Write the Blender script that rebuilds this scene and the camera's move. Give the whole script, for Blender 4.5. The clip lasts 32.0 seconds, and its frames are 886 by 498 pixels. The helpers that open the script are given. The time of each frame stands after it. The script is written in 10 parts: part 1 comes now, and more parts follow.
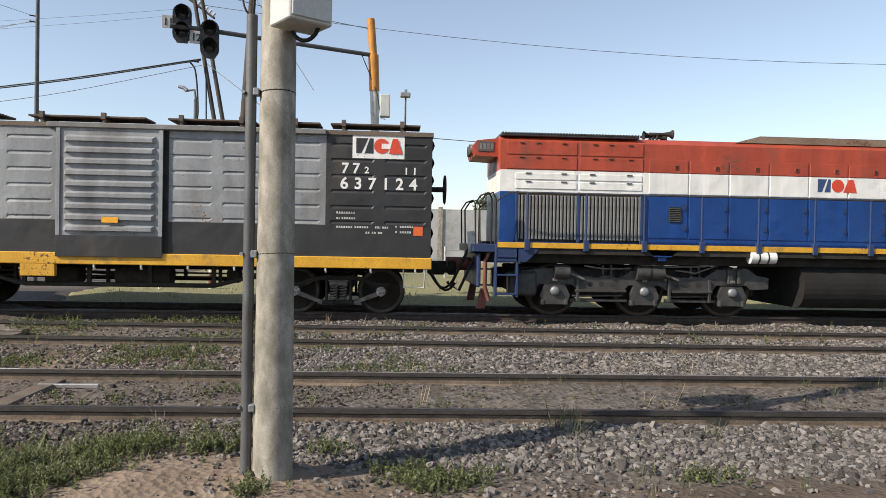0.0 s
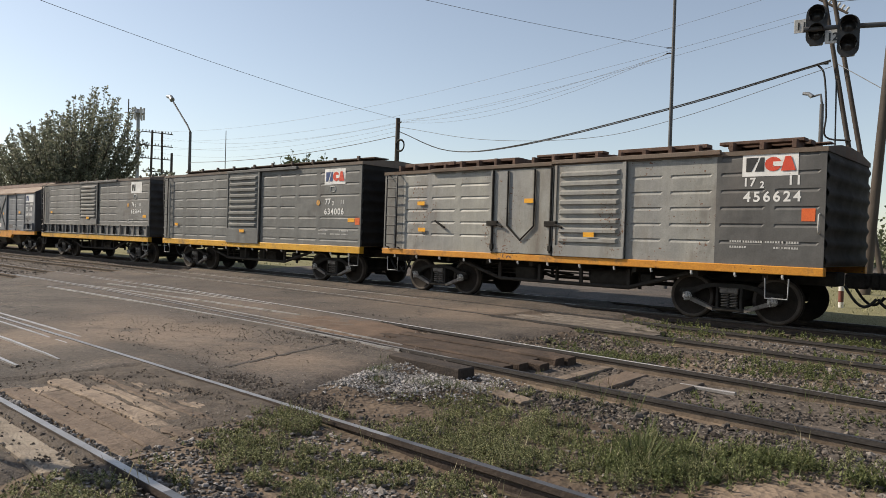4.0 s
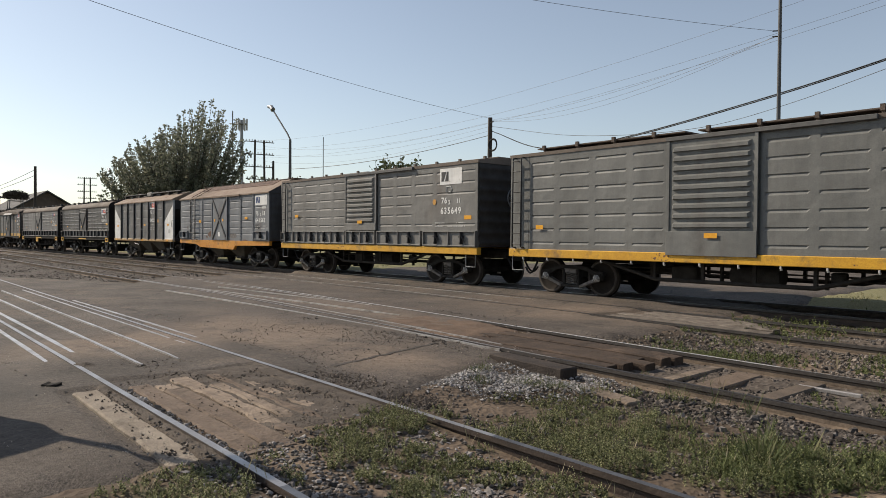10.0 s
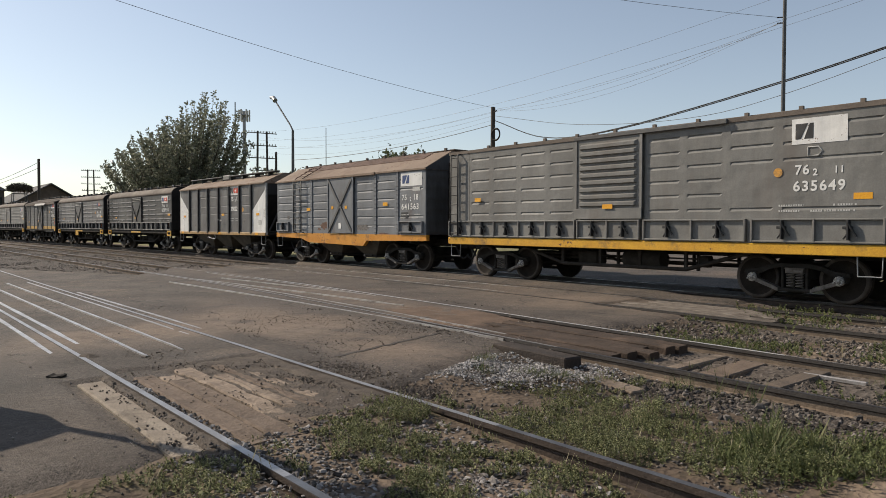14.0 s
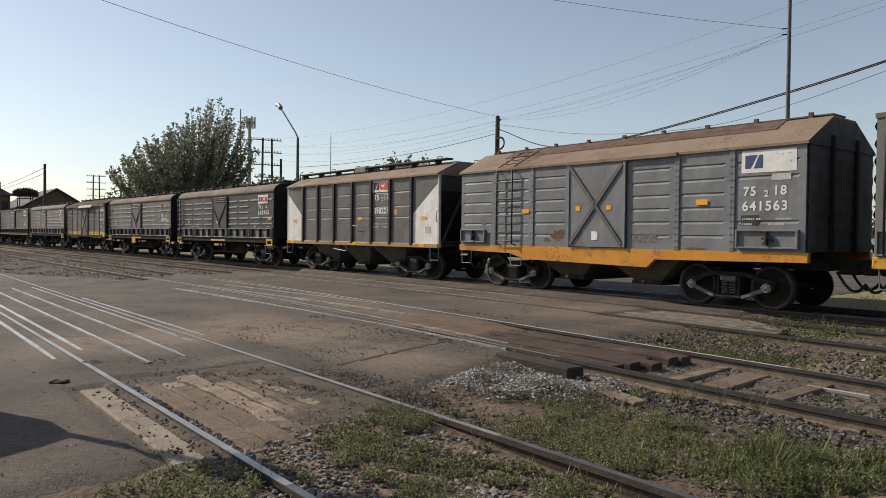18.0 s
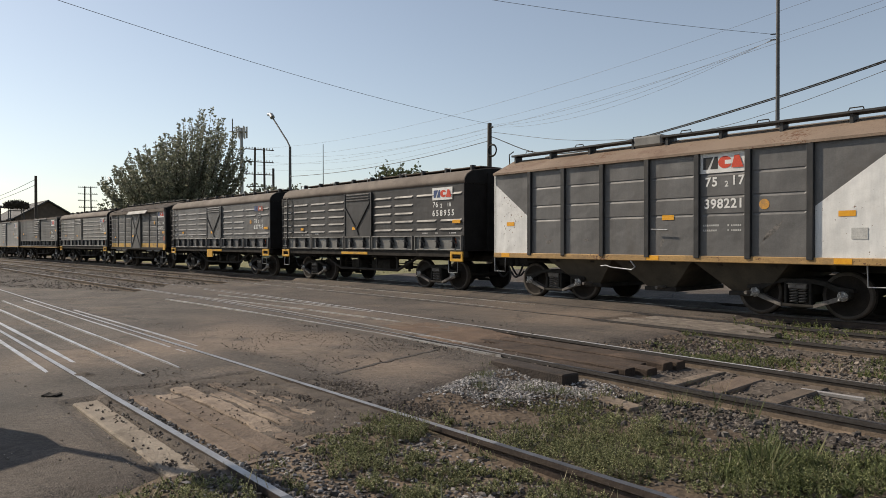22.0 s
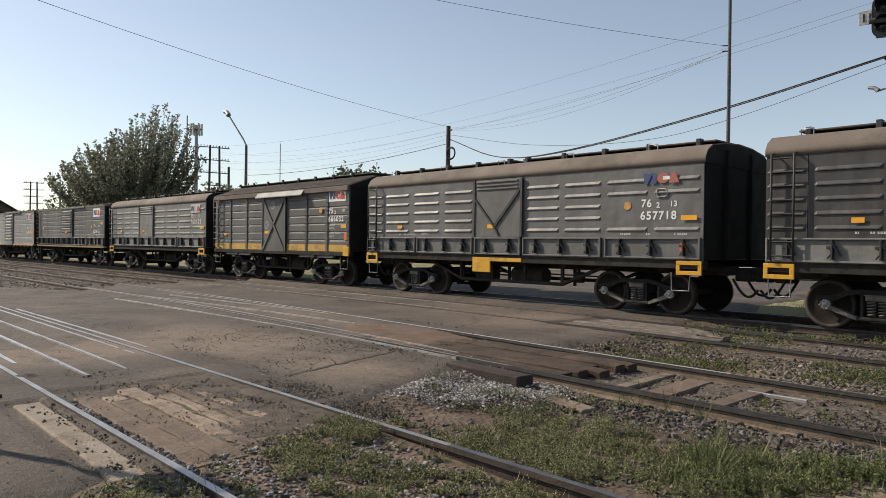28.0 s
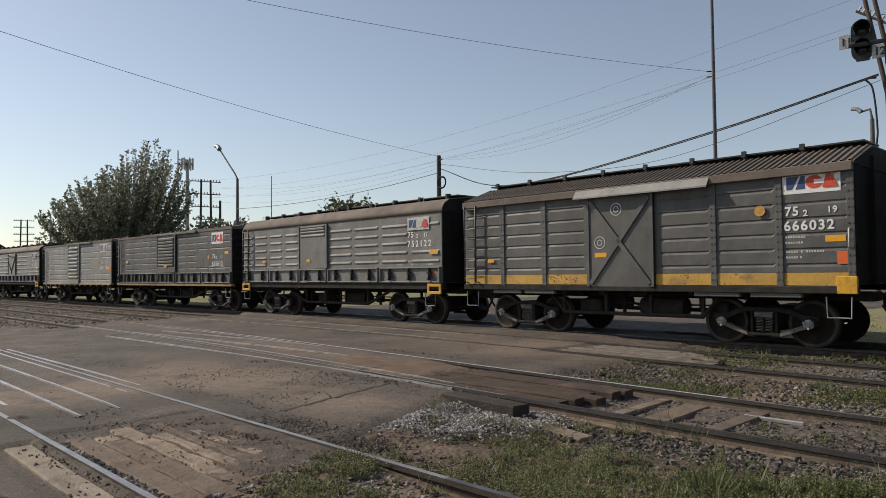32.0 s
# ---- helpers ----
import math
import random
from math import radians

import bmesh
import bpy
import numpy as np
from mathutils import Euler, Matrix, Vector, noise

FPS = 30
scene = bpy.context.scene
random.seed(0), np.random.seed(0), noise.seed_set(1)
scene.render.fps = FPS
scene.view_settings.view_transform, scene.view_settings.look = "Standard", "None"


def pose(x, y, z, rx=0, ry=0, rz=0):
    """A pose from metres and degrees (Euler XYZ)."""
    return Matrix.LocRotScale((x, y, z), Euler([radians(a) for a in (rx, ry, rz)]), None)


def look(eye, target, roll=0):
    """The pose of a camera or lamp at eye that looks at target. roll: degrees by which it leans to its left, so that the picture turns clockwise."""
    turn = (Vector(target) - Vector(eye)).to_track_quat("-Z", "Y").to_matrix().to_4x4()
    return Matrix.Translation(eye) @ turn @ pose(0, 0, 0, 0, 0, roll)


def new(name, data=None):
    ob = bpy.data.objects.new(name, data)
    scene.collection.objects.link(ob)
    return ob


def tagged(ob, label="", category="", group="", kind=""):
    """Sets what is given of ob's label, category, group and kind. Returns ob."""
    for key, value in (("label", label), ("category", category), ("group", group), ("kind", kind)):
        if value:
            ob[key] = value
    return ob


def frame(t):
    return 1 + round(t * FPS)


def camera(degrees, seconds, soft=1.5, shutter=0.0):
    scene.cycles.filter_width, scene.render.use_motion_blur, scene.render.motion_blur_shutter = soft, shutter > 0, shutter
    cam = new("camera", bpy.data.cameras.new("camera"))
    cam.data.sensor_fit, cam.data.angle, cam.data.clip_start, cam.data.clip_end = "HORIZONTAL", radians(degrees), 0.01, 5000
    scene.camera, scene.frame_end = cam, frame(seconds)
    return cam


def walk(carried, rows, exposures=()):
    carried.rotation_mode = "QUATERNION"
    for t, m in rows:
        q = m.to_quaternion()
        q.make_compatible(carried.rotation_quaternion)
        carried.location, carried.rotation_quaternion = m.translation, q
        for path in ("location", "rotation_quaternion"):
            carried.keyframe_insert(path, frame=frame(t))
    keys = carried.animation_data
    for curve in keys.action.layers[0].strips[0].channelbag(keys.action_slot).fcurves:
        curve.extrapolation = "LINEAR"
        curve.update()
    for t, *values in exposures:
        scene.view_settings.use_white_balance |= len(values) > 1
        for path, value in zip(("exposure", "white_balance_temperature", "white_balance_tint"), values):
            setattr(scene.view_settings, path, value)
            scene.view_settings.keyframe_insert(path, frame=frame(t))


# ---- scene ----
cam = camera(63.97, 32.0, soft=0.6)
PATH = [
    (0, pose(0.000, 0.000, 1.473, 89.30, -1.04, -4.04)),
    (0.5, pose(-0.054, 0.011, 1.469, 89.33, -0.98, 3.11)),
    (1, pose(-0.078, 0.007, 1.472, 89.76, -0.91, 10.53)),
    (1.5, pose(-0.114, -0.012, 1.477, 91.11, -1.09, 17.54)),
    (2, pose(-0.178, -0.048, 1.455, 91.24, -0.73, 25.42)),
    (2.5, pose(-0.211, -0.021, 1.465, 90.81, -0.50, 33.20)),
    (3, pose(-0.199, -0.073, 1.448, 90.74, -1.07, 37.55)),
    (3.5, pose(-0.236, -0.040, 1.457, 89.92, -1.19, 40.90)),
    (4, pose(-0.247, -0.064, 1.448, 89.18, -1.76, 42.73)),
    (4.5, pose(-0.250, -0.102, 1.461, 89.17, -1.53, 44.13)),
    (6.5, pose(-0.277, -0.079, 1.454, 89.90, -1.13, 47.85)),
    (7, pose(-0.271, -0.087, 1.454, 89.59, -0.68, 47.86)),
    (7.5, pose(-0.267, -0.081, 1.450, 89.29, -0.21, 47.76)),
    (8, pose(-0.276, -0.079, 1.446, 89.04, -0.86, 47.79)),
    (8.5, pose(-0.303, -0.091, 1.452, 89.19, -1.02, 48.50)),
    (9, pose(-0.283, -0.087, 1.442, 89.07, -0.85, 49.38)),
    (9.5, pose(-0.295, -0.088, 1.450, 88.86, -0.37, 49.80)),
    (10, pose(-0.296, -0.095, 1.446, 89.00, -0.49, 50.28)),
    (10.5, pose(-0.282, -0.048, 1.439, 88.59, -0.42, 50.21)),
    (11, pose(-0.305, -0.086, 1.444, 88.62, -0.84, 50.86)),
    (11.5, pose(-0.312, -0.084, 1.450, 88.45, -1.19, 50.83)),
    (12, pose(-0.302, -0.088, 1.450, 88.35, -1.00, 50.59)),
    (12.5, pose(-0.303, -0.082, 1.447, 88.30, -0.94, 50.91)),
    (13, pose(-0.300, -0.084, 1.446, 88.43, -0.45, 51.09)),
    (13.5, pose(-0.304, -0.082, 1.439, 88.21, -0.12, 50.56)),
    (15.5, pose(-0.318, -0.071, 1.449, 88.35, -0.34, 50.65)),
    (16, pose(-0.320, -0.066, 1.453, 88.59, 0.14, 51.11)),
    (16.5, pose(-0.307, -0.077, 1.455, 88.89, -0.17, 50.68)),
    (17, pose(-0.308, -0.090, 1.454, 88.84, -0.52, 50.40)),
    (17.5, pose(-0.294, -0.081, 1.450, 88.82, -0.56, 51.00)),
    (18, pose(-0.297, -0.082, 1.452, 88.85, -0.61, 50.87)),
    (18.5, pose(-0.297, -0.087, 1.448, 88.90, -0.10, 50.83)),
    (19, pose(-0.288, -0.091, 1.450, 89.17, 0.43, 50.98)),
    (19.5, pose(-0.312, -0.086, 1.452, 89.42, 0.59, 51.34)),
    (20, pose(-0.293, -0.088, 1.450, 89.31, 0.70, 51.39)),
    (20.5, pose(-0.284, -0.082, 1.446, 89.00, 0.34, 51.21)),
    (21, pose(-0.334, -0.069, 1.445, 88.57, 0.38, 51.02)),
    (21.5, pose(-0.313, -0.074, 1.452, 88.98, 0.48, 51.20)),
    (22, pose(-0.299, -0.084, 1.455, 89.46, 0.04, 50.33)),
    (22.5, pose(-0.300, -0.106, 1.457, 89.86, -0.64, 49.75)),
    (23, pose(-0.287, -0.096, 1.455, 90.11, -0.73, 50.16)),
    (23.5, pose(-0.286, -0.110, 1.449, 90.07, -0.73, 49.50)),
    (24, pose(-0.276, -0.099, 1.454, 89.77, -0.14, 49.17)),
    (24.5, pose(-0.290, -0.104, 1.445, 89.65, 0.18, 48.18)),
    (25, pose(-0.318, -0.098, 1.447, 89.40, -0.48, 48.44)),
    (25.5, pose(-0.328, -0.076, 1.445, 89.15, -0.48, 49.04)),
    (27.5, pose(-0.316, -0.064, 1.453, 88.84, -0.30, 47.55)),
    (28, pose(-0.300, -0.071, 1.448, 89.67, -0.72, 46.91)),
    (28.5, pose(-0.314, -0.088, 1.450, 89.34, -0.91, 46.75)),
    (29, pose(-0.322, -0.107, 1.467, 91.15, 0.31, 45.94)),
    (29.5, pose(-0.295, -0.097, 1.466, 92.44, 0.65, 48.02)),
    (30, pose(-0.293, -0.086, 1.459, 91.68, 0.66, 48.40)),
    (30.5, pose(-0.285, -0.109, 1.465, 92.04, 1.27, 48.59)),
    (31, pose(-0.272, -0.098, 1.469, 92.56, 0.89, 47.11)),
    (31.5, pose(-0.268, -0.091, 1.463, 92.12, 0.82, 47.85)),
    (32, pose(-0.284, -0.085, 1.472, 91.96, 0.61, 46.34)),
]
EXPOSURES = [(0, 0.38, 6350, 10), (1, 0.4, 6400, 10), (2, 0.32, 6450, 10), (3, 0.14, 6600, 10), (4, 0.08, 6700, 10), (7, -0.05, 6700, 10), (13, -0.1, 6650, 10), (19, -0.17, 6700, 10), (25, -0.1, 6700, 10), (28, 0.02, 6650, 10), (29, 0.07, 6650, 10), (30, -0.22, 6650, 10), (31, -0.12, 6600, 10), (32, -0.25, 6600, 10)]
walk(cam, PATH, exposures=EXPOSURES)

# ---- world and light ----
SUN = Vector((-1.2, -0.56, 1.0)).normalized()
world = bpy.data.worlds.new("sky")
scene.world = world
world.use_nodes = True
wn = world.node_tree.nodes
sky = wn.new("ShaderNodeTexSky")
sky.sky_type = "NISHITA"
sky.sun_disc = False
sky.sun_elevation = math.asin(SUN.z)
sky.sun_rotation = math.atan2(SUN.x, SUN.y)
sky.air_density, sky.dust_density, sky.ozone_density = 1.0, 0.55, 1.5
wn["Background"].inputs["Strength"].default_value = 0.132
haze = wn.new("ShaderNodeHueSaturation")
haze.inputs["Saturation"].default_value, haze.inputs["Hue"].default_value = 0.72, 0.499
world.node_tree.links.new(sky.outputs[0], haze.inputs["Color"])
world.node_tree.links.new(haze.outputs[0], wn["Background"].inputs["Color"])
sun = new("sun", bpy.data.lights.new("sun", "SUN"))
sun.data.energy, sun.data.angle, sun.data.color = 5.0, radians(0.6), (1.0, 0.89, 0.745)
sun.matrix_world = look(SUN * 50, (0, 0, 0))


# ---- materials ----
def ramp(nodes, a, b, lo=0.35, hi=0.65):
    r = nodes.new("ShaderNodeValToRGB")
    r.color_ramp.elements[0].position, r.color_ramp.elements[1].position = lo, hi
    r.color_ramp.elements[0].color, r.color_ramp.elements[1].color = (*a, 1), (*b, 1)
    return r


def material(name, c1, c2=None, rough=0.75, metal=0.0, scale=2.5, fine=40.0, bump=0.15, dirt=None, dirt_amount=0.35,
             streak=1.0, vary=0.0, spec=0.4, contrast=(0.3, 0.7), chips=0.0):
    """Paint, stone, steel and so on: two tones at a large scale, grain at a fine one, dirt in patches or streaks."""
    c2 = c2 or tuple(c * 0.75 for c in c1)
    m = bpy.data.materials.new(name)
    m.use_nodes = True
    nodes, links = m.node_tree.nodes, m.node_tree.links
    bsdf = nodes["Principled BSDF"]
    coord = nodes.new("ShaderNodeTexCoord")
    mapping = nodes.new("ShaderNodeMapping")
    mapping.inputs["Scale"].default_value = (1, 1, 1 / streak)
    links.new(coord.outputs["Object"], mapping.inputs[0])
    big = nodes.new("ShaderNodeTexNoise")
    big.inputs["Scale"].default_value, big.inputs["Detail"].default_value = scale, 6
    links.new(mapping.outputs[0], big.inputs["Vector"])
    small = nodes.new("ShaderNodeTexNoise")
    small.inputs["Scale"].default_value, small.inputs["Detail"].default_value = fine, 4
    links.new(coord.outputs["Object"], small.inputs["Vector"])
    tone = ramp(nodes, c1, c2, *contrast)
    links.new(big.outputs["Fac"], tone.inputs[0])
    grain = nodes.new("ShaderNodeMix")
    grain.data_type, grain.blend_type = "RGBA", "OVERLAY"
    grain.inputs["Factor"].default_value = 0.22 if streak >= 2 else 0.35
    links.new(tone.outputs[0], grain.inputs[6])
    links.new(small.outputs["Fac"], grain.inputs[7])
    out = grain.outputs[2]
    if streak >= 2:
        thin = nodes.new("ShaderNodeMapping")
        thin.inputs["Scale"].default_value = (1, 1, 0.12)
        links.new(coord.outputs["Object"], thin.inputs[0])
        runs = nodes.new("ShaderNodeTexNoise")
        runs.inputs["Scale"].default_value, runs.inputs["Detail"].default_value, runs.inputs["Roughness"].default_value = 5, 7, 0.7
        links.new(thin.outputs[0], runs.inputs["Vector"])
        shade = ramp(nodes, (0.7, 0.7, 0.7), (1.2, 1.2, 1.2), 0.28, 0.72)
        links.new(runs.outputs["Fac"], shade.inputs[0])
        wash = nodes.new("ShaderNodeMix")
        wash.data_type, wash.blend_type = "RGBA", "MULTIPLY"
        wash.inputs["Factor"].default_value = 0.5
        links.new(out, wash.inputs[6])
        links.new(shade.outputs[0], wash.inputs[7])
        out = wash.outputs[2]
    if dirt:
        patch = nodes.new("ShaderNodeTexNoise")
        patch.inputs["Scale"].default_value, patch.inputs["Detail"].default_value = scale * 0.8, 8
        patch.inputs["Roughness"].default_value = 0.7
        shift = nodes.new("ShaderNodeMapping")
        shift.inputs["Location"].default_value = (7.3, 3.1, 1.7)
        shift.inputs["Scale"].default_value = (1, 1, 1 / streak)
        links.new(coord.outputs["Object"], shift.inputs[0])
        links.new(shift.outputs[0], patch.inputs["Vector"])
        mask = ramp(nodes, (0, 0, 0), (1, 1, 1), 0.75 - dirt_amount * 0.5, 0.85 - dirt_amount * 0.25)
        links.new(patch.outputs["Fac"], mask.inputs[0])
        mix = nodes.new("ShaderNodeMix")
        mix.data_type = "RGBA"
        links.new(mask.outputs[0], mix.inputs["Factor"])
        links.new(out, mix.inputs[6])
        mix.inputs[7].default_value = (*dirt, 1)
        out = mix.outputs[2]
    if chips:
        # flaked paint and rust spots, gathered in patches
        spot, area = nodes.new("ShaderNodeTexNoise"), nodes.new("ShaderNodeTexNoise")
        spot.inputs["Scale"].default_value, spot.inputs["Detail"].default_value, spot.inputs["Roughness"].default_value = 17, 5, 0.6
        area.inputs["Scale"].default_value, area.inputs["Detail"].default_value = 1.1, 2
        for nd in (spot, area):
            links.new(coord.outputs["Object"], nd.inputs["Vector"])
        both = nodes.new("ShaderNodeMath")
        both.operation = "MULTIPLY_ADD"
        links.new(area.outputs["Fac"], both.inputs[0])
        both.inputs[1].default_value = 0.55
        links.new(spot.outputs["Fac"], both.inputs[2])
        flake = ramp(nodes, (0, 0, 0), (1, 1, 1), 0.995 - chips * 0.16, 1.03 - chips * 0.16)
        links.new(both.outputs[0], flake.inputs[0])
        rust = ramp(nodes, (0.07, 0.035, 0.02), (0.2, 0.095, 0.05), 0.3, 0.7)
        links.new(small.outputs["Fac"], rust.inputs[0])
        lay = nodes.new("ShaderNodeMix")
        lay.data_type = "RGBA"
        links.new(flake.outputs[0], lay.inputs["Factor"])
        links.new(out, lay.inputs[6])
        links.new(rust.outputs[0], lay.inputs[7])
        out = lay.outputs[2]
    if vary:
        info = nodes.new("ShaderNodeObjectInfo")
        hsv = nodes.new("ShaderNodeHueSaturation")
        span = nodes.new("ShaderNodeMapRange")
        span.inputs["To Min"].default_value, span.inputs["To Max"].default_value = 1 - vary, 1 + vary
        links.new(info.outputs["Random"], span.inputs[0])
        links.new(span.outputs[0], hsv.inputs["Value"])
        links.new(out, hsv.inputs["Color"])
        out = hsv.outputs[0]
    links.new(out, bsdf.inputs["Base Color"])
    rr = nodes.new("ShaderNodeMapRange")
    rr.inputs["To Min"].default_value, rr.inputs["To Max"].default_value = max(rough - 0.15, 0.03), min(rough + 0.15, 1)
    links.new(big.outputs["Fac"], rr.inputs[0])
    links.new(rr.outputs[0], bsdf.inputs["Roughness"])
    bsdf.inputs["Metallic"].default_value = metal
    bsdf.inputs["Specular IOR Level"].default_value = spec
    if bump:
        bn = nodes.new("ShaderNodeBump")
        bn.inputs["Strength"].default_value, bn.inputs["Distance"].default_value = bump * (0.35 if streak >= 2 else 1), 0.02
        links.new(small.outputs["Fac"], bn.inputs["Height"])
        links.new(bn.outputs[0], bsdf.inputs["Normal"])
        if streak >= 2:
            dent = nodes.new("ShaderNodeTexNoise")
            dent.inputs["Scale"].default_value, dent.inputs["Detail"].default_value = 2.2, 2
            links.new(coord.outputs["Object"], dent.inputs["Vector"])
            bd = nodes.new("ShaderNodeBump")
            bd.inputs["Strength"].default_value, bd.inputs["Distance"].default_value = 0.5, 0.06
            links.new(dent.outputs["Fac"], bd.inputs["Height"])
            links.new(bd.outputs[0], bn.inputs["Normal"])
    return m


def islands(name, c1, c2, rough=0.9, c3=None, bump=0.0, thin=0.0):
    """For loose stuff: every stone, blade or leaf takes its own tone."""
    m = bpy.data.materials.new(name)
    m.use_nodes = True
    nodes, links = m.node_tree.nodes, m.node_tree.links
    bsdf = nodes["Principled BSDF"]
    geo = nodes.new("ShaderNodeNewGeometry")
    r = ramp(nodes, c1, c2, 0.0, 1.0)
    if c3:
        r.color_ramp.elements.new(0.5).color = (*c3, 1)
    links.new(geo.outputs["Random Per Island"], r.inputs[0])
    links.new(r.outputs[0], bsdf.inputs["Base Color"])
    bsdf.inputs["Roughness"].default_value = rough
    bsdf.inputs["Specular IOR Level"].default_value = 0.25
    if thin:
        glow, both = nodes.new("ShaderNodeBsdfTranslucent"), nodes.new("ShaderNodeMixShader")
        links.new(r.outputs[0], glow.inputs["Color"])
        both.inputs[0].default_value = thin
        links.new(bsdf.outputs[0], both.inputs[1])
        links.new(glow.outputs[0], both.inputs[2])
        links.new(both.outputs[0], nodes["Material Output"].inputs["Surface"])
    if bump:
        noise_tex = nodes.new("ShaderNodeTexNoise")
        noise_tex.inputs["Scale"].default_value = 60
        coord = nodes.new("ShaderNodeTexCoord")
        links.new(coord.outputs["Object"], noise_tex.inputs["Vector"])
        bn = nodes.new("ShaderNodeBump")
        bn.inputs["Strength"].default_value, bn.inputs["Distance"].default_value = bump, 0.01
        links.new(noise_tex.outputs["Fac"], bn.inputs["Height"])
        links.new(bn.outputs[0], bsdf.inputs["Normal"])
    return m


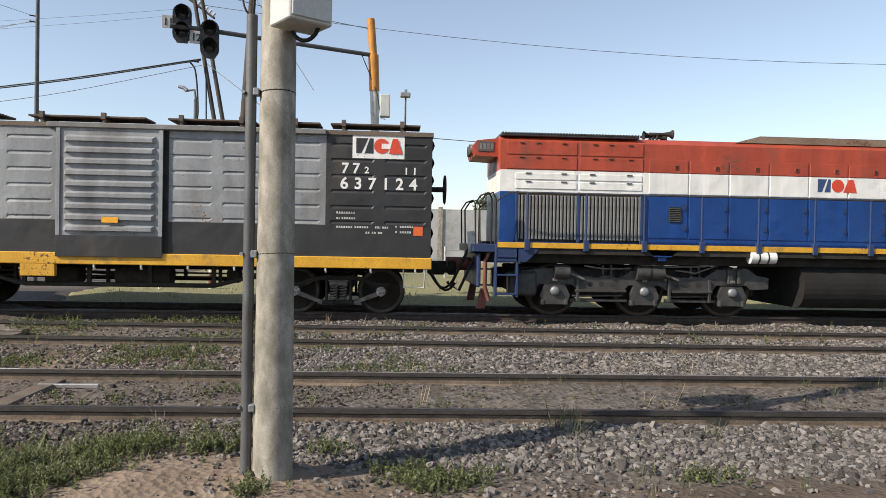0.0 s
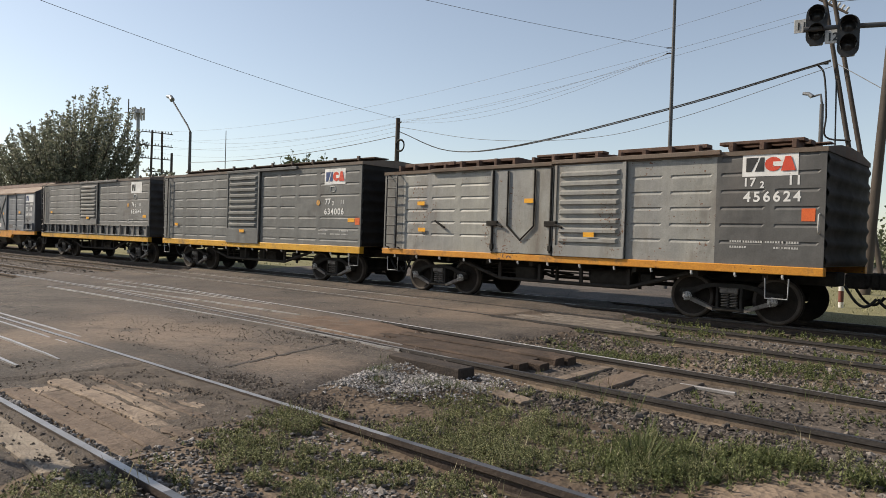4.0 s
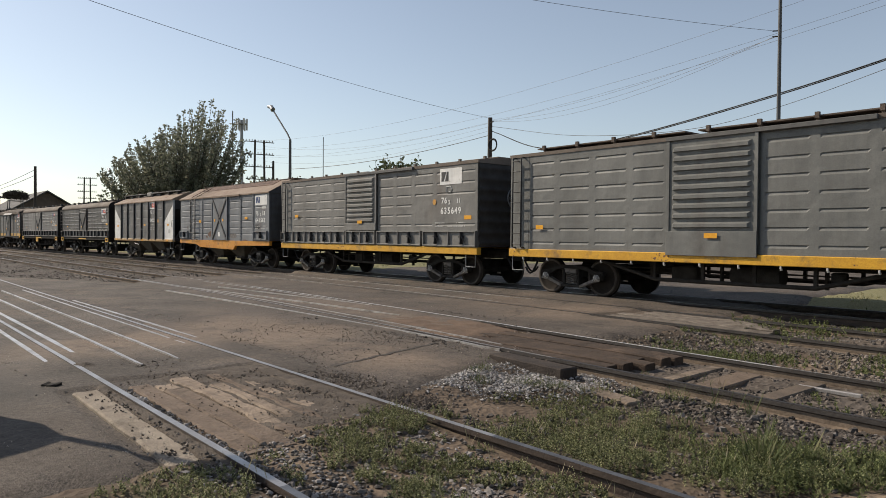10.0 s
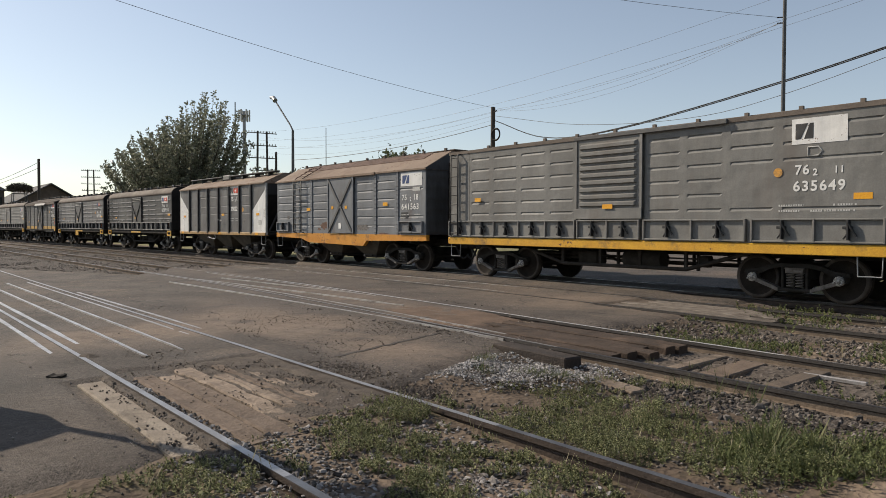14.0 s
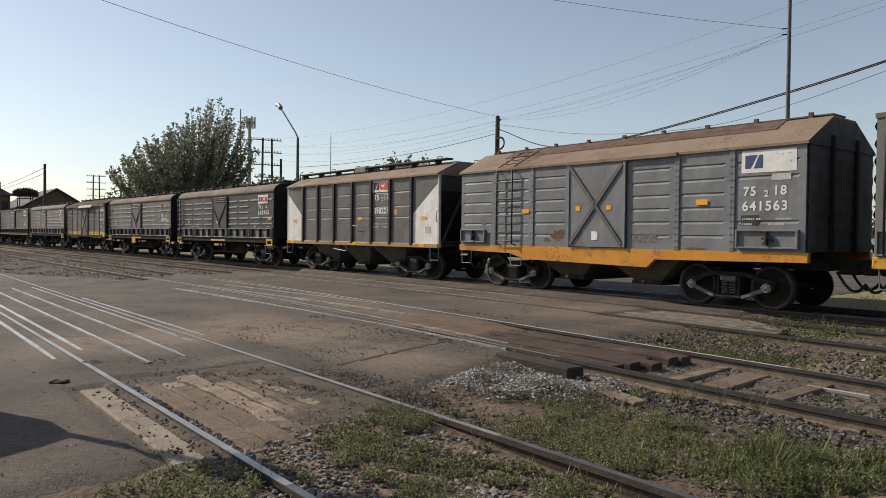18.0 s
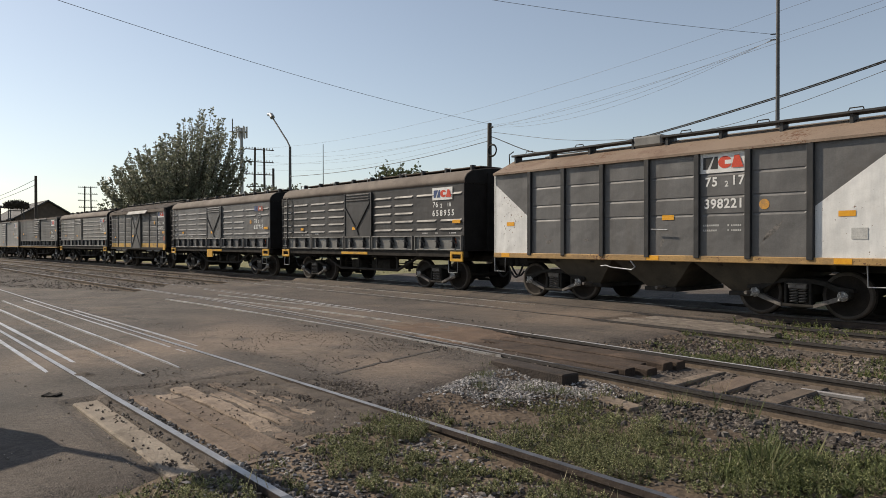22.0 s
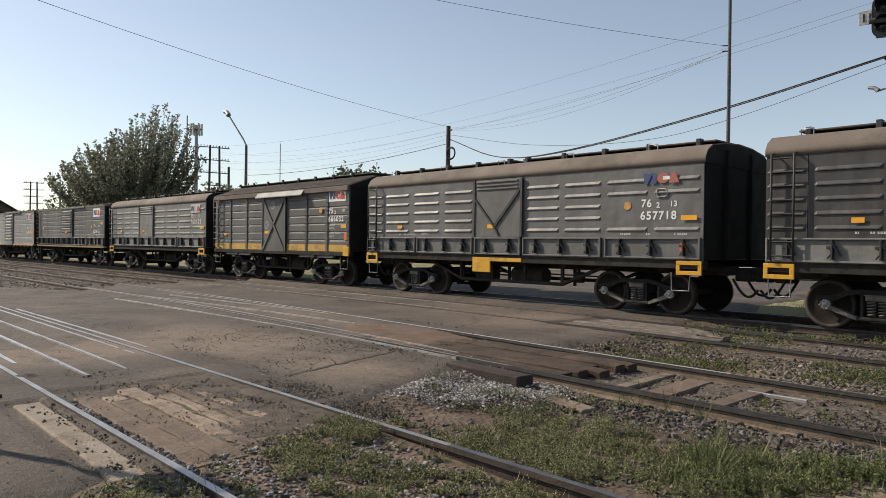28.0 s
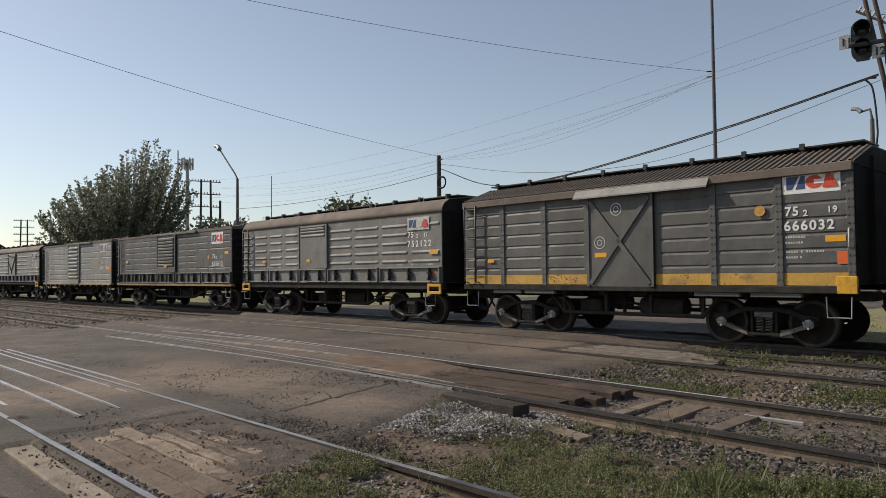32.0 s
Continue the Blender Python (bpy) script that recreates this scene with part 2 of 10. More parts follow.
RUST = (0.16, 0.08, 0.045)
MAT = {
    "grey_light": material("grey_light", (0.296, 0.304, 0.312), (0.208, 0.216, 0.224), 0.6, dirt=(0.12, 0.115, 0.108), dirt_amount=0.56, streak=3, scale=1.2, chips=0.14),
    "grey_mid": material("grey_mid", (0.2, 0.196, 0.182), (0.152, 0.149, 0.139), 0.64, dirt=(0.145, 0.128, 0.112), dirt_amount=0.5, streak=3, scale=1.2),
    "grey_olive": material("grey_olive", (0.168, 0.17, 0.16), (0.128, 0.13, 0.123), 0.64, dirt=(0.1, 0.093, 0.083), dirt_amount=0.45, streak=3, scale=1.2),
    "grey_beige": material("grey_beige", (0.302, 0.297, 0.263), (0.224, 0.224, 0.218), 0.6, dirt=(0.14, 0.115, 0.09), dirt_amount=0.5, streak=3, scale=1.2, chips=0.3),
    "grey_dark": material("grey_dark", (0.11, 0.108, 0.103), (0.08, 0.078, 0.075), 0.6, dirt=(0.125, 0.115, 0.106), dirt_amount=0.45, streak=3, scale=1.2),
    "grey_blue": material("grey_blue", (0.19, 0.2, 0.21), (0.15, 0.157, 0.165), 0.62, dirt=(0.12, 0.095, 0.08), dirt_amount=0.38, streak=2, scale=1.2),
    "grey_slate": material("grey_slate", (0.14, 0.136, 0.132), (0.102, 0.099, 0.096), 0.52, dirt=(0.105, 0.096, 0.088), dirt_amount=0.45, streak=2, scale=1.2),
    # paled for haze over the far cars; also the sheet hood's grey
    "grey_pale": material("pale_grey_and_haze", (0.27, 0.265, 0.25), (0.21, 0.205, 0.195), 0.65, dirt=(0.15, 0.142, 0.132), dirt_amount=0.4, streak=3, scale=1.2),
    "grey_soot": material("grey_soot", (0.054, 0.05, 0.048), (0.038, 0.035, 0.034), 0.5, dirt=(0.08, 0.074, 0.07), dirt_amount=0.5, streak=3, scale=1.2),
    "black": material("black_paint", (0.032, 0.032, 0.033), (0.022, 0.022, 0.022), 0.55, dirt=(0.07, 0.06, 0.05), dirt_amount=0.4, streak=3, scale=1.2),
    # ends face away from the sun: their shade is mixed into these dark colours
    "end_black": material("shade_and_tank_black", (0.024, 0.023, 0.022), (0.017, 0.016, 0.015), 0.9, spec=0.15, scale=3, dirt=(0.03, 0.026, 0.022), dirt_amount=0.35),
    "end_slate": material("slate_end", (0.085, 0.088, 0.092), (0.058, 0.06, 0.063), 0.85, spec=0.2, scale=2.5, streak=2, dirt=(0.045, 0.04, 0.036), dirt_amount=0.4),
    "end_grey": material("shaded_grey_end", (0.075, 0.072, 0.07), (0.05, 0.048, 0.046), 0.9, spec=0.15, scale=3, dirt=(0.06, 0.052, 0.045), dirt_amount=0.4),
    "under": material("underframe_grime", (0.05, 0.045, 0.04), (0.028, 0.025, 0.022), 0.9, scale=5, bump=0.4, spec=0.12),
    "bogie": material("bogie_steel", (0.04, 0.037, 0.033), (0.022, 0.02, 0.018), 0.8, scale=6, bump=0.4, spec=0.1, dirt=(0.035, 0.03, 0.025), dirt_amount=0.3),
    "loco_bogie": material("loco_bogie_black", (0.062, 0.06, 0.056), (0.032, 0.031, 0.029), 0.42, scale=7, bump=0.3, dirt=(0.06, 0.053, 0.046), dirt_amount=0.3),
    "bogie_arm": material("bogie_arm_dusty", (0.19, 0.17, 0.15), (0.085, 0.076, 0.067), 0.55, scale=9, bump=0.4, dirt=(0.04, 0.034, 0.028), dirt_amount=0.38),
    "wheel": material("wheel_steel", (0.034, 0.028, 0.023), (0.018, 0.015, 0.013), 0.8, spec=0.12, scale=4, dirt=(0.05, 0.034, 0.025), dirt_amount=0.3),
    "tread": material("wheel_rim", (0.085, 0.068, 0.054), (0.034, 0.028, 0.023), 0.7, 0.1, scale=4, dirt=(0.035, 0.029, 0.024), dirt_amount=0.5),
    "cap": material("axle_cap", (0.5, 0.48, 0.45), (0.2, 0.19, 0.175), 0.6, 0.1, scale=26, contrast=(0.4, 0.6)),
    "yellow": material("sill_yellow", (0.66, 0.36, 0.03), (0.54, 0.28, 0.025), 0.5, dirt=(0.16, 0.1, 0.05), dirt_amount=0.42, scale=3, chips=0.18),
    "yellow_worn": material("worn_yellow_band", (0.56, 0.33, 0.06), (0.42, 0.25, 0.06), 0.6, dirt=(0.14, 0.1, 0.06), dirt_amount=0.45, scale=2.2, streak=0.6, chips=0.4),
    "sill_dusty": material("sill_dusty", (0.44, 0.27, 0.1), (0.32, 0.2, 0.085), 0.6, dirt=(0.15, 0.1, 0.055), dirt_amount=0.5, scale=2.2, streak=0.6, chips=0.45),
    "orange": material("sill_orange", (0.6, 0.27, 0.03), (0.5, 0.2, 0.02), 0.55, dirt=(0.12, 0.07, 0.04), dirt_amount=0.4, scale=3, chips=0.3),
    "roof": material("roof_brown", (0.17, 0.13, 0.1), (0.11, 0.085, 0.065), 0.85, dirt=RUST, dirt_amount=0.45, scale=1.5),
    "roof_tan": material("roof_tan", (0.25, 0.185, 0.135), (0.19, 0.138, 0.1), 0.8, dirt=(0.125, 0.062, 0.036), dirt_amount=0.5, scale=0.8, chips=0.5),
    "rust_board": material("rusty_board", (0.15, 0.09, 0.065), (0.07, 0.045, 0.035), 0.9, scale=5, bump=0.5, dirt=(0.2, 0.15, 0.11), dirt_amount=0.35),
    "roof_dust": material("roof_dusty_brown", (0.185, 0.15, 0.122), (0.135, 0.11, 0.09), 0.85, dirt=(0.085, 0.07, 0.058), dirt_amount=0.5, scale=1.1),
    "plank": material("roof_walk_wood", (0.13, 0.1, 0.08), (0.07, 0.055, 0.045), 0.9, scale=4, streak=0.4, bump=0.4),
    "white": material("white_paint", (0.76, 0.75, 0.72), (0.68, 0.67, 0.64), 0.5, dirt=(0.32, 0.27, 0.22), dirt_amount=0.2, scale=2.5, streak=2, chips=0.1),
    "white_old": material("white_worn", (0.55, 0.54, 0.51), (0.4, 0.4, 0.38), 0.65, dirt=(0.16, 0.16, 0.155), dirt_amount=0.4, scale=6),
    "red_logo": material("red_mark", (0.62, 0.07, 0.03), (0.55, 0.06, 0.03), 0.5, scale=6),
    "red_faded": material("faded_red_mark", (0.42, 0.1, 0.07), (0.26, 0.12, 0.1), 0.6, scale=9),
    "blue_logo": material("blue_mark", (0.035, 0.06, 0.15), (0.04, 0.07, 0.18), 0.5, scale=6),
    "orange_mark": material("orange_mark", (0.7, 0.13, 0.03), (0.6, 0.12, 0.03), 0.5, scale=6),
    "yellow_mark": material("yellow_mark", (0.8, 0.38, 0.02), (0.7, 0.32, 0.02), 0.5, scale=6),
    "dot_faded": material("faded_dot", (0.62, 0.3, 0.05), (0.4, 0.22, 0.07), 0.6, scale=12, contrast=(0.4, 0.6)),
    "chute": material("hopper_chute", (0.085, 0.072, 0.052), (0.05, 0.043, 0.033), 0.85, scale=2.5, dirt=(0.03, 0.026, 0.021), dirt_amount=0.4),
    "rust_dark": material("old_rust", (0.16, 0.085, 0.055), (0.09, 0.055, 0.04), 0.85, scale=9, dirt=(0.12, 0.11, 0.105), dirt_amount=0.45),
    "dent_rust": material("dent_rust", (0.175, 0.158, 0.142), (0.095, 0.09, 0.086), 0.7, scale=14, contrast=(0.4, 0.6), dirt=(0.15, 0.105, 0.075), dirt_amount=0.3),
    "loco_red": material("loco_red", (0.4, 0.066, 0.032), (0.3, 0.052, 0.028), 0.45, dirt=(0.17, 0.065, 0.042), dirt_amount=0.42, scale=1.8, streak=3, chips=0.12),
    "loco_white": material("loco_white", (0.78, 0.77, 0.72), (0.68, 0.67, 0.63), 0.45, dirt=(0.4, 0.33, 0.27), dirt_amount=0.2, scale=2, streak=3),
    "loco_blue": material("loco_blue", (0.01, 0.055, 0.22), (0.008, 0.042, 0.17), 0.35, dirt=(0.03, 0.045, 0.08), dirt_amount=0.3, scale=1.6, streak=2),
    "loco_navy": material("loco_navy", (0.025, 0.045, 0.12), (0.02, 0.035, 0.09), 0.45, scale=4),
    "shutter": material("shutter_slat", (0.25, 0.25, 0.24), (0.15, 0.15, 0.145), 0.5, 0.2, scale=6, dirt=(0.08, 0.07, 0.06), dirt_amount=0.4),
    "grille": material("radiator_grille", (0.12, 0.12, 0.115), (0.07, 0.07, 0.066), 0.5, 0.3, scale=6),
    "red_steel": material("buffer_red", (0.2, 0.068, 0.05), (0.13, 0.046, 0.036), 0.6, dirt=(0.08, 0.05, 0.04), dirt_amount=0.45, scale=5),
    "rubber": material("rubber", (0.015, 0.015, 0.015), (0.022, 0.02, 0.02), 0.7, scale=8),
    "concrete": material("concrete", (0.42, 0.385, 0.325), (0.2, 0.183, 0.15), 0.9, scale=9, fine=120, bump=0.16, dirt=(0.14, 0.132, 0.1), dirt_amount=0.64, streak=1.9),
    "galv": material("galvanised", (0.3, 0.31, 0.32), (0.22, 0.23, 0.24), 0.5, 0.5, scale=5),
    "conduit": material("conduit_grey", (0.13, 0.13, 0.13), (0.085, 0.085, 0.085), 0.55, 0.2, scale=6, streak=3, dirt=(0.06, 0.05, 0.045), dirt_amount=0.4),
    "cabinet": material("cabinet_paint", (0.52, 0.52, 0.49), (0.46, 0.455, 0.425), 0.5, scale=3, bump=0.02, dirt=(0.3, 0.28, 0.24), dirt_amount=0.25, streak=2),
    "pole_dark": material("pole_dark", (0.1, 0.1, 0.1), (0.07, 0.07, 0.07), 0.6, scale=4),
    "wood_pole": material("wood_pole", (0.085, 0.068, 0.056), (0.05, 0.041, 0.034), 0.9, scale=6, streak=6),
    "orange_post": material("orange_post", (0.55, 0.24, 0.04), (0.42, 0.17, 0.03), 0.6, dirt=(0.2, 0.1, 0.05), dirt_amount=0.4, scale=5),
    "wire": material("wire", (0.11, 0.11, 0.11), (0.14, 0.14, 0.14), 0.5, bump=0),
    "cable_black": material("cable_black", (0.02, 0.02, 0.02), (0.03, 0.03, 0.03), 0.6, bump=0),
    "rail_side": material("rail_rust", (0.065, 0.047, 0.036), (0.04, 0.03, 0.025), 0.85, scale=8, bump=0.4),
    "rail_dark": material("rail_dark", (0.05, 0.043, 0.039), (0.032, 0.028, 0.026), 0.7, scale=8, bump=0.3),
    "rail_web": material("rail_web_dusty", (0.2, 0.153, 0.112), (0.11, 0.083, 0.062), 0.95, scale=7, bump=0.4, dirt=(0.06, 0.045, 0.035), dirt_amount=0.35),
    "rail_polished": material("rail_polished", (0.58, 0.56, 0.545), (0.34, 0.32, 0.305), 0.36, 0.6, scale=3, fine=80, bump=0.05, dirt=(0.15, 0.12, 0.092), dirt_amount=0.45),
    # near-white base carries the sky's sheen on the rail head
    "rail_sheen": material("rail_sheen", (0.9, 0.89, 0.88), (0.76, 0.75, 0.74), 0.38, 0.7, scale=5, bump=0.05),
    "rail_head": material("rail_head", (0.22, 0.21, 0.205), (0.12, 0.113, 0.108), 0.36, 0.75, scale=4, fine=80, bump=0.05),
    "rail_paving": material("rail_paving", (0.42, 0.4, 0.388), (0.26, 0.243, 0.23), 0.36, 0.6, scale=3, fine=80, bump=0.05, dirt=(0.2, 0.16, 0.12), dirt_amount=0.3),
    "rail_dull": material("rail_dull", (0.085, 0.08, 0.08), (0.055, 0.05, 0.048), 0.45, 0.5, scale=5),
    "sleeper": material("sleeper_wood", (0.15, 0.115, 0.085), (0.09, 0.07, 0.055), 0.95, scale=4, bump=0.6, vary=0.25),
    "timber_pale": material("crossing_timber", (0.29, 0.226, 0.168), (0.16, 0.122, 0.092), 0.95, scale=4, fine=24, bump=0.9, vary=0.15, dirt=(0.07, 0.054, 0.041), dirt_amount=0.5),
    "timber_brown": material("crossing_timber_brown", (0.165, 0.122, 0.09), (0.105, 0.077, 0.057), 0.95, scale=3.5, fine=26, bump=0.8, vary=0.12, dirt=(0.06, 0.046, 0.035), dirt_amount=0.4),
    "earth_brown": material("brown_earth", (0.17, 0.112, 0.075), (0.1, 0.068, 0.047), 0.95, scale=3, fine=40, bump=1.0, dirt=(0.055, 0.04, 0.03), dirt_amount=0.35),
    "timber_grey": material("weathered_timber", (0.2, 0.17, 0.14), (0.095, 0.079, 0.065), 0.95, scale=5, fine=30, bump=0.9, vary=0.2, dirt=(0.075, 0.06, 0.048), dirt_amount=0.5),
    # dark brown deepened to carry the shade on the beam's sunless end
    "timber_tarred": material("shade_dark_timber", (0.05, 0.037, 0.029), (0.027, 0.021, 0.018), 0.9, scale=3, bump=0.7, dirt=(0.1, 0.073, 0.053), dirt_amount=0.25),
    "timber_dark": material("crossing_timber_dark", (0.088, 0.059, 0.041), (0.042, 0.029, 0.021), 0.95, scale=3, bump=0.7, vary=0.2, dirt=(0.15, 0.1, 0.07), dirt_amount=0.4),
    "slab": material("crossing_slab", (0.3, 0.255, 0.2), (0.22, 0.18, 0.14), 0.95, scale=4, fine=50, bump=0.7, dirt=(0.12, 0.095, 0.07), dirt_amount=0.5),
    "tar": material("tar_seam", (0.07, 0.059, 0.049), (0.05, 0.043, 0.036), 0.95, scale=9, bump=0.6),
    "earth": material("trodden_earth", (0.11, 0.087, 0.067), (0.06, 0.048, 0.038), 0.95, scale=5, fine=45, bump=1.0, dirt=(0.16, 0.125, 0.095), dirt_amount=0.35),
    "asphalt": None,
    "brick_dark": material("shed_wall", (0.12, 0.09, 0.07), (0.09, 0.07, 0.055), 0.9, scale=2),
    "roof_far": material("shed_roof", (0.09, 0.085, 0.085), (0.06, 0.058, 0.058), 0.85, scale=1),
    "wall_far": material("yard_wall", (0.4, 0.4, 0.4), (0.3, 0.3, 0.3), 0.9, scale=1, dirt=(0.2, 0.2, 0.2), dirt_amount=0.4),
    "bark": material("bark", (0.09, 0.07, 0.055), (0.06, 0.045, 0.035), 0.95, scale=8, streak=5, bump=0.6),
    "signal": material("signal_black", (0.02, 0.02, 0.02), (0.03, 0.03, 0.03), 0.45, scale=5, bump=0.05),
    "lens": material("signal_lens", (0.025, 0.028, 0.03), (0.035, 0.035, 0.035), 0.2, scale=5, bump=0),
    "nest": material("nest_twigs", (0.08, 0.065, 0.05), (0.05, 0.04, 0.03), 0.95, scale=12, bump=0.9),
    "stone": islands("ballast_stone", (0.043, 0.038, 0.034), (0.24, 0.216, 0.196), 0.85, (0.105, 0.094, 0.085), 0.8),
    "stone_brown": islands("earthy_stone", (0.045, 0.037, 0.031), (0.26, 0.22, 0.182), 0.85, (0.115, 0.097, 0.081), 0.8),
    "stone_chip": islands("stone_chip", (0.06, 0.053, 0.047), (0.38, 0.35, 0.325), 0.85, (0.15, 0.134, 0.12), 0.5),
    "stone_far": islands("far_ballast", (0.065, 0.055, 0.046), (0.24, 0.208, 0.175), 0.9, (0.13, 0.11, 0.092), 0.5),
    "crumb_dark": islands("dark_crumb", (0.055, 0.045, 0.037), (0.18, 0.148, 0.12), 0.95, (0.1, 0.082, 0.067)),
    "stone_pale": islands("pale_stone", (0.1, 0.09, 0.08), (0.5, 0.475, 0.45), 0.9, (0.22, 0.203, 0.188), 0.5),
    "grit": islands("road_grit", (0.15, 0.125, 0.1), (0.36, 0.31, 0.265), 0.9, (0.22, 0.185, 0.155)),
    "crumb": islands("earth_crumb", (0.07, 0.058, 0.047), (0.26, 0.215, 0.175), 0.95, (0.135, 0.112, 0.092)),
    "stone_dark": islands("oily_stone", (0.024, 0.02, 0.017), (0.17, 0.145, 0.124), 0.85, (0.066, 0.055, 0.047), 0.8),
    "grass": islands("grass", (0.06, 0.08, 0.03), (0.21, 0.205, 0.11), 0.8, (0.1, 0.118, 0.052), 0, 0.3),
    "weed_lush": islands("lush_weed_leaf", (0.055, 0.068, 0.025), (0.25, 0.27, 0.12), 0.7, (0.12, 0.142, 0.056), 0, 0.3),
    "grass_green": islands("fine_green_grass", (0.045, 0.06, 0.02), (0.17, 0.18, 0.085), 0.8, (0.09, 0.11, 0.045), 0, 0.3),
    "grass_far": islands("mown_grass", (0.14, 0.15, 0.07), (0.4, 0.375, 0.22), 0.9, (0.24, 0.245, 0.125), 0, 0.2),
    "weed": islands("weed_leaf", (0.034, 0.04, 0.016), (0.42, 0.42, 0.23), 0.8, (0.138, 0.15, 0.066), 0, 0.25),
    "weed_dry": islands("dry_weed_stem", (0.2, 0.17, 0.1), (0.42, 0.37, 0.25), 0.9, (0.28, 0.26, 0.15), 0, 0.2),
    "dry": islands("dry_grass", (0.2, 0.16, 0.09), (0.33, 0.27, 0.17), 0.9),
    "leaf": islands("tree_leaf", (0.09, 0.1, 0.072), (0.3, 0.3, 0.225), 0.6, (0.165, 0.178, 0.126), 0, 0.5),
    "leaf_pale": islands("far_leaf", (0.06, 0.08, 0.04), (0.15, 0.165, 0.09), 0.7, None, 0, 0.3),
}


def asphalt():
    """Old dusty paving: grey-brown patches, tan dust, grit and fine cracks."""
    m = material("asphalt", (0.108, 0.09, 0.075), (0.062, 0.0535, 0.0465), 0.88, scale=0.8, fine=70, bump=0.6, dirt=(0.15, 0.117, 0.089), dirt_amount=0.5)
    nodes, links = m.node_tree.nodes, m.node_tree.links
    bsdf = nodes["Principled BSDF"]
    coord = nodes.new("ShaderNodeTexCoord")
    bend = nodes.new("ShaderNodeTexNoise")
    bend.inputs["Scale"].default_value, bend.inputs["Detail"].default_value = 1.6, 4
    links.new(coord.outputs["Object"], bend.inputs["Vector"])
    add = nodes.new("ShaderNodeMix")
    add.data_type, add.blend_type = "RGBA", "LINEAR_LIGHT"
    add.inputs["Factor"].default_value = 0.5
    links.new(coord.outputs["Object"], add.inputs[6])
    links.new(bend.outputs["Color"], add.inputs[7])
    crack = nodes.new("ShaderNodeTexVoronoi")
    crack.feature = "DISTANCE_TO_EDGE"
    crack.inputs["Scale"].default_value = 0.27
    links.new(add.outputs[2], crack.inputs["Vector"])
    line = ramp(nodes, (1, 1, 1), (0, 0, 0), 0.002, 0.008)
    links.new(crack.outputs["Distance"], line.inputs[0])
    grit = nodes.new("ShaderNodeTexVoronoi")
    grit.inputs["Scale"].default_value = 48
    links.new(coord.outputs["Object"], grit.inputs["Vector"])
    speck = ramp(nodes, (0.4, 0.385, 0.37), (1.6, 1.55, 1.5), 0.1, 0.9)
    links.new(grit.outputs["Color"], speck.inputs[0])
    old = bsdf.inputs["Base Color"].links[0].from_socket
    mul = nodes.new("ShaderNodeMix")
    mul.data_type, mul.blend_type = "RGBA", "MULTIPLY"
    mul.inputs["Factor"].default_value = 0.8
    links.new(old, mul.inputs[6])
    links.new(speck.outputs[0], mul.inputs[7])
    mix = nodes.new("ShaderNodeMix")
    mix.data_type = "RGBA"
    links.new(line.outputs[0], mix.inputs["Factor"])
    links.new(mul.outputs[2], mix.inputs[6])
    mix.inputs[7].default_value = (0.028, 0.024, 0.02, 1)
    out = mix.outputs[2]
    pebble = nodes.new("ShaderNodeTexVoronoi")
    pebble.inputs["Scale"].default_value = 26
    links.new(coord.outputs["Object"], pebble.inputs["Vector"])
    # the third layer darkens paving, partly to carry the lens's corner falloff
    for name, lo, hi in (("dust", (0.14, 0.104, 0.077), (0.25, 0.189, 0.14)), ("soil", (0.034, 0.028, 0.023), (0.095, 0.077, 0.062)), ("worn", (0.034, 0.0305, 0.027), (0.06, 0.053, 0.047))):
        tone = ramp(nodes, lo, hi, 0.0, 1.0)
        links.new(pebble.outputs["Color"], tone.inputs[0])
        where = nodes.new("ShaderNodeAttribute")
        where.attribute_name = name
        lay = nodes.new("ShaderNodeMix")
        lay.data_type = "RGBA"
        links.new(where.outputs["Fac"], lay.inputs["Factor"])
        links.new(out, lay.inputs[6])
        links.new(tone.outputs[0], lay.inputs[7])
        out = lay.outputs[2]
    links.new(out, bsdf.inputs["Base Color"])
    return m


MAT["asphalt"] = asphalt()


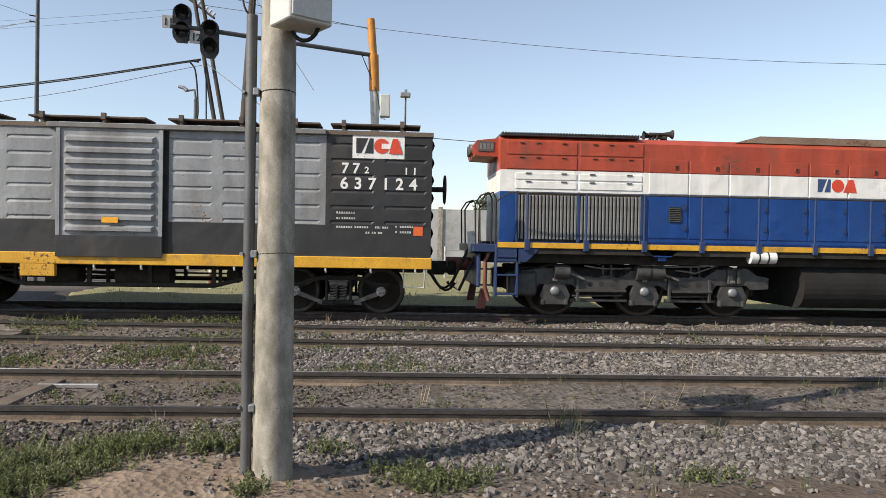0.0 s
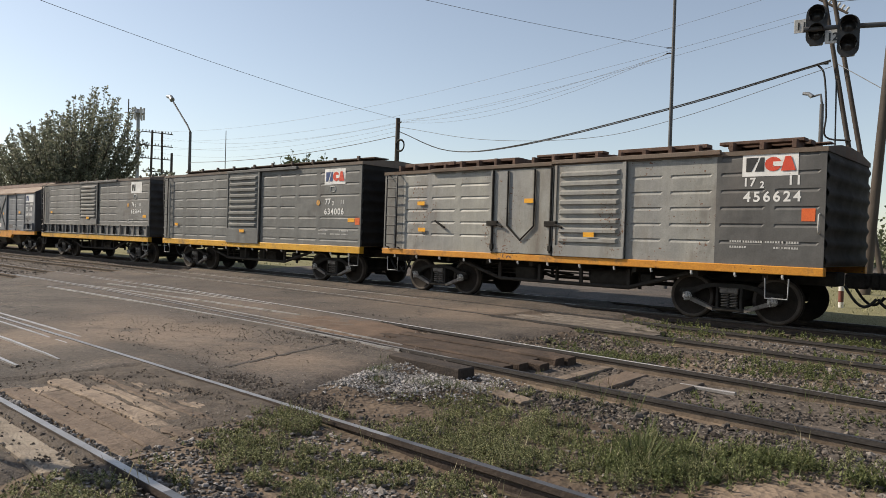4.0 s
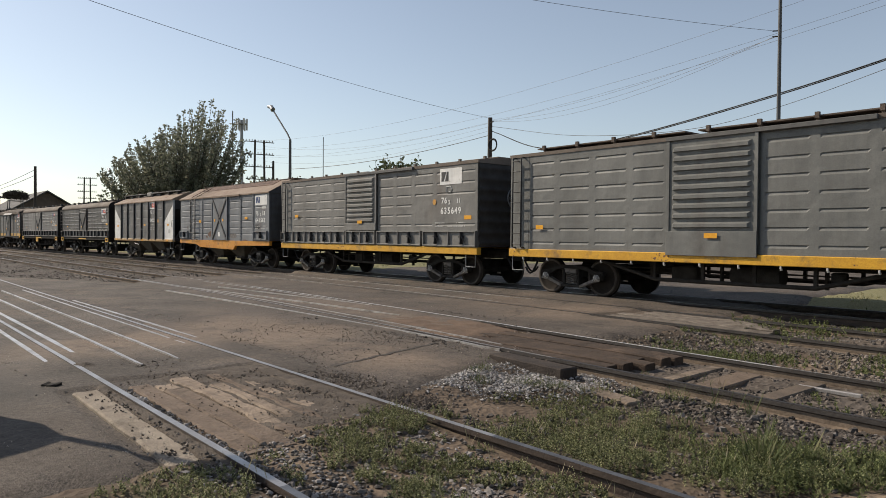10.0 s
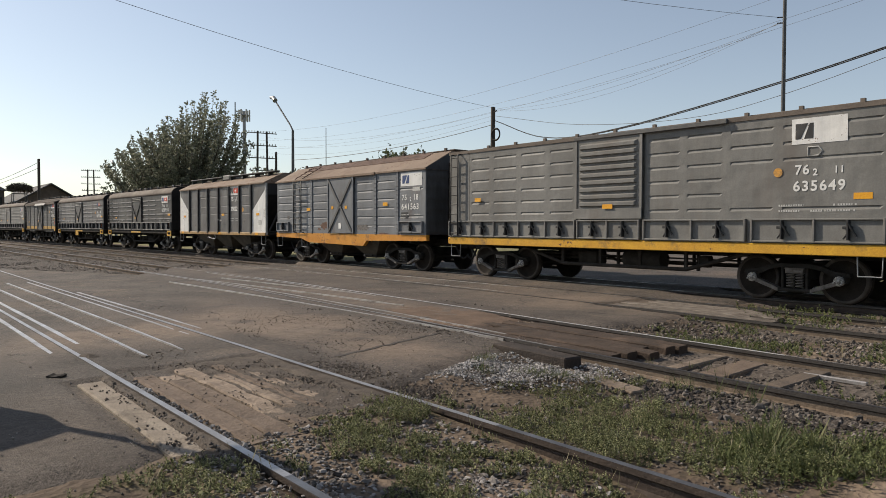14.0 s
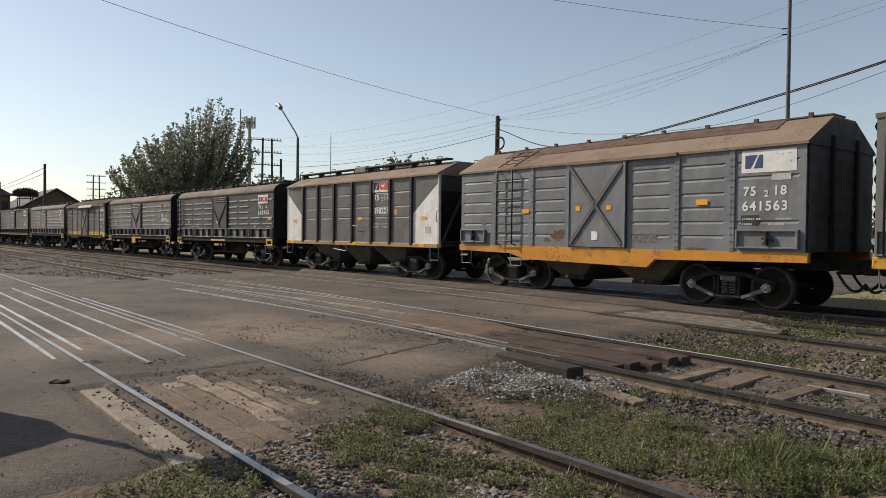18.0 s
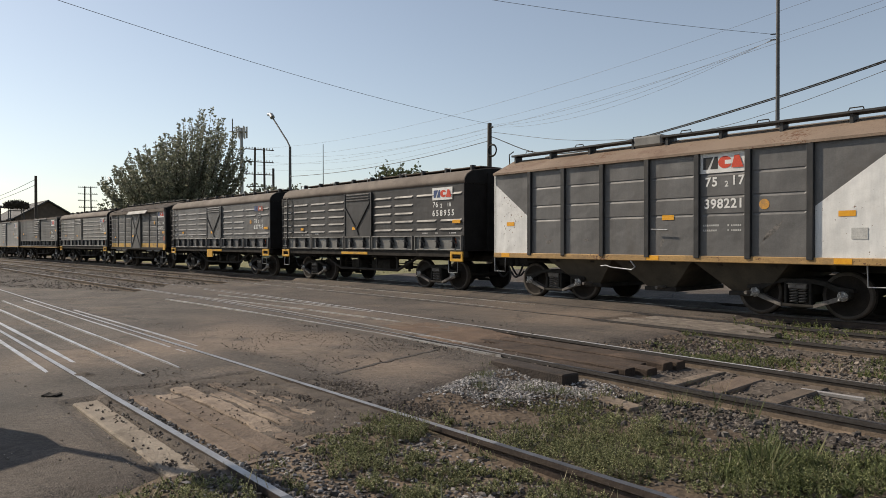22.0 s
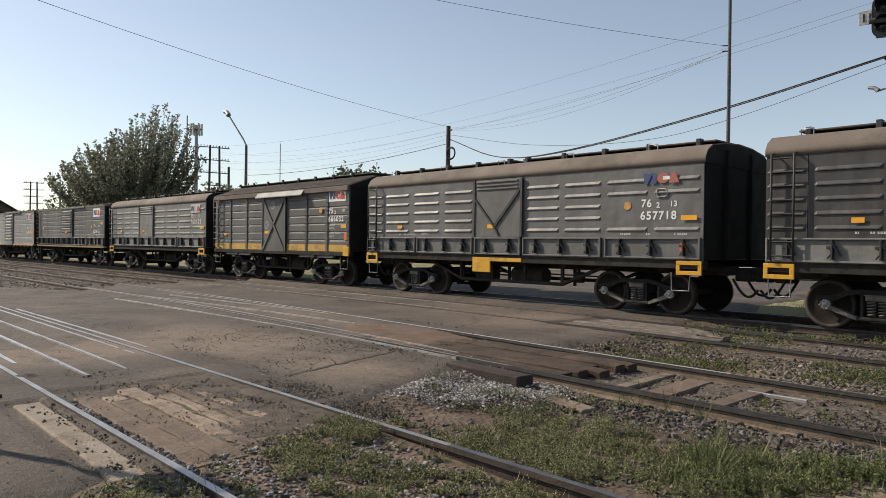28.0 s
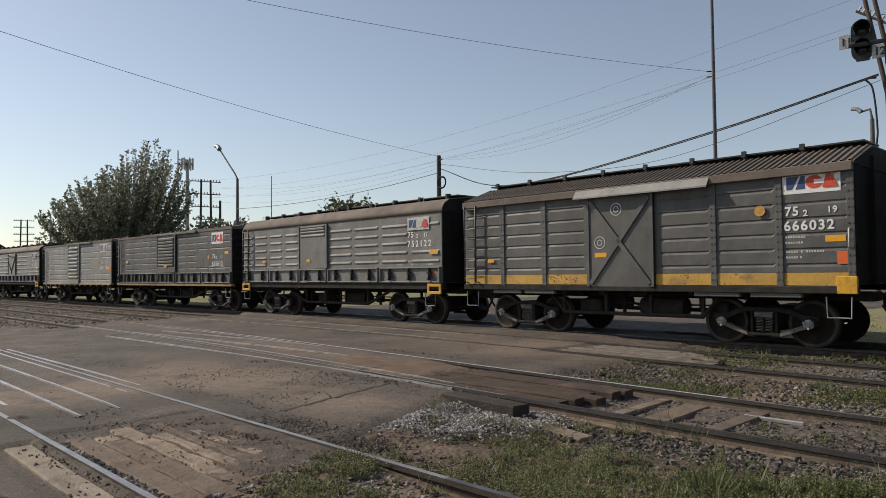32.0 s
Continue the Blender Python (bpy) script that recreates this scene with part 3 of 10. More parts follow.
# ---- mesh helpers ----
class Geo:
    """A mesh in the making."""

    def __init__(self):
        self.v, self.f, self.s = [], [], []

    def add(self, verts, faces, smooth=False):
        k = len(self.v)
        self.v += verts
        self.f += [tuple(i + k for i in q) for q in faces]
        self.s += [smooth] * len(faces)
        return self

    def box(self, x0, x1, y0, y1, z0, z1, bev=0.0):
        x0, x1, y0, y1, z0, z1 = min(x0, x1), max(x0, x1), min(y0, y1), max(y0, y1), min(z0, z1), max(z0, z1)
        if bev <= 0:
            v = [(x, y, z) for x in (x0, x1) for y in (y0, y1) for z in (z0, z1)]
            return self.add(v, [(0, 1, 3, 2), (4, 6, 7, 5), (0, 4, 5, 1), (2, 3, 7, 6), (0, 2, 6, 4), (1, 5, 7, 3)])
        c, h = ((x0 + x1) / 2, (y0 + y1) / 2, (z0 + z1) / 2), ((x1 - x0) / 2, (y1 - y0) / 2, (z1 - z0) / 2)
        b = min(bev, min(h) * 0.9)
        v, ix = [], {}
        for sx in (-1, 1):
            for sy in (-1, 1):
                for sz in (-1, 1):
                    for ax in range(3):
                        sg, p = (sx, sy, sz), []
                        for k in range(3):
                            p.append(c[k] + sg[k] * (h[k] if k == ax else h[k] - b))
                        ix[sx, sy, sz, ax] = len(v)
                        v.append(tuple(p))
        f = []
        for ax in range(3):
            o = [k for k in range(3) if k != ax]
            for sg in (-1, 1):
                q = []
                for a, d in ((-1, -1), (1, -1), (1, 1), (-1, 1)):
                    s = [0, 0, 0]
                    s[ax], s[o[0]], s[o[1]] = sg, a, d
                    q.append(ix[s[0], s[1], s[2], ax])
                if (sg > 0) == (ax == 1):
                    q.reverse()
                f.append(tuple(q))
        for ax in range(3):
            o = [k for k in range(3) if k != ax]
            for a in (-1, 1):
                for d in (-1, 1):
                    lo, hi = [0, 0, 0], [0, 0, 0]
                    lo[ax], hi[ax] = -1, 1
                    lo[o[0]] = hi[o[0]] = a
                    lo[o[1]] = hi[o[1]] = d
                    q = [ix[(*lo, o[0])], ix[(*hi, o[0])], ix[(*hi, o[1])], ix[(*lo, o[1])]]
                    n = (Vector(v[q[1]]) - Vector(v[q[0]])).cross(Vector(v[q[2]]) - Vector(v[q[1]]))
                    m = Vector((0, 0, 0))
                    m[o[0]], m[o[1]] = a, d
                    f.append(tuple(q) if n.dot(m) > 0 else tuple(reversed(q)))
        for sx in (-1, 1):
            for sy in (-1, 1):
                for sz in (-1, 1):
                    q = [ix[sx, sy, sz, k] for k in range(3)]
                    f.append(tuple(q) if sx * sy * sz > 0 else tuple(reversed(q)))
        return self.add(v, f)

    def extrude(self, pts, x0, x1, axis=0, smooth=False):
        """A profile (convex or simple polygon) swept along an axis. Profile axes are the other two in order."""
        n = len(pts)

        def at(p, t):
            return (t, p[0], p[1]) if axis == 0 else (p[0], t, p[1]) if axis == 1 else (p[0], p[1], t)
        v = [at(p, x0) for p in pts] + [at(p, x1) for p in pts]
        f = [(i, (i + 1) % n, n + (i + 1) % n, n + i) for i in range(n)]
        self.add(v, f, smooth)
        self.add(v, [tuple(reversed(range(n))), tuple(range(n, 2 * n))])
        return self

    def tube(self, pts, r, n=6, caps=True, r1=None):
        """A round bar through points."""
        pts = [Vector(p) for p in pts]
        v, f = [], []
        up = None
        for i, p in enumerate(pts):
            d = (pts[min(i + 1, len(pts) - 1)] - pts[max(i - 1, 0)]).normalized()
            if up is None:
                up = d.orthogonal().normalized()
            up = (up - d * up.dot(d)).normalized()
            w = d.cross(up)
            k = r if r1 is None else r + (r1 - r) * i / (len(pts) - 1)
            v += [tuple(p + (up * math.cos(a) + w * math.sin(a)) * k) for a in [2 * math.pi * j / n for j in range(n)]]
        for i in range(len(pts) - 1):
            f += [(i * n + j, i * n + (j + 1) % n, (i + 1) * n + (j + 1) % n, (i + 1) * n + j) for j in range(n)]
        self.add(v, f, True)
        if caps:
            k = len(v)
            self.add(v[:n] + v[-n:], [tuple(reversed(range(n))), tuple(range(n, 2 * n))])
        return self

    def lathe(self, prof, c, axis=1, n=24):
        """Profile of (radius, along) turned round an axis through c."""
        v, f = [], []
        for r, h in prof:
            for j in range(n):
                a = 2 * math.pi * j / n
                p = [r * math.cos(a), r * math.sin(a)]
                p.insert(axis, h)
                v.append(tuple(p[k] + c[k] for k in range(3)))
        m = len(prof)
        for i in range(m - 1):
            for j in range(n):
                q = (i * n + j, i * n + (j + 1) % n, (i + 1) * n + (j + 1) % n, (i + 1) * n + j)
                f.append(q)
        self.add(v, f, True)
        return self

    def sheet(self, x0, x1, z0, z1, y, s, ribs, inset=0.06, depth=0.035, rib_h=0.07, thick=0.03):
        """A plate on the face y with pressed ridges along x (grooves for a negative depth), all one skin; s is the way it faces."""
        t = min(0.05, (x1 - x0) / 6)
        if 0 < depth <= 0.05:
            depth, rib_h = min(depth, 0.024), min(rib_h * 1.1, 0.078)
        cols = [x0, x0 + inset, x0 + inset + t, x1 - inset - t, x1 - inset, x1]
        rows, deep = [z0], [0]
        for z in sorted(ribs):
            if z - rib_h / 2 > rows[-1] + 0.004 and z + rib_h / 2 < z1 - 0.004:
                low, high = (0.25, 0.44) if depth < 0 else (-0.4, 0.15) if depth > 0.05 else (-0.38, -0.18)
                rows += [z - rib_h / 2, z + rib_h * low, z + rib_h * high, z + rib_h / 2]
                deep += [0, 1, 1, 0]
        rows.append(z1)
        deep.append(0)
        n, m = len(rows), 6
        v = [(x, y + s * depth * (d if 2 <= i <= 3 else 0), z) for z, d in zip(rows, deep) for i, x in enumerate(cols)]
        f = [(r * m + c, r * m + c + 1, (r + 1) * m + c + 1, (r + 1) * m + c) for r in range(n - 1) for c in range(m - 1)]
        loop = list(range(m)) + [r * m + m - 1 for r in range(1, n)] + [(n - 1) * m + c for c in range(m - 2, -1, -1)] + [r * m for r in range(n - 2, 0, -1)]
        k = len(v)
        v += [(v[i][0], y - s * thick, v[i][2]) for i in loop]
        q = len(loop)
        f += [(loop[(i + 1) % q], loop[i], k + i, k + (i + 1) % q) for i in range(q)]
        return self.add(v, f if s < 0 else [tuple(reversed(a)) for a in f])

    def rib(self, x0, x1, z, y, depth, height, s):
        """A pressed ridge along x on the face y, standing out by s * depth."""
        h, t = height / 2, min(0.05, (x1 - x0) / 4)
        v = [(x0, y, z - h), (x1, y, z - h), (x1, y, z + h), (x0, y, z + h),
             (x0 + t, y + s * depth, z - h * 0.35), (x1 - t, y + s * depth, z - h * 0.35), (x1 - t, y + s * depth, z + h * 0.35), (x0 + t, y + s * depth, z + h * 0.35)]
        f = [(0, 1, 5, 4), (1, 2, 6, 5), (2, 3, 7, 6), (3, 0, 4, 7), (4, 5, 6, 7)]
        return self.add(v, f if s < 0 else [tuple(reversed(q)) for q in f])


def build(name, geo, mats, parent=None, label=""):
    me = bpy.data.meshes.new(name)
    me.from_pydata(geo.v, [], geo.f)
    me.polygons.foreach_set("use_smooth", geo.s)
    for m in (mats if isinstance(mats, (list, tuple)) else [mats]):
        me.materials.append(MAT[m] if isinstance(m, str) else m)
    ob = new(name, me)
    if parent:
        ob.parent = parent
    if label:
        tagged(ob, label)
    return ob


def part(name, geo, mat, parent, label=""):
    return build(name, geo, mat, parent, label)


def empty(name, m=None):
    ob = new(name)
    ob.empty_display_size = 0.2
    if m is not None:
        ob.matrix_basis = m
    return ob


def big_mesh(name, v, f, mat, smooth=False):
    """From arrays: vertices n x 3, faces n x 3 or n x 4."""
    v, f = np.asarray(v, dtype=np.float32), np.asarray(f, dtype=np.int32)
    me = bpy.data.meshes.new(name)
    me.vertices.add(len(v))
    me.vertices.foreach_set("co", v.ravel())
    k = f.shape[1]
    me.loops.add(f.size)
    me.loops.foreach_set("vertex_index", f.ravel())
    me.polygons.add(len(f))
    me.polygons.foreach_set("loop_start", np.arange(len(f), dtype=np.int32) * k)
    me.polygons.foreach_set("loop_total", np.full(len(f), k, dtype=np.int32))
    me.update(calc_edges=True)
    me.polygons.foreach_set("use_smooth", np.full(len(f), smooth))
    me.materials.append(MAT[mat] if isinstance(mat, str) else mat)
    return new(name, me)

# ---- plan of the tracks: near rail of each, by x ----
GAUGE = 1.676
TRAIN_Z = 0.05
_xs = np.arange(-420.0, 161.0, 0.5)


def _line(xs, ys, width):
    y = np.interp(_xs, xs, ys)
    k = int(width / 0.5) | 1
    pad = np.pad(y, k // 2, mode="reflect", reflect_type="odd")
    return np.convolve(pad, np.ones(k) / k, mode="valid")


def train_y(x):
    """The near rail under the train: straight, with a slow bend far off."""
    u = np.minimum(np.asarray(x, dtype=float) + 10, 0)
    far = np.minimum(u + 50, 0)
    return 13.752 - 0.00052 * (np.maximum(u, -50) ** 2) + 0.052 * far


LINES = {
    1: _line([-420, -30, 0, 160], [-6.0, 1.665, 1.825, 2.42], 8),
    2: _line([-420, -60, -45, -30, -18, -12, -5, 160], [-8.0, 6.15, 6.4, 6.6, 6.85, 6.72, 6.3, 1.9], 6),
    3: _line([-420, -60, -46, -34, -20, -12, -5, 160], [-6.0, 9.5, 9.95, 10.25, 10.75, 10.85, 10.55, 3.4], 6),
    4: train_y(_xs),
}


def rail_y(k, x):
    return np.interp(x, _xs, LINES[k])


def in_road(x, y):
    """The paved crossing: how far a place lies inside its edges, in metres."""
    right = np.interp(y, [-40, 1.0, 2.0, 3.2, 4.1, 5.4, 6.2, 9.0, 10.5, 13.4, 18, 80], [-4.2, -4.75, -4.95, -5.35, -5.7, -6.25, -6.3, -6.65, -6.8, -7.2, -7.8, -9.5])
    left = np.interp(y, [-40, 3.6, 6.4, 8, 12, 20, 80], [-33, -29, -22.5, -25, -25.5, -26, -29])
    return np.minimum(right - x, x - left)


# ---- ground ----
def axis_steps(lo, hi, step, reach, grow=1.16):
    a = list(np.arange(lo, hi + step / 2, step))
    d, x = step, hi
    right = []
    while x < reach:
        d *= grow
        x += d
        right.append(x)
    d, x = step, lo
    left = []
    while x > -reach:
        d *= grow
        x -= d
        left.append(x)
    return np.array(left[::-1] + a + right)


def wave(x, y, f, seed=0.0):
    """Soft pseudo-random relief in -1..1."""
    return (np.sin(x * f * 1.7 + y * f * 0.6 + seed) + np.sin(x * f * -0.8 + y * f * 1.9 + seed * 2.1 + 1.3)
            + np.sin(x * f * 2.9 - y * f * 2.3 + seed * 0.7 + 4.1) * 0.6 + np.sin(x * f * 4.7 + y * f * 5.3 + seed) * 0.35) / 2.95


def height(x, y):
    z = -0.17 + 0.03 * wave(x, y, 0.9, 1.0) + 0.018 * wave(x, y, 4.0, 2.0) + 0.008 * wave(x, y, 13.0, 3.0)
    bed = np.zeros_like(z)
    for k in (1, 2, 3, 4):
        d = np.abs(y - rail_y(k, x) - GAUGE / 2)
        bed = np.maximum(bed, np.clip((2.1 - d) / 0.9, 0, 1))
    z += 0.055 * bed
    z += 0.09 * np.exp(-((x + 1.6) ** 2 / 1.6 + (y - 4.75) ** 2 / 0.4))
    z = np.where(y > 16.6, z + 0.22 * np.clip((y - 16.6) / 1.2, 0, 1), z)
    z = np.where(y < 1.2, z - 0.05 * np.clip((1.2 - y), 0, 1), z)
    mound = -0.035 - 0.07 * np.clip((x + 4.9) / 1.2, 0, 1) - 0.08 * np.clip((x + 3.2) / 1.5, 0, 1) - 0.1 * np.clip((y - 3.6) / 0.7, 0, 1) - 0.3 * np.clip((1.25 - y) / 0.1, 0, 1) - 0.3 * np.clip((y - 4.4) / 0.2, 0, 1)
    z = np.where((x > -5.6) & (x < -1.5), np.maximum(z, mound + 0.012 * wave(x, y, 6.0, 8)), z)
    fill = -0.012 - 0.25 * np.clip((-5.6 - x) / 0.2, 0, 1) - 0.1 * np.clip((x + 3.6) / 1.2, 0, 1) - 0.12 * np.clip((1.35 - y) / 0.5, 0, 1) + 0.01 * wave(x, y, 7.0, 3)
    z = np.where((x > -5.8) & (y < rail_y(1, x) - 0.05), np.maximum(z, fill), z)
    r = in_road(x, y)
    lip = -0.05 + 0.014 * wave(x, y, 5, 5) - 0.07 * np.clip(r / 0.45, 0, 1) - 0.11 * np.clip((-r - 0.1) / 0.8, 0, 1)
    return np.where(r > 0, np.minimum(lip, -0.04), np.where((r > -0.9) & (y < 16), np.maximum(z, lip), z))


def sandy(x, y):
    s = 1.3 * np.exp(-((x + 1.05) / 0.75) ** 2 - ((y - 4.75) / 0.42) ** 2) + 0.8 * np.exp(-((x - 0.2) / 1.0) ** 2 - ((y - 4.3) / 0.35) ** 2) + 0.7 * np.exp(-((x + 5.1) / 0.55) ** 2 - ((y - 4.25) / 0.35) ** 2)
    bank = 1.5 * np.exp(-(((x + 1.3) / 0.62) ** 2 + ((y - 4.55 - 0.1 * x) / 0.42) ** 2) ** 2)
    strip = 0.78 * np.exp(-((x + 3.4) / 1.7) ** 2 - ((y - 9.1) / 0.7) ** 2)
    return np.clip(np.maximum(s, strip) * (1 + 0.7 * wave(x, y, 3.5, 15)) + bank * (1 + 0.25 * wave(x, y, 5.0, 3)), 0, 0.95)


def trodden(x, y):
    """Pale dry dust between the rails of the near track."""
    return np.clip(0.75 * np.exp(-((x + 3.9) / 1.3) ** 4 - ((y - 2.6) / 0.75) ** 4) * (0.8 + 0.8 * wave(x, y, 4.0, 27)), 0, 0.9)


def masks(x, y):
    """How far the ground is gravel, and how far green."""
    right = np.clip((x + 2.2 + 0.8 * wave(x, y, 1.1, 4)) / 1.8, 0, 1)
    gravel = right * np.clip((y - 4.4 + 0.3 * wave(x, y, 2, 1)) / 0.5, 0, 1) * np.clip((14.5 - y) / 0.5, 0, 1)
    for k in (2, 3, 4):
        d = np.abs(y - rail_y(k, x) - GAUGE / 2)
        gravel = np.maximum(gravel, 0.75 * np.clip((1.5 - d) / 0.4, 0, 1))
    gravel = np.maximum(gravel, np.clip((-x - 20) / 2, 0, 1) * np.clip((y - 2) / 2, 0, 1) * np.clip((17 - y) / 2, 0, 1))
    green = np.where(y > 17, 0.92, 0.2 * weedy(x, y) * (1 - gravel))
    return gravel, green


def weedy(x, y):
    """Where the small weeds grow, 0 to 1: broken mats with bare, stony gaps."""
    blob = lambda cx, cy, rx, ry: np.exp(-((x - cx) / rx) ** 2 - ((y - cy) / ry) ** 2)
    n = 0.5 * wave(x, y, 1.5, 7) + 0.6 * wave(x, y, 4.3, 9) + 0.75 * wave(x, y, 10.0, 5)
    n = n + 0.08 + 0.16 * np.clip((y - 3.6) / 0.2, 0, 1) + 0.5 * blob(-4.95, 5.1, 0.35, 0.3) + 0.6 * blob(-3.7, 4.15, 0.8, 0.5) + 0.4 * blob(-2.4, 4.6, 0.6, 0.6) + 0.3 * blob(-4.3, 4.9, 0.5, 0.35) + 0.6 * blob(-4.6, 2.9, 0.7, 0.45) + 0.35 * blob(-3.6, 2.4, 1.2, 0.6)
    n = n - 1.2 * blob(-5.3, 4.15, 0.55, 0.45) - 1.2 * blob(-3.3, 5.75, 1.3, 0.32) - 0.8 * blob(-3.45, 4.45, 0.24, 0.12) - 0.9 * blob(-2.75, 3.78, 0.35, 0.15) - 1.2 * blob(-6.0, 5.2, 0.5, 0.6)
    n = n - 1.3 * blob(-4.15, 2.15, 0.7, 0.16) - 0.8 * blob(-3.3, 2.75, 0.4, 0.2) + 0.7 * blob(-4.5, 1.35, 0.7, 0.35) - 1.0 * sandy(x, y)
    inside = np.where(y < 1.72, np.clip((x + 4.85) / 0.3, 0, 1), np.clip((x + 5.75) / 0.3, 0, 1)) * np.clip((-0.9 - x) / 0.8, 0, 1) * np.clip((6.1 - y) / 0.2, 0, 1)
    return np.clip(n / 0.5, 0, 1) * inside


def ground_material():
    m = bpy.data.materials.new("yard_ground")
    m.use_nodes = True
    nodes, links = m.node_tree.nodes, m.node_tree.links
    bsdf = nodes["Principled BSDF"]
    coord = nodes.new("ShaderNodeTexCoord")
    n1, n2, vor = nodes.new("ShaderNodeTexNoise"), nodes.new("ShaderNodeTexNoise"), nodes.new("ShaderNodeTexVoronoi")
    n1.inputs["Scale"].default_value, n1.inputs["Detail"].default_value = 1.3, 8
    n2.inputs["Scale"].default_value, n2.inputs["Detail"].default_value = 35, 5
    vor.inputs["Scale"].default_value = 17
    for n in (n1, n2, vor):
        links.new(coord.outputs["Object"], n.inputs["Vector"])
    dirt = ramp(nodes, (0.06, 0.046, 0.034), (0.135, 0.1, 0.074), 0.3, 0.7)
    links.new(n1.outputs["Fac"], dirt.inputs[0])
    grass = ramp(nodes, (0.135, 0.13, 0.062), (0.31, 0.29, 0.16), 0.3, 0.7)
    links.new(n2.outputs["Fac"], grass.inputs[0])
    stone = ramp(nodes, (0.05, 0.043, 0.037), (0.17, 0.145, 0.125), 0.0, 1.0)
    links.new(vor.outputs["Color"], stone.inputs[0])

    def mask(name):
        a = nodes.new("ShaderNodeAttribute")
        a.attribute_name = name
        return a.outputs["Fac"]

    def blend(a, b, fac):
        x = nodes.new("ShaderNodeMix")
        x.data_type = "RGBA"
        links.new(fac, x.inputs["Factor"])
        links.new(a, x.inputs[6])
        links.new(b, x.inputs[7])
        return x.outputs[2]
    sand = ramp(nodes, (0.15, 0.11, 0.079), (0.29, 0.225, 0.167), 0.3, 0.7)
    links.new(n1.outputs["Fac"], sand.inputs[0])
    c = blend(blend(dirt.outputs[0], grass.outputs[0], mask("green")), stone.outputs[0], mask("gravel"))
    c = blend(c, sand.outputs[0], mask("sand"))
    links.new(c, bsdf.inputs["Base Color"])
    bsdf.inputs["Roughness"].default_value = 0.95
    bsdf.inputs["Specular IOR Level"].default_value = 0.2
    b1, b2 = nodes.new("ShaderNodeBump"), nodes.new("ShaderNodeBump")
    b1.inputs["Strength"].default_value, b1.inputs["Distance"].default_value = 0.6, 0.03
    b2.inputs["Strength"].default_value, b2.inputs["Distance"].default_value = 0.4, 0.03
    links.new(vor.outputs["Distance"], b1.inputs["Height"])
    links.new(n2.outputs["Fac"], b2.inputs["Height"])
    links.new(b1.outputs[0], b2.inputs["Normal"])
    links.new(b2.outputs[0], bsdf.inputs["Normal"])
    return m


def grid_faces(nx, ny):
    i = (np.arange(nx - 1)[:, None] * ny + np.arange(ny - 1)[None, :]).ravel()
    return np.stack([i, i + ny, i + ny + 1, i + 1], -1)


def make_ground():
    gx, gy = axis_steps(-12, 9, 0.09, 2500), axis_steps(0, 17, 0.08, 2500)
    X, Y = np.meshgrid(gx, gy, indexing="ij")
    Z = height(X, Y)
    ob = big_mesh("ground", np.stack([X, Y, Z], -1).reshape(-1, 3), grid_faces(len(gx), len(gy)), ground_material(), True)
    for name, a in zip(("gravel", "green", "sand"), (*masks(X, Y), np.clip(sandy(X, Y) + trodden(X, Y), 0, 0.95))):
        ob.data.attributes.new(name, "FLOAT", "POINT").data.foreach_set("value", a.astype(np.float32).ravel())
    tagged(ob, "dry earth yard with gravel ballast and patchy green grass", "ground", kind="structure")


make_ground()


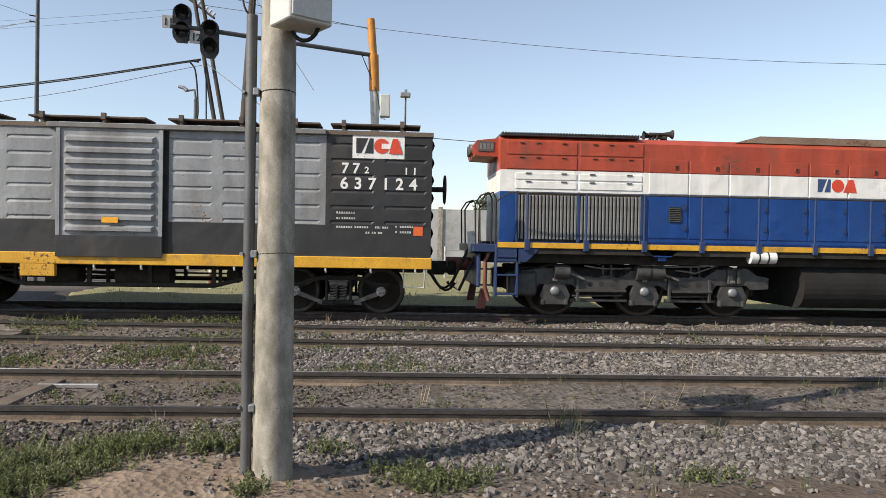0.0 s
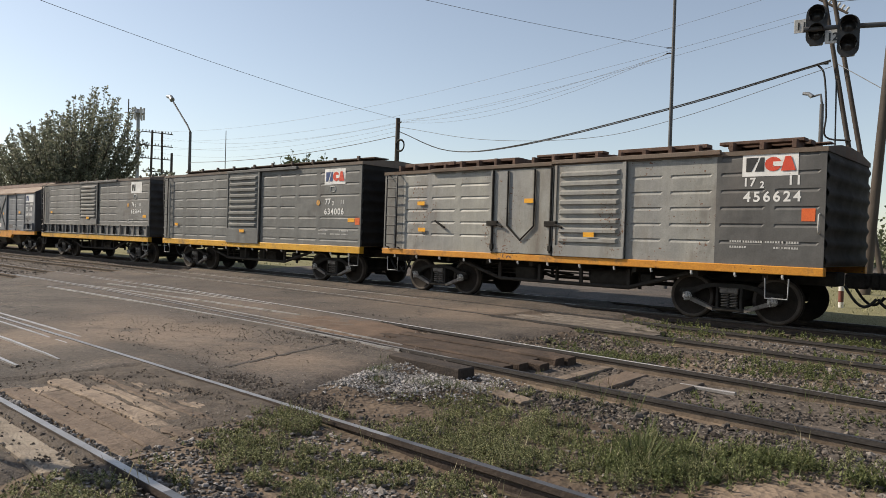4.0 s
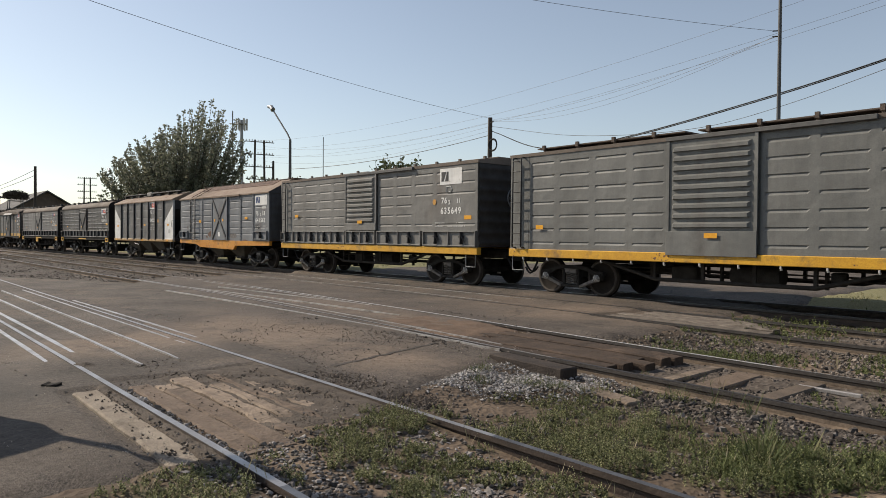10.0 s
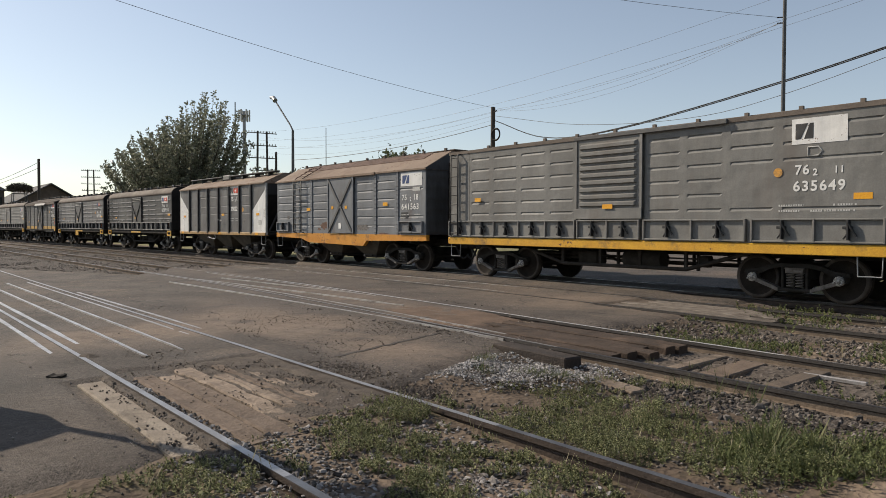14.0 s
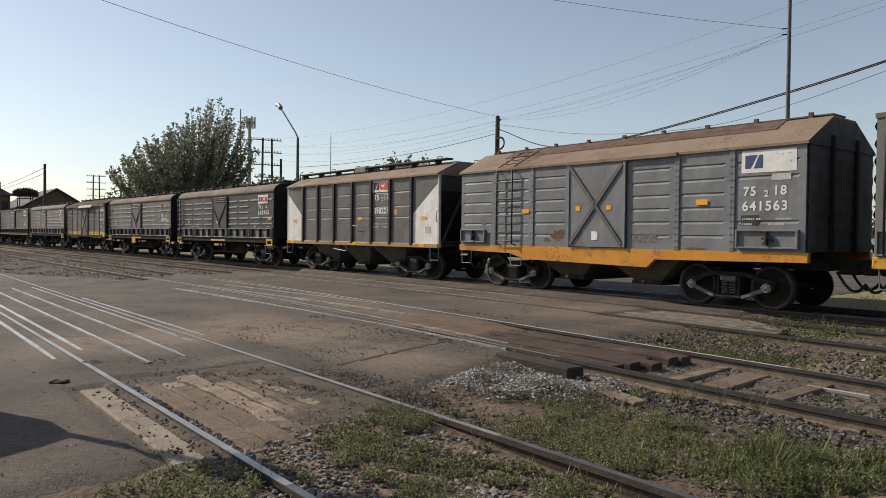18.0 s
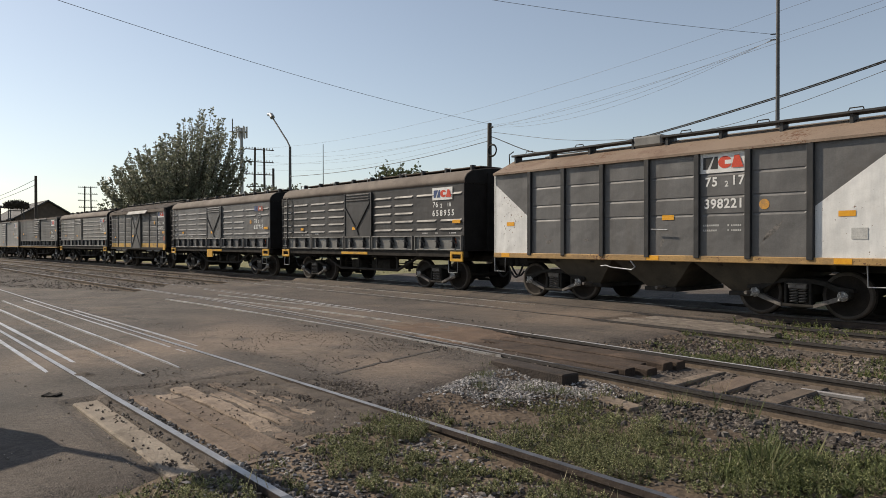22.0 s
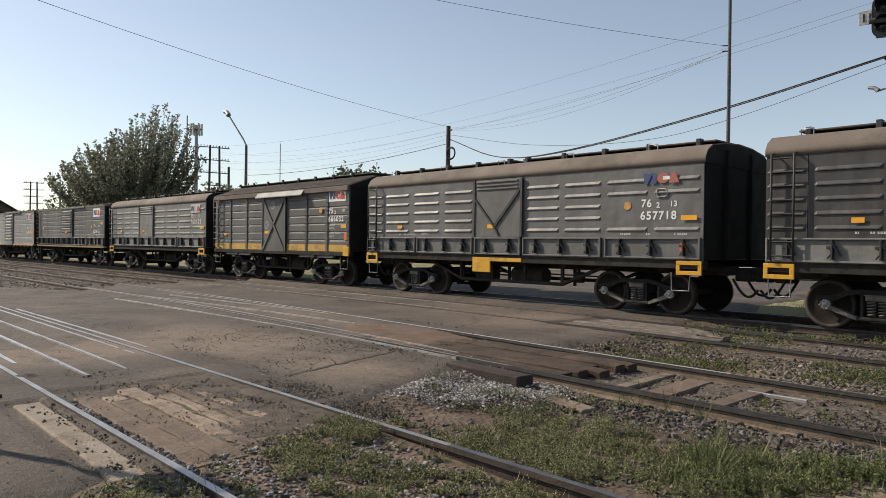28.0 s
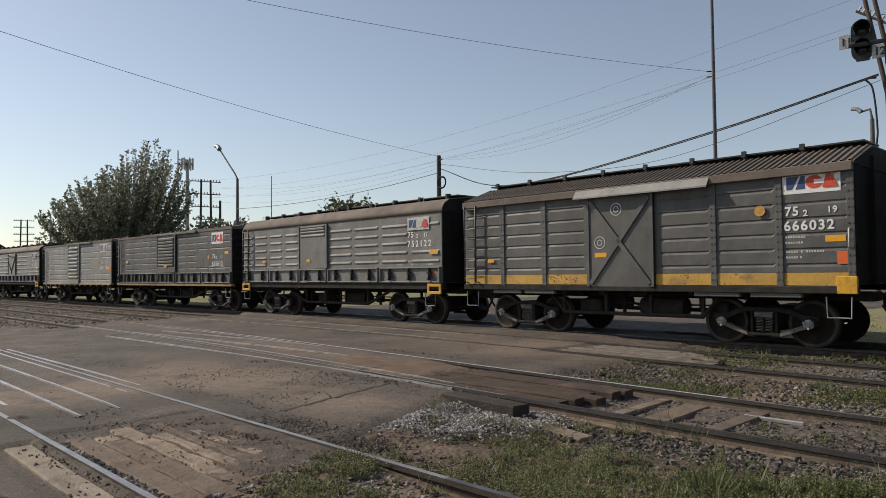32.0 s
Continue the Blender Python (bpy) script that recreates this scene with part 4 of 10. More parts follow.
def make_road():
    """The crossing's asphalt, a slab with a broken edge, sunk beside the open rails and flush with the paved ones."""
    gx = np.concatenate([np.arange(-36, -14, 0.2), np.arange(-14, -4, 0.07)])
    gy = np.concatenate([np.arange(-30, 0, 1.0), np.arange(0, 9.5, 0.06), np.arange(9.5, 17.5, 0.12), np.arange(17.5, 90, 0.7)])
    X, Y = np.meshgrid(gx, gy, indexing="ij")
    edge = in_road(X, Y) + 0.1 * wave(X, Y, 2.3, 2) + 0.07 * wave(X, Y, 7, 4) + 0.03 * wave(X, Y, 17, 1)
    Z = -0.024 + 0.006 * wave(X, Y, 0.9, 6) + 0.003 * wave(X, Y, 6.0, 8) + 0.0015 * wave(X, Y, 21, 3) - 0.12 * np.clip((0.35 - edge) / 0.45, 0, 1) ** 1.6
    Z = np.where(Y > 16.5, Z + 0.1 * np.clip((Y - 16.5) / 1.5, 0, 1), Z)
    Z = np.where((Y > 13) & (Y < 16.5), Z + 0.02, Z)
    # a thick broken patch between the second and third tracks
    lump = np.clip((X + 9.3) / 1.2, 0, 1) * np.clip((-6.4 - X) / 0.15, 0, 1) * np.clip((Y - 8.35) / 0.2, 0, 1) * np.clip((10.5 - Y) / 0.3, 0, 1)
    Z += 0.035 * lump
    for k in (1, 2, 3, 4):
        z = TRAIN_Z if k == 4 else 0.0
        paved = np.clip(((-7.0 if k == 1 else -8.7) + 0.3 * wave(X, Y, 3, 2) - X) / 0.5, 0, 1)
        for off in (0, GAUGE):
            d = np.abs(Y - rail_y(k, X) - off)
            flush = z - 0.003 - 0.004 * np.clip(d / 0.3, 0, 1)
            near = np.clip((0.55 - d) / 0.25, 0, 1) * paved
            Z = Z * (1 - near) + flush * near
            Z = np.where((d < 0.09) & (paved < 0.3), Z - 0.014, Z)
    inside = (X > -7.9) & (X < -4) & (Y > 1.85) & (Y < 3.42)
    Z = np.where(inside, Z - 0.03 + 0.008 * wave(X, Y, 2.2, 3), Z)
    Z = np.where((X > -7.6) & (X < -4) & (Y > 1.35) & (Y < 1.75), Z - 0.03, Z)
    Z = np.where((X > -9.2) & (Y > rail_y(2, X)) & (Y < rail_y(2, X) + GAUGE), Z - 0.05, Z)
    Z = np.where((X > -8.9) & (Y > rail_y(3, X) + 0.1) & (Y < rail_y(3, X) + GAUGE - 0.1), Z - 0.05, Z)
    keep = edge > -0.12
    nx, ny = len(gx), len(gy)
    F = grid_faces(nx, ny)
    ok = keep.ravel()[F].all(1)
    F = F[ok]
    used = np.unique(F)
    remap = np.full(nx * ny, -1)
    remap[used] = np.arange(len(used))
    V = np.stack([X, Y, Z], -1).reshape(-1, 3)[used]
    ob = big_mesh("road", V, remap[F], "asphalt", True)
    rough = 0.9 * wave(X, Y, 1.7, 12) + 0.6 * wave(X, Y, 5.5, 14) + 0.4 * wave(X, Y, 14, 6)
    blob = lambda cx, cy, rx, ry: np.exp(-((X - cx) / rx) ** 2 - ((Y - cy) / ry) ** 2)
    dust = (1.5 * blob(-10.3, 2.6, 0.75, 1.6) + 1.3 * blob(-10.7, 4.6, 1.2, 0.9) + 0.8 * blob(-12.6, 5.3, 1.8, 0.5) + 0.75 * blob(-8.9, 5.0, 2.0, 0.8) + 0.55 * blob(-6.9, 4.9, 0.7, 0.6)
            + 0.7 * blob(-12.0, 7.6, 3.5, 0.6) + 0.7 * blob(-9.0, 11.0, 3.0, 1.3) + 0.5 * blob(-9.5, 1.2, 1.2, 0.5) + 0.3 * blob(-6.0, 0.7, 1.5, 0.6))
    soil = (1.6 * blob(-7.4, 3.8, 1.9, 0.25) + 1.3 * blob(-8.55, 2.6, 0.5, 0.9) + 0.9 * blob(-9.0, 6.2, 2.0, 0.14) + 0.8 * blob(-9.0, 8.75, 3.0, 0.16) + 0.9 * blob(-6.6, 1.78, 1.8, 0.1)
            + 0.8 * blob(-6.3, 3.2, 1.5, 0.3) + 0.5 * blob(-8.2, 1.7, 0.5, 0.25) + 0.6 * blob(-5.3, 1.0, 0.6, 0.5) + 0.45 * blob(-6.6, 0.5, 1.6, 0.7))
    # first blob: lens corner falloff put into the colour; others are darker paving
    worn = blob(-8.3, 0.9, 1.5, 0.75) + 0.8 * blob(-11.5, 1.2, 1.6, 0.5) + 0.5 * blob(-13.5, 5.6, 2.5, 0.7)
    for name, a in (("worn", np.clip(worn * (0.75 + 0.3 * rough), 0, 0.75)), ("dust", np.clip(dust * (0.85 + 0.7 * rough), 0, 0.85)), ("soil", np.clip(soil * (0.8 + 0.8 * rough), 0, 0.95))):
        ob.data.attributes.new(name, "FLOAT", "POINT").data.foreach_set("value", a.ravel()[used].astype(np.float32))
    tagged(ob, "worn dusty asphalt road crossing the railway tracks", "road", kind="structure")


make_road()


def make_tracks():
    head = [(-0.036, 0.0), (-0.036, -0.035), (-0.012, -0.05), (-0.01, -0.115), (-0.065, -0.135), (-0.065, -0.145), (0.065, -0.145), (0.065, -0.135), (0.01, -0.115), (0.012, -0.05), (0.036, -0.035), (0.036, 0.0)]
    n = len(head)
    for k in (1, 2, 3, 4):
        track = empty("railway_track")
        tagged(track, "broad gauge railway track with worn steel rails on timber sleepers", "track", "railway tracks", "structure")
        z = TRAIN_Z if k == 4 else 0.0
        xs = np.concatenate([np.arange(-400, -60, 8.0), np.arange(-60, 30, 1.0), np.arange(30, 151, 8.0)])
        for off in (0.0, GAUGE):
            y = rail_y(k, xs) + off
            slim = 0.85 if k == 1 else 1.0
            V = np.array([(x, yy + a * slim, z + b) for x, yy in zip(xs, y) for a, b in head])
            F = np.array([(i * n + j, i * n + (j + 1) % n, (i + 1) * n + (j + 1) % n, (i + 1) * n + j) for i in range(len(xs) - 1) for j in range(n)])
            rail = big_mesh("rail", V, F[:, ::-1], "rail_dark" if k > 1 else "rail_side")
            rail.data.materials.append(MAT["rail_web" if k in (2, 3) else "rail_side"])
            rail.data.polygons.foreach_set("material_index", np.array([1 if 2 <= j <= 8 or k in (2, 3) and xs[i] < -19 else 0 for i in range(len(xs) - 1) for j in range(n)], dtype=np.int32))
            rail.parent = track
            if k == 1:
                stretches = ((-420, -4, "rail_paving", 0.027), (-4, 160, "rail_head", 0.027))
            elif k == 2:
                # the middle stretch has the sky's reflection put into its colour
                stretches = ((-420, -19, "rail_paving", 0.024), (-19, -4, "rail_sheen", 0.027), (-4, 160, "rail_polished", 0.013)) if off else ((-420, -6, "rail_paving", 0.02), (-6, 160, "rail_dull", 0.026))
            else:
                stretches = ((-420, -19, "rail_paving" if k == 3 else "rail_dull", 0.024), (-19, 160, "rail_dull", 0.026))
            for lo, hi, mat, half in stretches:
                q = np.nonzero((xs >= lo) & (xs <= hi))[0]
                V = np.array([(xs[i], y[i] + a, z + 0.003) for i in q for a in (-half, half)])
                F = np.array([(i * 2, i * 2 + 2, i * 2 + 3, i * 2 + 1) for i in range(len(q) - 1)])
                top = big_mesh("running_surface", V, F, mat)
                top.parent = rail
        g = Geo()
        g.box(-0.12, 0.12, -1.3, 1.3, -0.15, 0, 0.015)
        first = None
        for i in range(46):
            x = -5.0 + 0.62 * i + random.uniform(-0.04, 0.04)
            if k == 1 and x < -4.4 or x > 15 or k == 2 and x < -3.0:
                continue
            low = 0.02 if k == 2 else 0.0
            m = pose(x, float(rail_y(k, x)) + GAUGE / 2, z - 0.142 - low - random.uniform(0, 0.012), 0, 0, random.uniform(-2, 2))
            if first is None:
                first = build("sleeper", g, "sleeper", track)
                first.matrix_basis = m
            else:
                o = new("sleeper", first.data)
                o.parent, o.matrix_basis = track, m


make_tracks()


SEAM = (-7.2, 4.05, -7.87, 6.1)


def board(x0, x1, ya, yb, top, seed, n=36, rough=1.0, thick=0.08, drop=0.05, ragged=0.03):
    """A worn board along x: wavy edges, dished top, broken right end."""
    v = []
    for j in range(n + 1):
        u = x0 + (x1 - x0) * j / n
        worn = rough * (0.010 * noise.noise((u * 2.0, seed * 3.1, 0)) + 0.007 * noise.noise((u * 7.0, seed * 1.7, 5)))
        worn -= drop * max(0.0, (j / n - 0.86) / 0.14)
        w0, w1 = ragged * noise.noise((u * 2.2, seed, 9)) + ragged * 0.5 * noise.noise((u * 9, seed, 2)), ragged * noise.noise((u * 2.2, seed, 19)) + ragged * 0.5 * noise.noise((u * 9, seed, 12))
        mid = (ya + yb) / 2
        v += [(u, ya + w0, top - thick), (u, ya + w0, top - 0.014 + worn), (u, ya + w0 + 0.018, top + worn), (u, mid, top - 0.004 + worn * 0.5), (u, yb + w1 - 0.018, top + worn * 0.7), (u, yb + w1, top - 0.014 + worn), (u, yb + w1, top - thick)]
    f = [(7 * j + k, 7 * j + k + 1, 7 * j + k + 8, 7 * j + k + 7) for j in range(n) for k in range(6)] + [tuple(range(7)), tuple(7 * n + k for k in range(6, -1, -1))]
    return Geo().add(v, [tuple(reversed(q)) for q in f])


def make_crossing():
    """Old rails laid between the running rails as paving, timber infill and slabs."""
    lines = ((1, -30, -8.8, -0.19, -0.2, 0.03), (1, -30, -9.3, 0.17, 0.19, 0.032), (1, -27, -8.5, 0.62, 0.6, 0.024), (1, -21, -8.7, 1.05, 1.07, 0.02), (1, -21, -9.4, 1.5, 1.53, 0.02), (1, -17.2, -9.6, 1.83, 1.86, 0.026),
             (2, -19, -6.9, -0.7, -0.04, 0.021), (2, -24, -7.2, 0.12, 0.27, 0.02), (2, -19.5, -10.9, 0.2, 1.05, 0.02), (2, -19.5, -12.0, 0.92, 1.62, 0.021), (2, -22, -12.0, 1.5, 1.55, 0.018),
             (3, -24, -11, 0.25, 0.25, 0.011), (3, -24, -11.5, 1.4, 1.4, 0.011), (4, -24, -9, 0.2, 0.2, 0.012), (4, -24, -10, 1.45, 1.45, 0.012))
    for k, a, b, off0, off1, half in lines:
        xs = np.linspace(a, b, int((b - a) / 0.4))
        y = rail_y(k, xs) + off0 + (off1 - off0) * (xs - a) / (b - a)
        z = TRAIN_Z if k == 4 else 0.0
        end = np.clip((xs - b + 2.2) / 2.2, 0, 1)
        top = z + 0.001 + (0.001 + 0.004 * end) * np.sin(xs * 6.3 + off0 * 9) - 0.012 * end ** 2
        w = half * (1 - 0.35 * end) * (1 + 0.12 * np.sin(xs * 2.3 + k + off0 * 5))
        g = Geo()
        for i in range(len(xs) - 1):
            p, q = i, i + 1
            g.add([(xs[p], y[p] - w[p], top[p]), (xs[q], y[q] - w[q], top[q]), (xs[q], y[q] + w[q], top[q]), (xs[p], y[p] + w[p], top[p]),
                   (xs[p], y[p] - w[p], -0.06), (xs[q], y[q] - w[q], -0.06), (xs[q], y[q] + w[q], -0.06), (xs[p], y[p] + w[p], -0.06)],
                  [(0, 1, 2, 3), (4, 5, 1, 0), (3, 2, 6, 7)])
        tagged(build("guard_rail", g, "rail_polished"), "polished old rail laid flush in the crossing", "guard rail", "crossing guard rails", "structure")
    # pale bar added for the glint along the rail's foot
    g = Geo()
    g.box(-3.64, -3.02, 7.575, 7.62, -0.13, -0.085, 0.008)
    tagged(build("check_rail", g, "rail_polished"), "short pale bar standing in for the shine at the rail's foot", "check rail", kind="structure")
    infill = empty("crossing_panel")
    tagged(infill, "weathered timber and earth infill between the rails", "crossing panel", kind="structure")
    for i, (xa, xb, ya, yb, top, mat) in enumerate(((-7.42, -4.8, 1.92, 2.12, -0.014, "timber_brown"), (-7.06, -4.83, 2.135, 2.345, -0.018, "timber_brown"), (-7.35, -7.08, 2.14, 2.33, -0.026, "timber_pale"),
                                                    (-7.62, -5.42, 2.38, 2.56, -0.022, "timber_pale"), (-5.4, -4.95, 2.4, 2.55, -0.03, "timber_brown"), (-7.1, -5.5, 2.6, 2.72, -0.02, "timber_pale"),
                                                    (-7.7, -5.1, 2.76, 2.86, -0.022, "timber_brown"), (-7.5, -5.25, 2.91, 3.02, -0.03, "timber_pale"), (-6.9, -5.3, 3.08, 3.2, -0.036, "timber_brown"))):
        build("plank", board(xa, xb, ya, yb, top, i + 1, 40, 0.7 if i < 2 else 1.3, 0.08, 0.03 if i < 2 else 0.05, 0.012 if i < 2 else 0.035), mat, infill)
    # earth trodden between the planks
    gx, gy = np.arange(-8.0, -4.6, 0.03), np.arange(1.88, 3.42, 0.03)
    X, Y = np.meshgrid(gx, gy, indexing="ij")
    rough = np.array([0.016 * noise.noise((x * 1.3, y * 2.6, 1.0)) + 0.012 * noise.noise((x * 4.1, y * 6.0, 2.0)) + 0.009 * noise.noise((x * 13.0, y * 15.0, 3.0)) for x, y in zip(X.ravel(), Y.ravel())]).reshape(X.shape)
    Z = -0.046 + rough + 0.018 * np.clip((Y - 2.5) / 0.5, 0, 1) - 0.02 * np.clip((2.4 - Y) / 0.1, 0, 1)
    Z += 0.018 * np.clip((-7.5 - X) / 0.3, 0, 1) - 0.16 * np.clip((X + 5.2 + 0.25 * wave(X, Y, 3.0, 2)) / 0.5, 0, 1) - 0.12 * np.clip((-7.8 - X) / 0.15, 0, 1)
    ob = big_mesh("earth_fill", np.stack([X, Y, np.minimum(Z, 0.004)], -1).reshape(-1, 3), grid_faces(len(gx), len(gy)), "earth", True)
    tagged(ob, "dark trodden earth between the crossing planks", "earth", kind="structure")
    for ya, yb, xa, xb in ((1.645, 1.795, -8.0, -4.3), (3.22, 3.49, -8.0, -5.0)):
        gx, gy = np.arange(xa, xb, 0.03), np.linspace(ya, yb, 7)
        X, Y = np.meshgrid(gx, gy, indexing="ij")
        Z = -0.014 + 0.008 * wave(X, Y, 6, 3) + 0.006 * wave(X, Y, 19, 5) - 0.1 * np.clip((X - xb + 0.4) / 0.4, 0, 1) - 0.03 * np.clip((xa + 0.3 - X) / 0.3, 0, 1) - 0.05 * np.clip((ya + 0.05 - Y) / 0.05, 0, 1)
        tagged(big_mesh("earth_strip", np.stack([X, Y, Z], -1).reshape(-1, 3), grid_faces(len(gx), len(gy)), "earth", True), "strip of gritty earth packed against the rail", "earth", kind="structure")
    gx, gy = np.arange(-9.3, -8.25, 0.03), np.arange(1.55, 2.15, 0.03)
    X, Y = np.meshgrid(gx, gy, indexing="ij")
    Z = -0.05 + 0.07 * np.exp(-((X + 8.8) / 0.26) ** 2 - ((Y - 1.85) / 0.16) ** 2) * (1 + 0.4 * wave(X, Y, 9, 2)) + 0.006 * wave(X, Y, 23, 5)
    tagged(big_mesh("dirt_heap", np.stack([X, Y, Z], -1).reshape(-1, 3), grid_faces(len(gx), len(gy)), "earth", True), "small heap of dirt trodden over the rail", "earth", kind="structure")
    s = build("kerb_slab", board(-7.46, -4.86, 1.445, 1.665, -0.018, 31, 44, 0.35, 0.09, 0.02, 0.014), "slab")
    tagged(s, "pale worn concrete slab beside the rail", "slab", kind="structure")
    panel = empty("crossing_panel")
    tagged(panel, "dark timber infill between the rails with open ends", "crossing panel", kind="structure")
    for i in range(6):
        ya = 6.52 + i * 0.222
        build("plank", board(-8.3 + 0.3 * (i % 3), -5.2 + (-0.12, -0.05, 0.1, -0.2, 0.02, 0.06)[i], ya, ya + 0.205, (-0.02, 0.0, -0.006, -0.014, 0.004, -0.004)[i], 50 + i, 36, 0.9, 0.13, 0.012, 0.016), "timber_dark", panel)
    # a hump of brown earth over the planks' far end
    gx, gy = np.arange(-11.4, -7.4, 0.05), np.arange(0.06, 1.62, 0.05)
    X, Y = np.meshgrid(gx, gy, indexing="ij")
    base = rail_y(2, X)
    Z = -0.03 + 0.035 * np.exp(-((X + 9.3) / 1.3) ** 2) * np.clip(0.7 + 0.8 * wave(X, Y * 2, 2.1, 5), 0, 1.3) + 0.008 * wave(X, Y, 9, 4) - 0.1 * np.clip((-10.7 + 0.5 * wave(X, Y, 4, 1) - X) / 0.3, 0, 1) - 0.1 * np.clip((X + 8.1 + 0.5 * wave(X, Y, 3, 8)) / 0.3, 0, 1)
    Z -= 0.08 * np.clip((0.18 - Y) / 0.1, 0, 1) + 0.08 * np.clip((Y - 1.5) / 0.1, 0, 1)
    ob = big_mesh("earth_patch", np.stack([X, Y + base, np.minimum(Z, 0.0)], -1).reshape(-1, 3), grid_faces(len(gx), len(gy)), "earth_brown", True)
    tagged(ob, "hump of brown trodden earth between the rails", "earth", kind="structure")
    for xa, w, mat, top in ((-4.66, 0.16, "timber_pale", -0.08), (-4.25, 0.3, "timber_brown", -0.1), (-3.56, 0.2, "sleeper", -0.09)):
        g = Geo()
        g.box(-w / 2, w / 2, -0.78, 0.78, -0.12, 0.0, 0.014)
        c = build("cross_timber", g, mat, panel)
        c.matrix_basis = pose(xa, 7.08, top, random.uniform(-1, 1), 0, random.uniform(-4, 5))
    g = Geo()
    g.box(-0.62, 0.62, -0.13, 0.13, -0.2, 0.012, 0.014)
    b = build("crossing_beam", g, "timber_tarred")
    b.matrix_basis = pose(-6.0, 6.0, 0.0, 0, 0, -4)
    tagged(b, "dark sawn timber beam beside the rail", "beam", kind="structure")
    for x, y, rz in ((-5.05, 5.8, 12), (-4.6, 5.68, -8)):
        g = Geo()
        g.box(-0.3, 0.3, -0.1, 0.1, -0.1, 0.0, 0.012)
        b = build("packing_timber", g, "timber_pale")
        b.matrix_basis = pose(x, y, -0.105, 1, 2, rz)
        tagged(b, "flat brown timber offcut lying beside the rail", "timber", "timbers by the rail")
    far = empty("crossing_panel")
    tagged(far, "pale worn planks between the rails of the crossing", "crossing panel", kind="structure")
    for i in range(6):
        ya = 0.12 + 0.245 * i
        x0, x1 = -8.75 + (0.1, 0.5, 0.0, 0.7, 0.3, 0.2)[i], -5.8 + (0.0, 0.25, -0.3, 0.1, -0.15, -0.5)[i]
        y0 = float(rail_y(3, (x0 + x1) / 2))
        p = build("plank", board(-1.0 * (x1 - x0) / 2, (x1 - x0) / 2, -0.11, 0.11, 0.0, 70 + i, 30, 1.0, 0.1, 0.02, 0.02), "timber_grey", far)
        p.matrix_basis = pose((x0 + x1) / 2, y0 + ya + 0.1, -0.012 - 0.006 * (i % 2), 0, 0, -4.5)
    a, b = Vector((SEAM[0], SEAM[1], 0)), Vector((SEAM[2], SEAM[3], 0))
    side = (b - a).cross(Vector((0, 0, 1))).normalized()
    v = []
    for i in range(31):
        c = a.lerp(b, i / 30) + side * 0.05 * noise.noise((i * 0.4, 3, 1))
        r = 0.03 + 0.02 * noise.noise((i * 0.9, 1, 7))
        v += [tuple(c - side * r + Vector((0, 0, -0.019))), tuple(c + side * r + Vector((0, 0, -0.019))), tuple(c - side * r * 1.3 + Vector((0, 0, -0.05))), tuple(c + side * r * 1.3 + Vector((0, 0, -0.05)))]
    g = Geo().add(v, [q for i in range(30) for q in ((4 * i, 4 * i + 1, 4 * i + 5, 4 * i + 4), (4 * i + 2, 4 * i, 4 * i + 4, 4 * i + 6), (4 * i + 1, 4 * i + 3, 4 * i + 7, 4 * i + 5))])
    tagged(build("asphalt_seam", g, "tar"), "dark tar seam between two asphalt patches", "seam", kind="structure")
    g = Geo()
    g.extrude([(-0.14, -0.03), (-0.15, 0.035), (-0.11, 0.05), (-0.06, 0.03), (0.03, 0.035), (0.1, 0.06), (0.14, 0.05), (0.12, -0.03)], -0.06, 0.07, 1)
    d = build("rubber_scrap", g, "under")
    d.matrix_basis = pose(-7.9, 1.36, -0.02, 8, 0, 38) @ Matrix.Scale(0.6, 4)
    tagged(d, "dark curled scrap of rubber lying on the asphalt", "scrap")


make_crossing()


# ---- loose stones and plants ----
def scatter(n, x0, x1, y0, y1, accept, rng):
    x, y = rng.uniform(x0, x1, n), rng.uniform(y0, y1, n)
    ok = accept(x, y) > rng.uniform(0, 1, n)
    return x[ok], y[ok]


CHIP_V = np.array([(math.cos(a), math.sin(a), -0.3) for a in (0.0, 1.05, 2.1, 3.14, 4.2, 5.24)] + [(0.62 * math.cos(a), 0.62 * math.sin(a), 0.62) for a in (0.5, 2.1, 3.6, 5.2)])
CHIP_F = np.array([(0, 1, 6), (1, 2, 7), (1, 7, 6), (2, 3, 7), (3, 8, 7), (3, 4, 8), (4, 9, 8), (4, 5, 9), (5, 0, 9), (0, 6, 9), (6, 7, 8), (6, 8, 9)])
OCT_V = np.array([(1, 0, 0), (0, 1, 0), (-1, 0, 0), (0, -1, 0), (0, 0, 1), (0, 0, -1)], float)
OCT_F = np.array([(0, 1, 4), (1, 2, 4), (2, 3, 4), (3, 0, 4), (1, 0, 5), (2, 1, 5), (3, 2, 5), (0, 3, 5)])


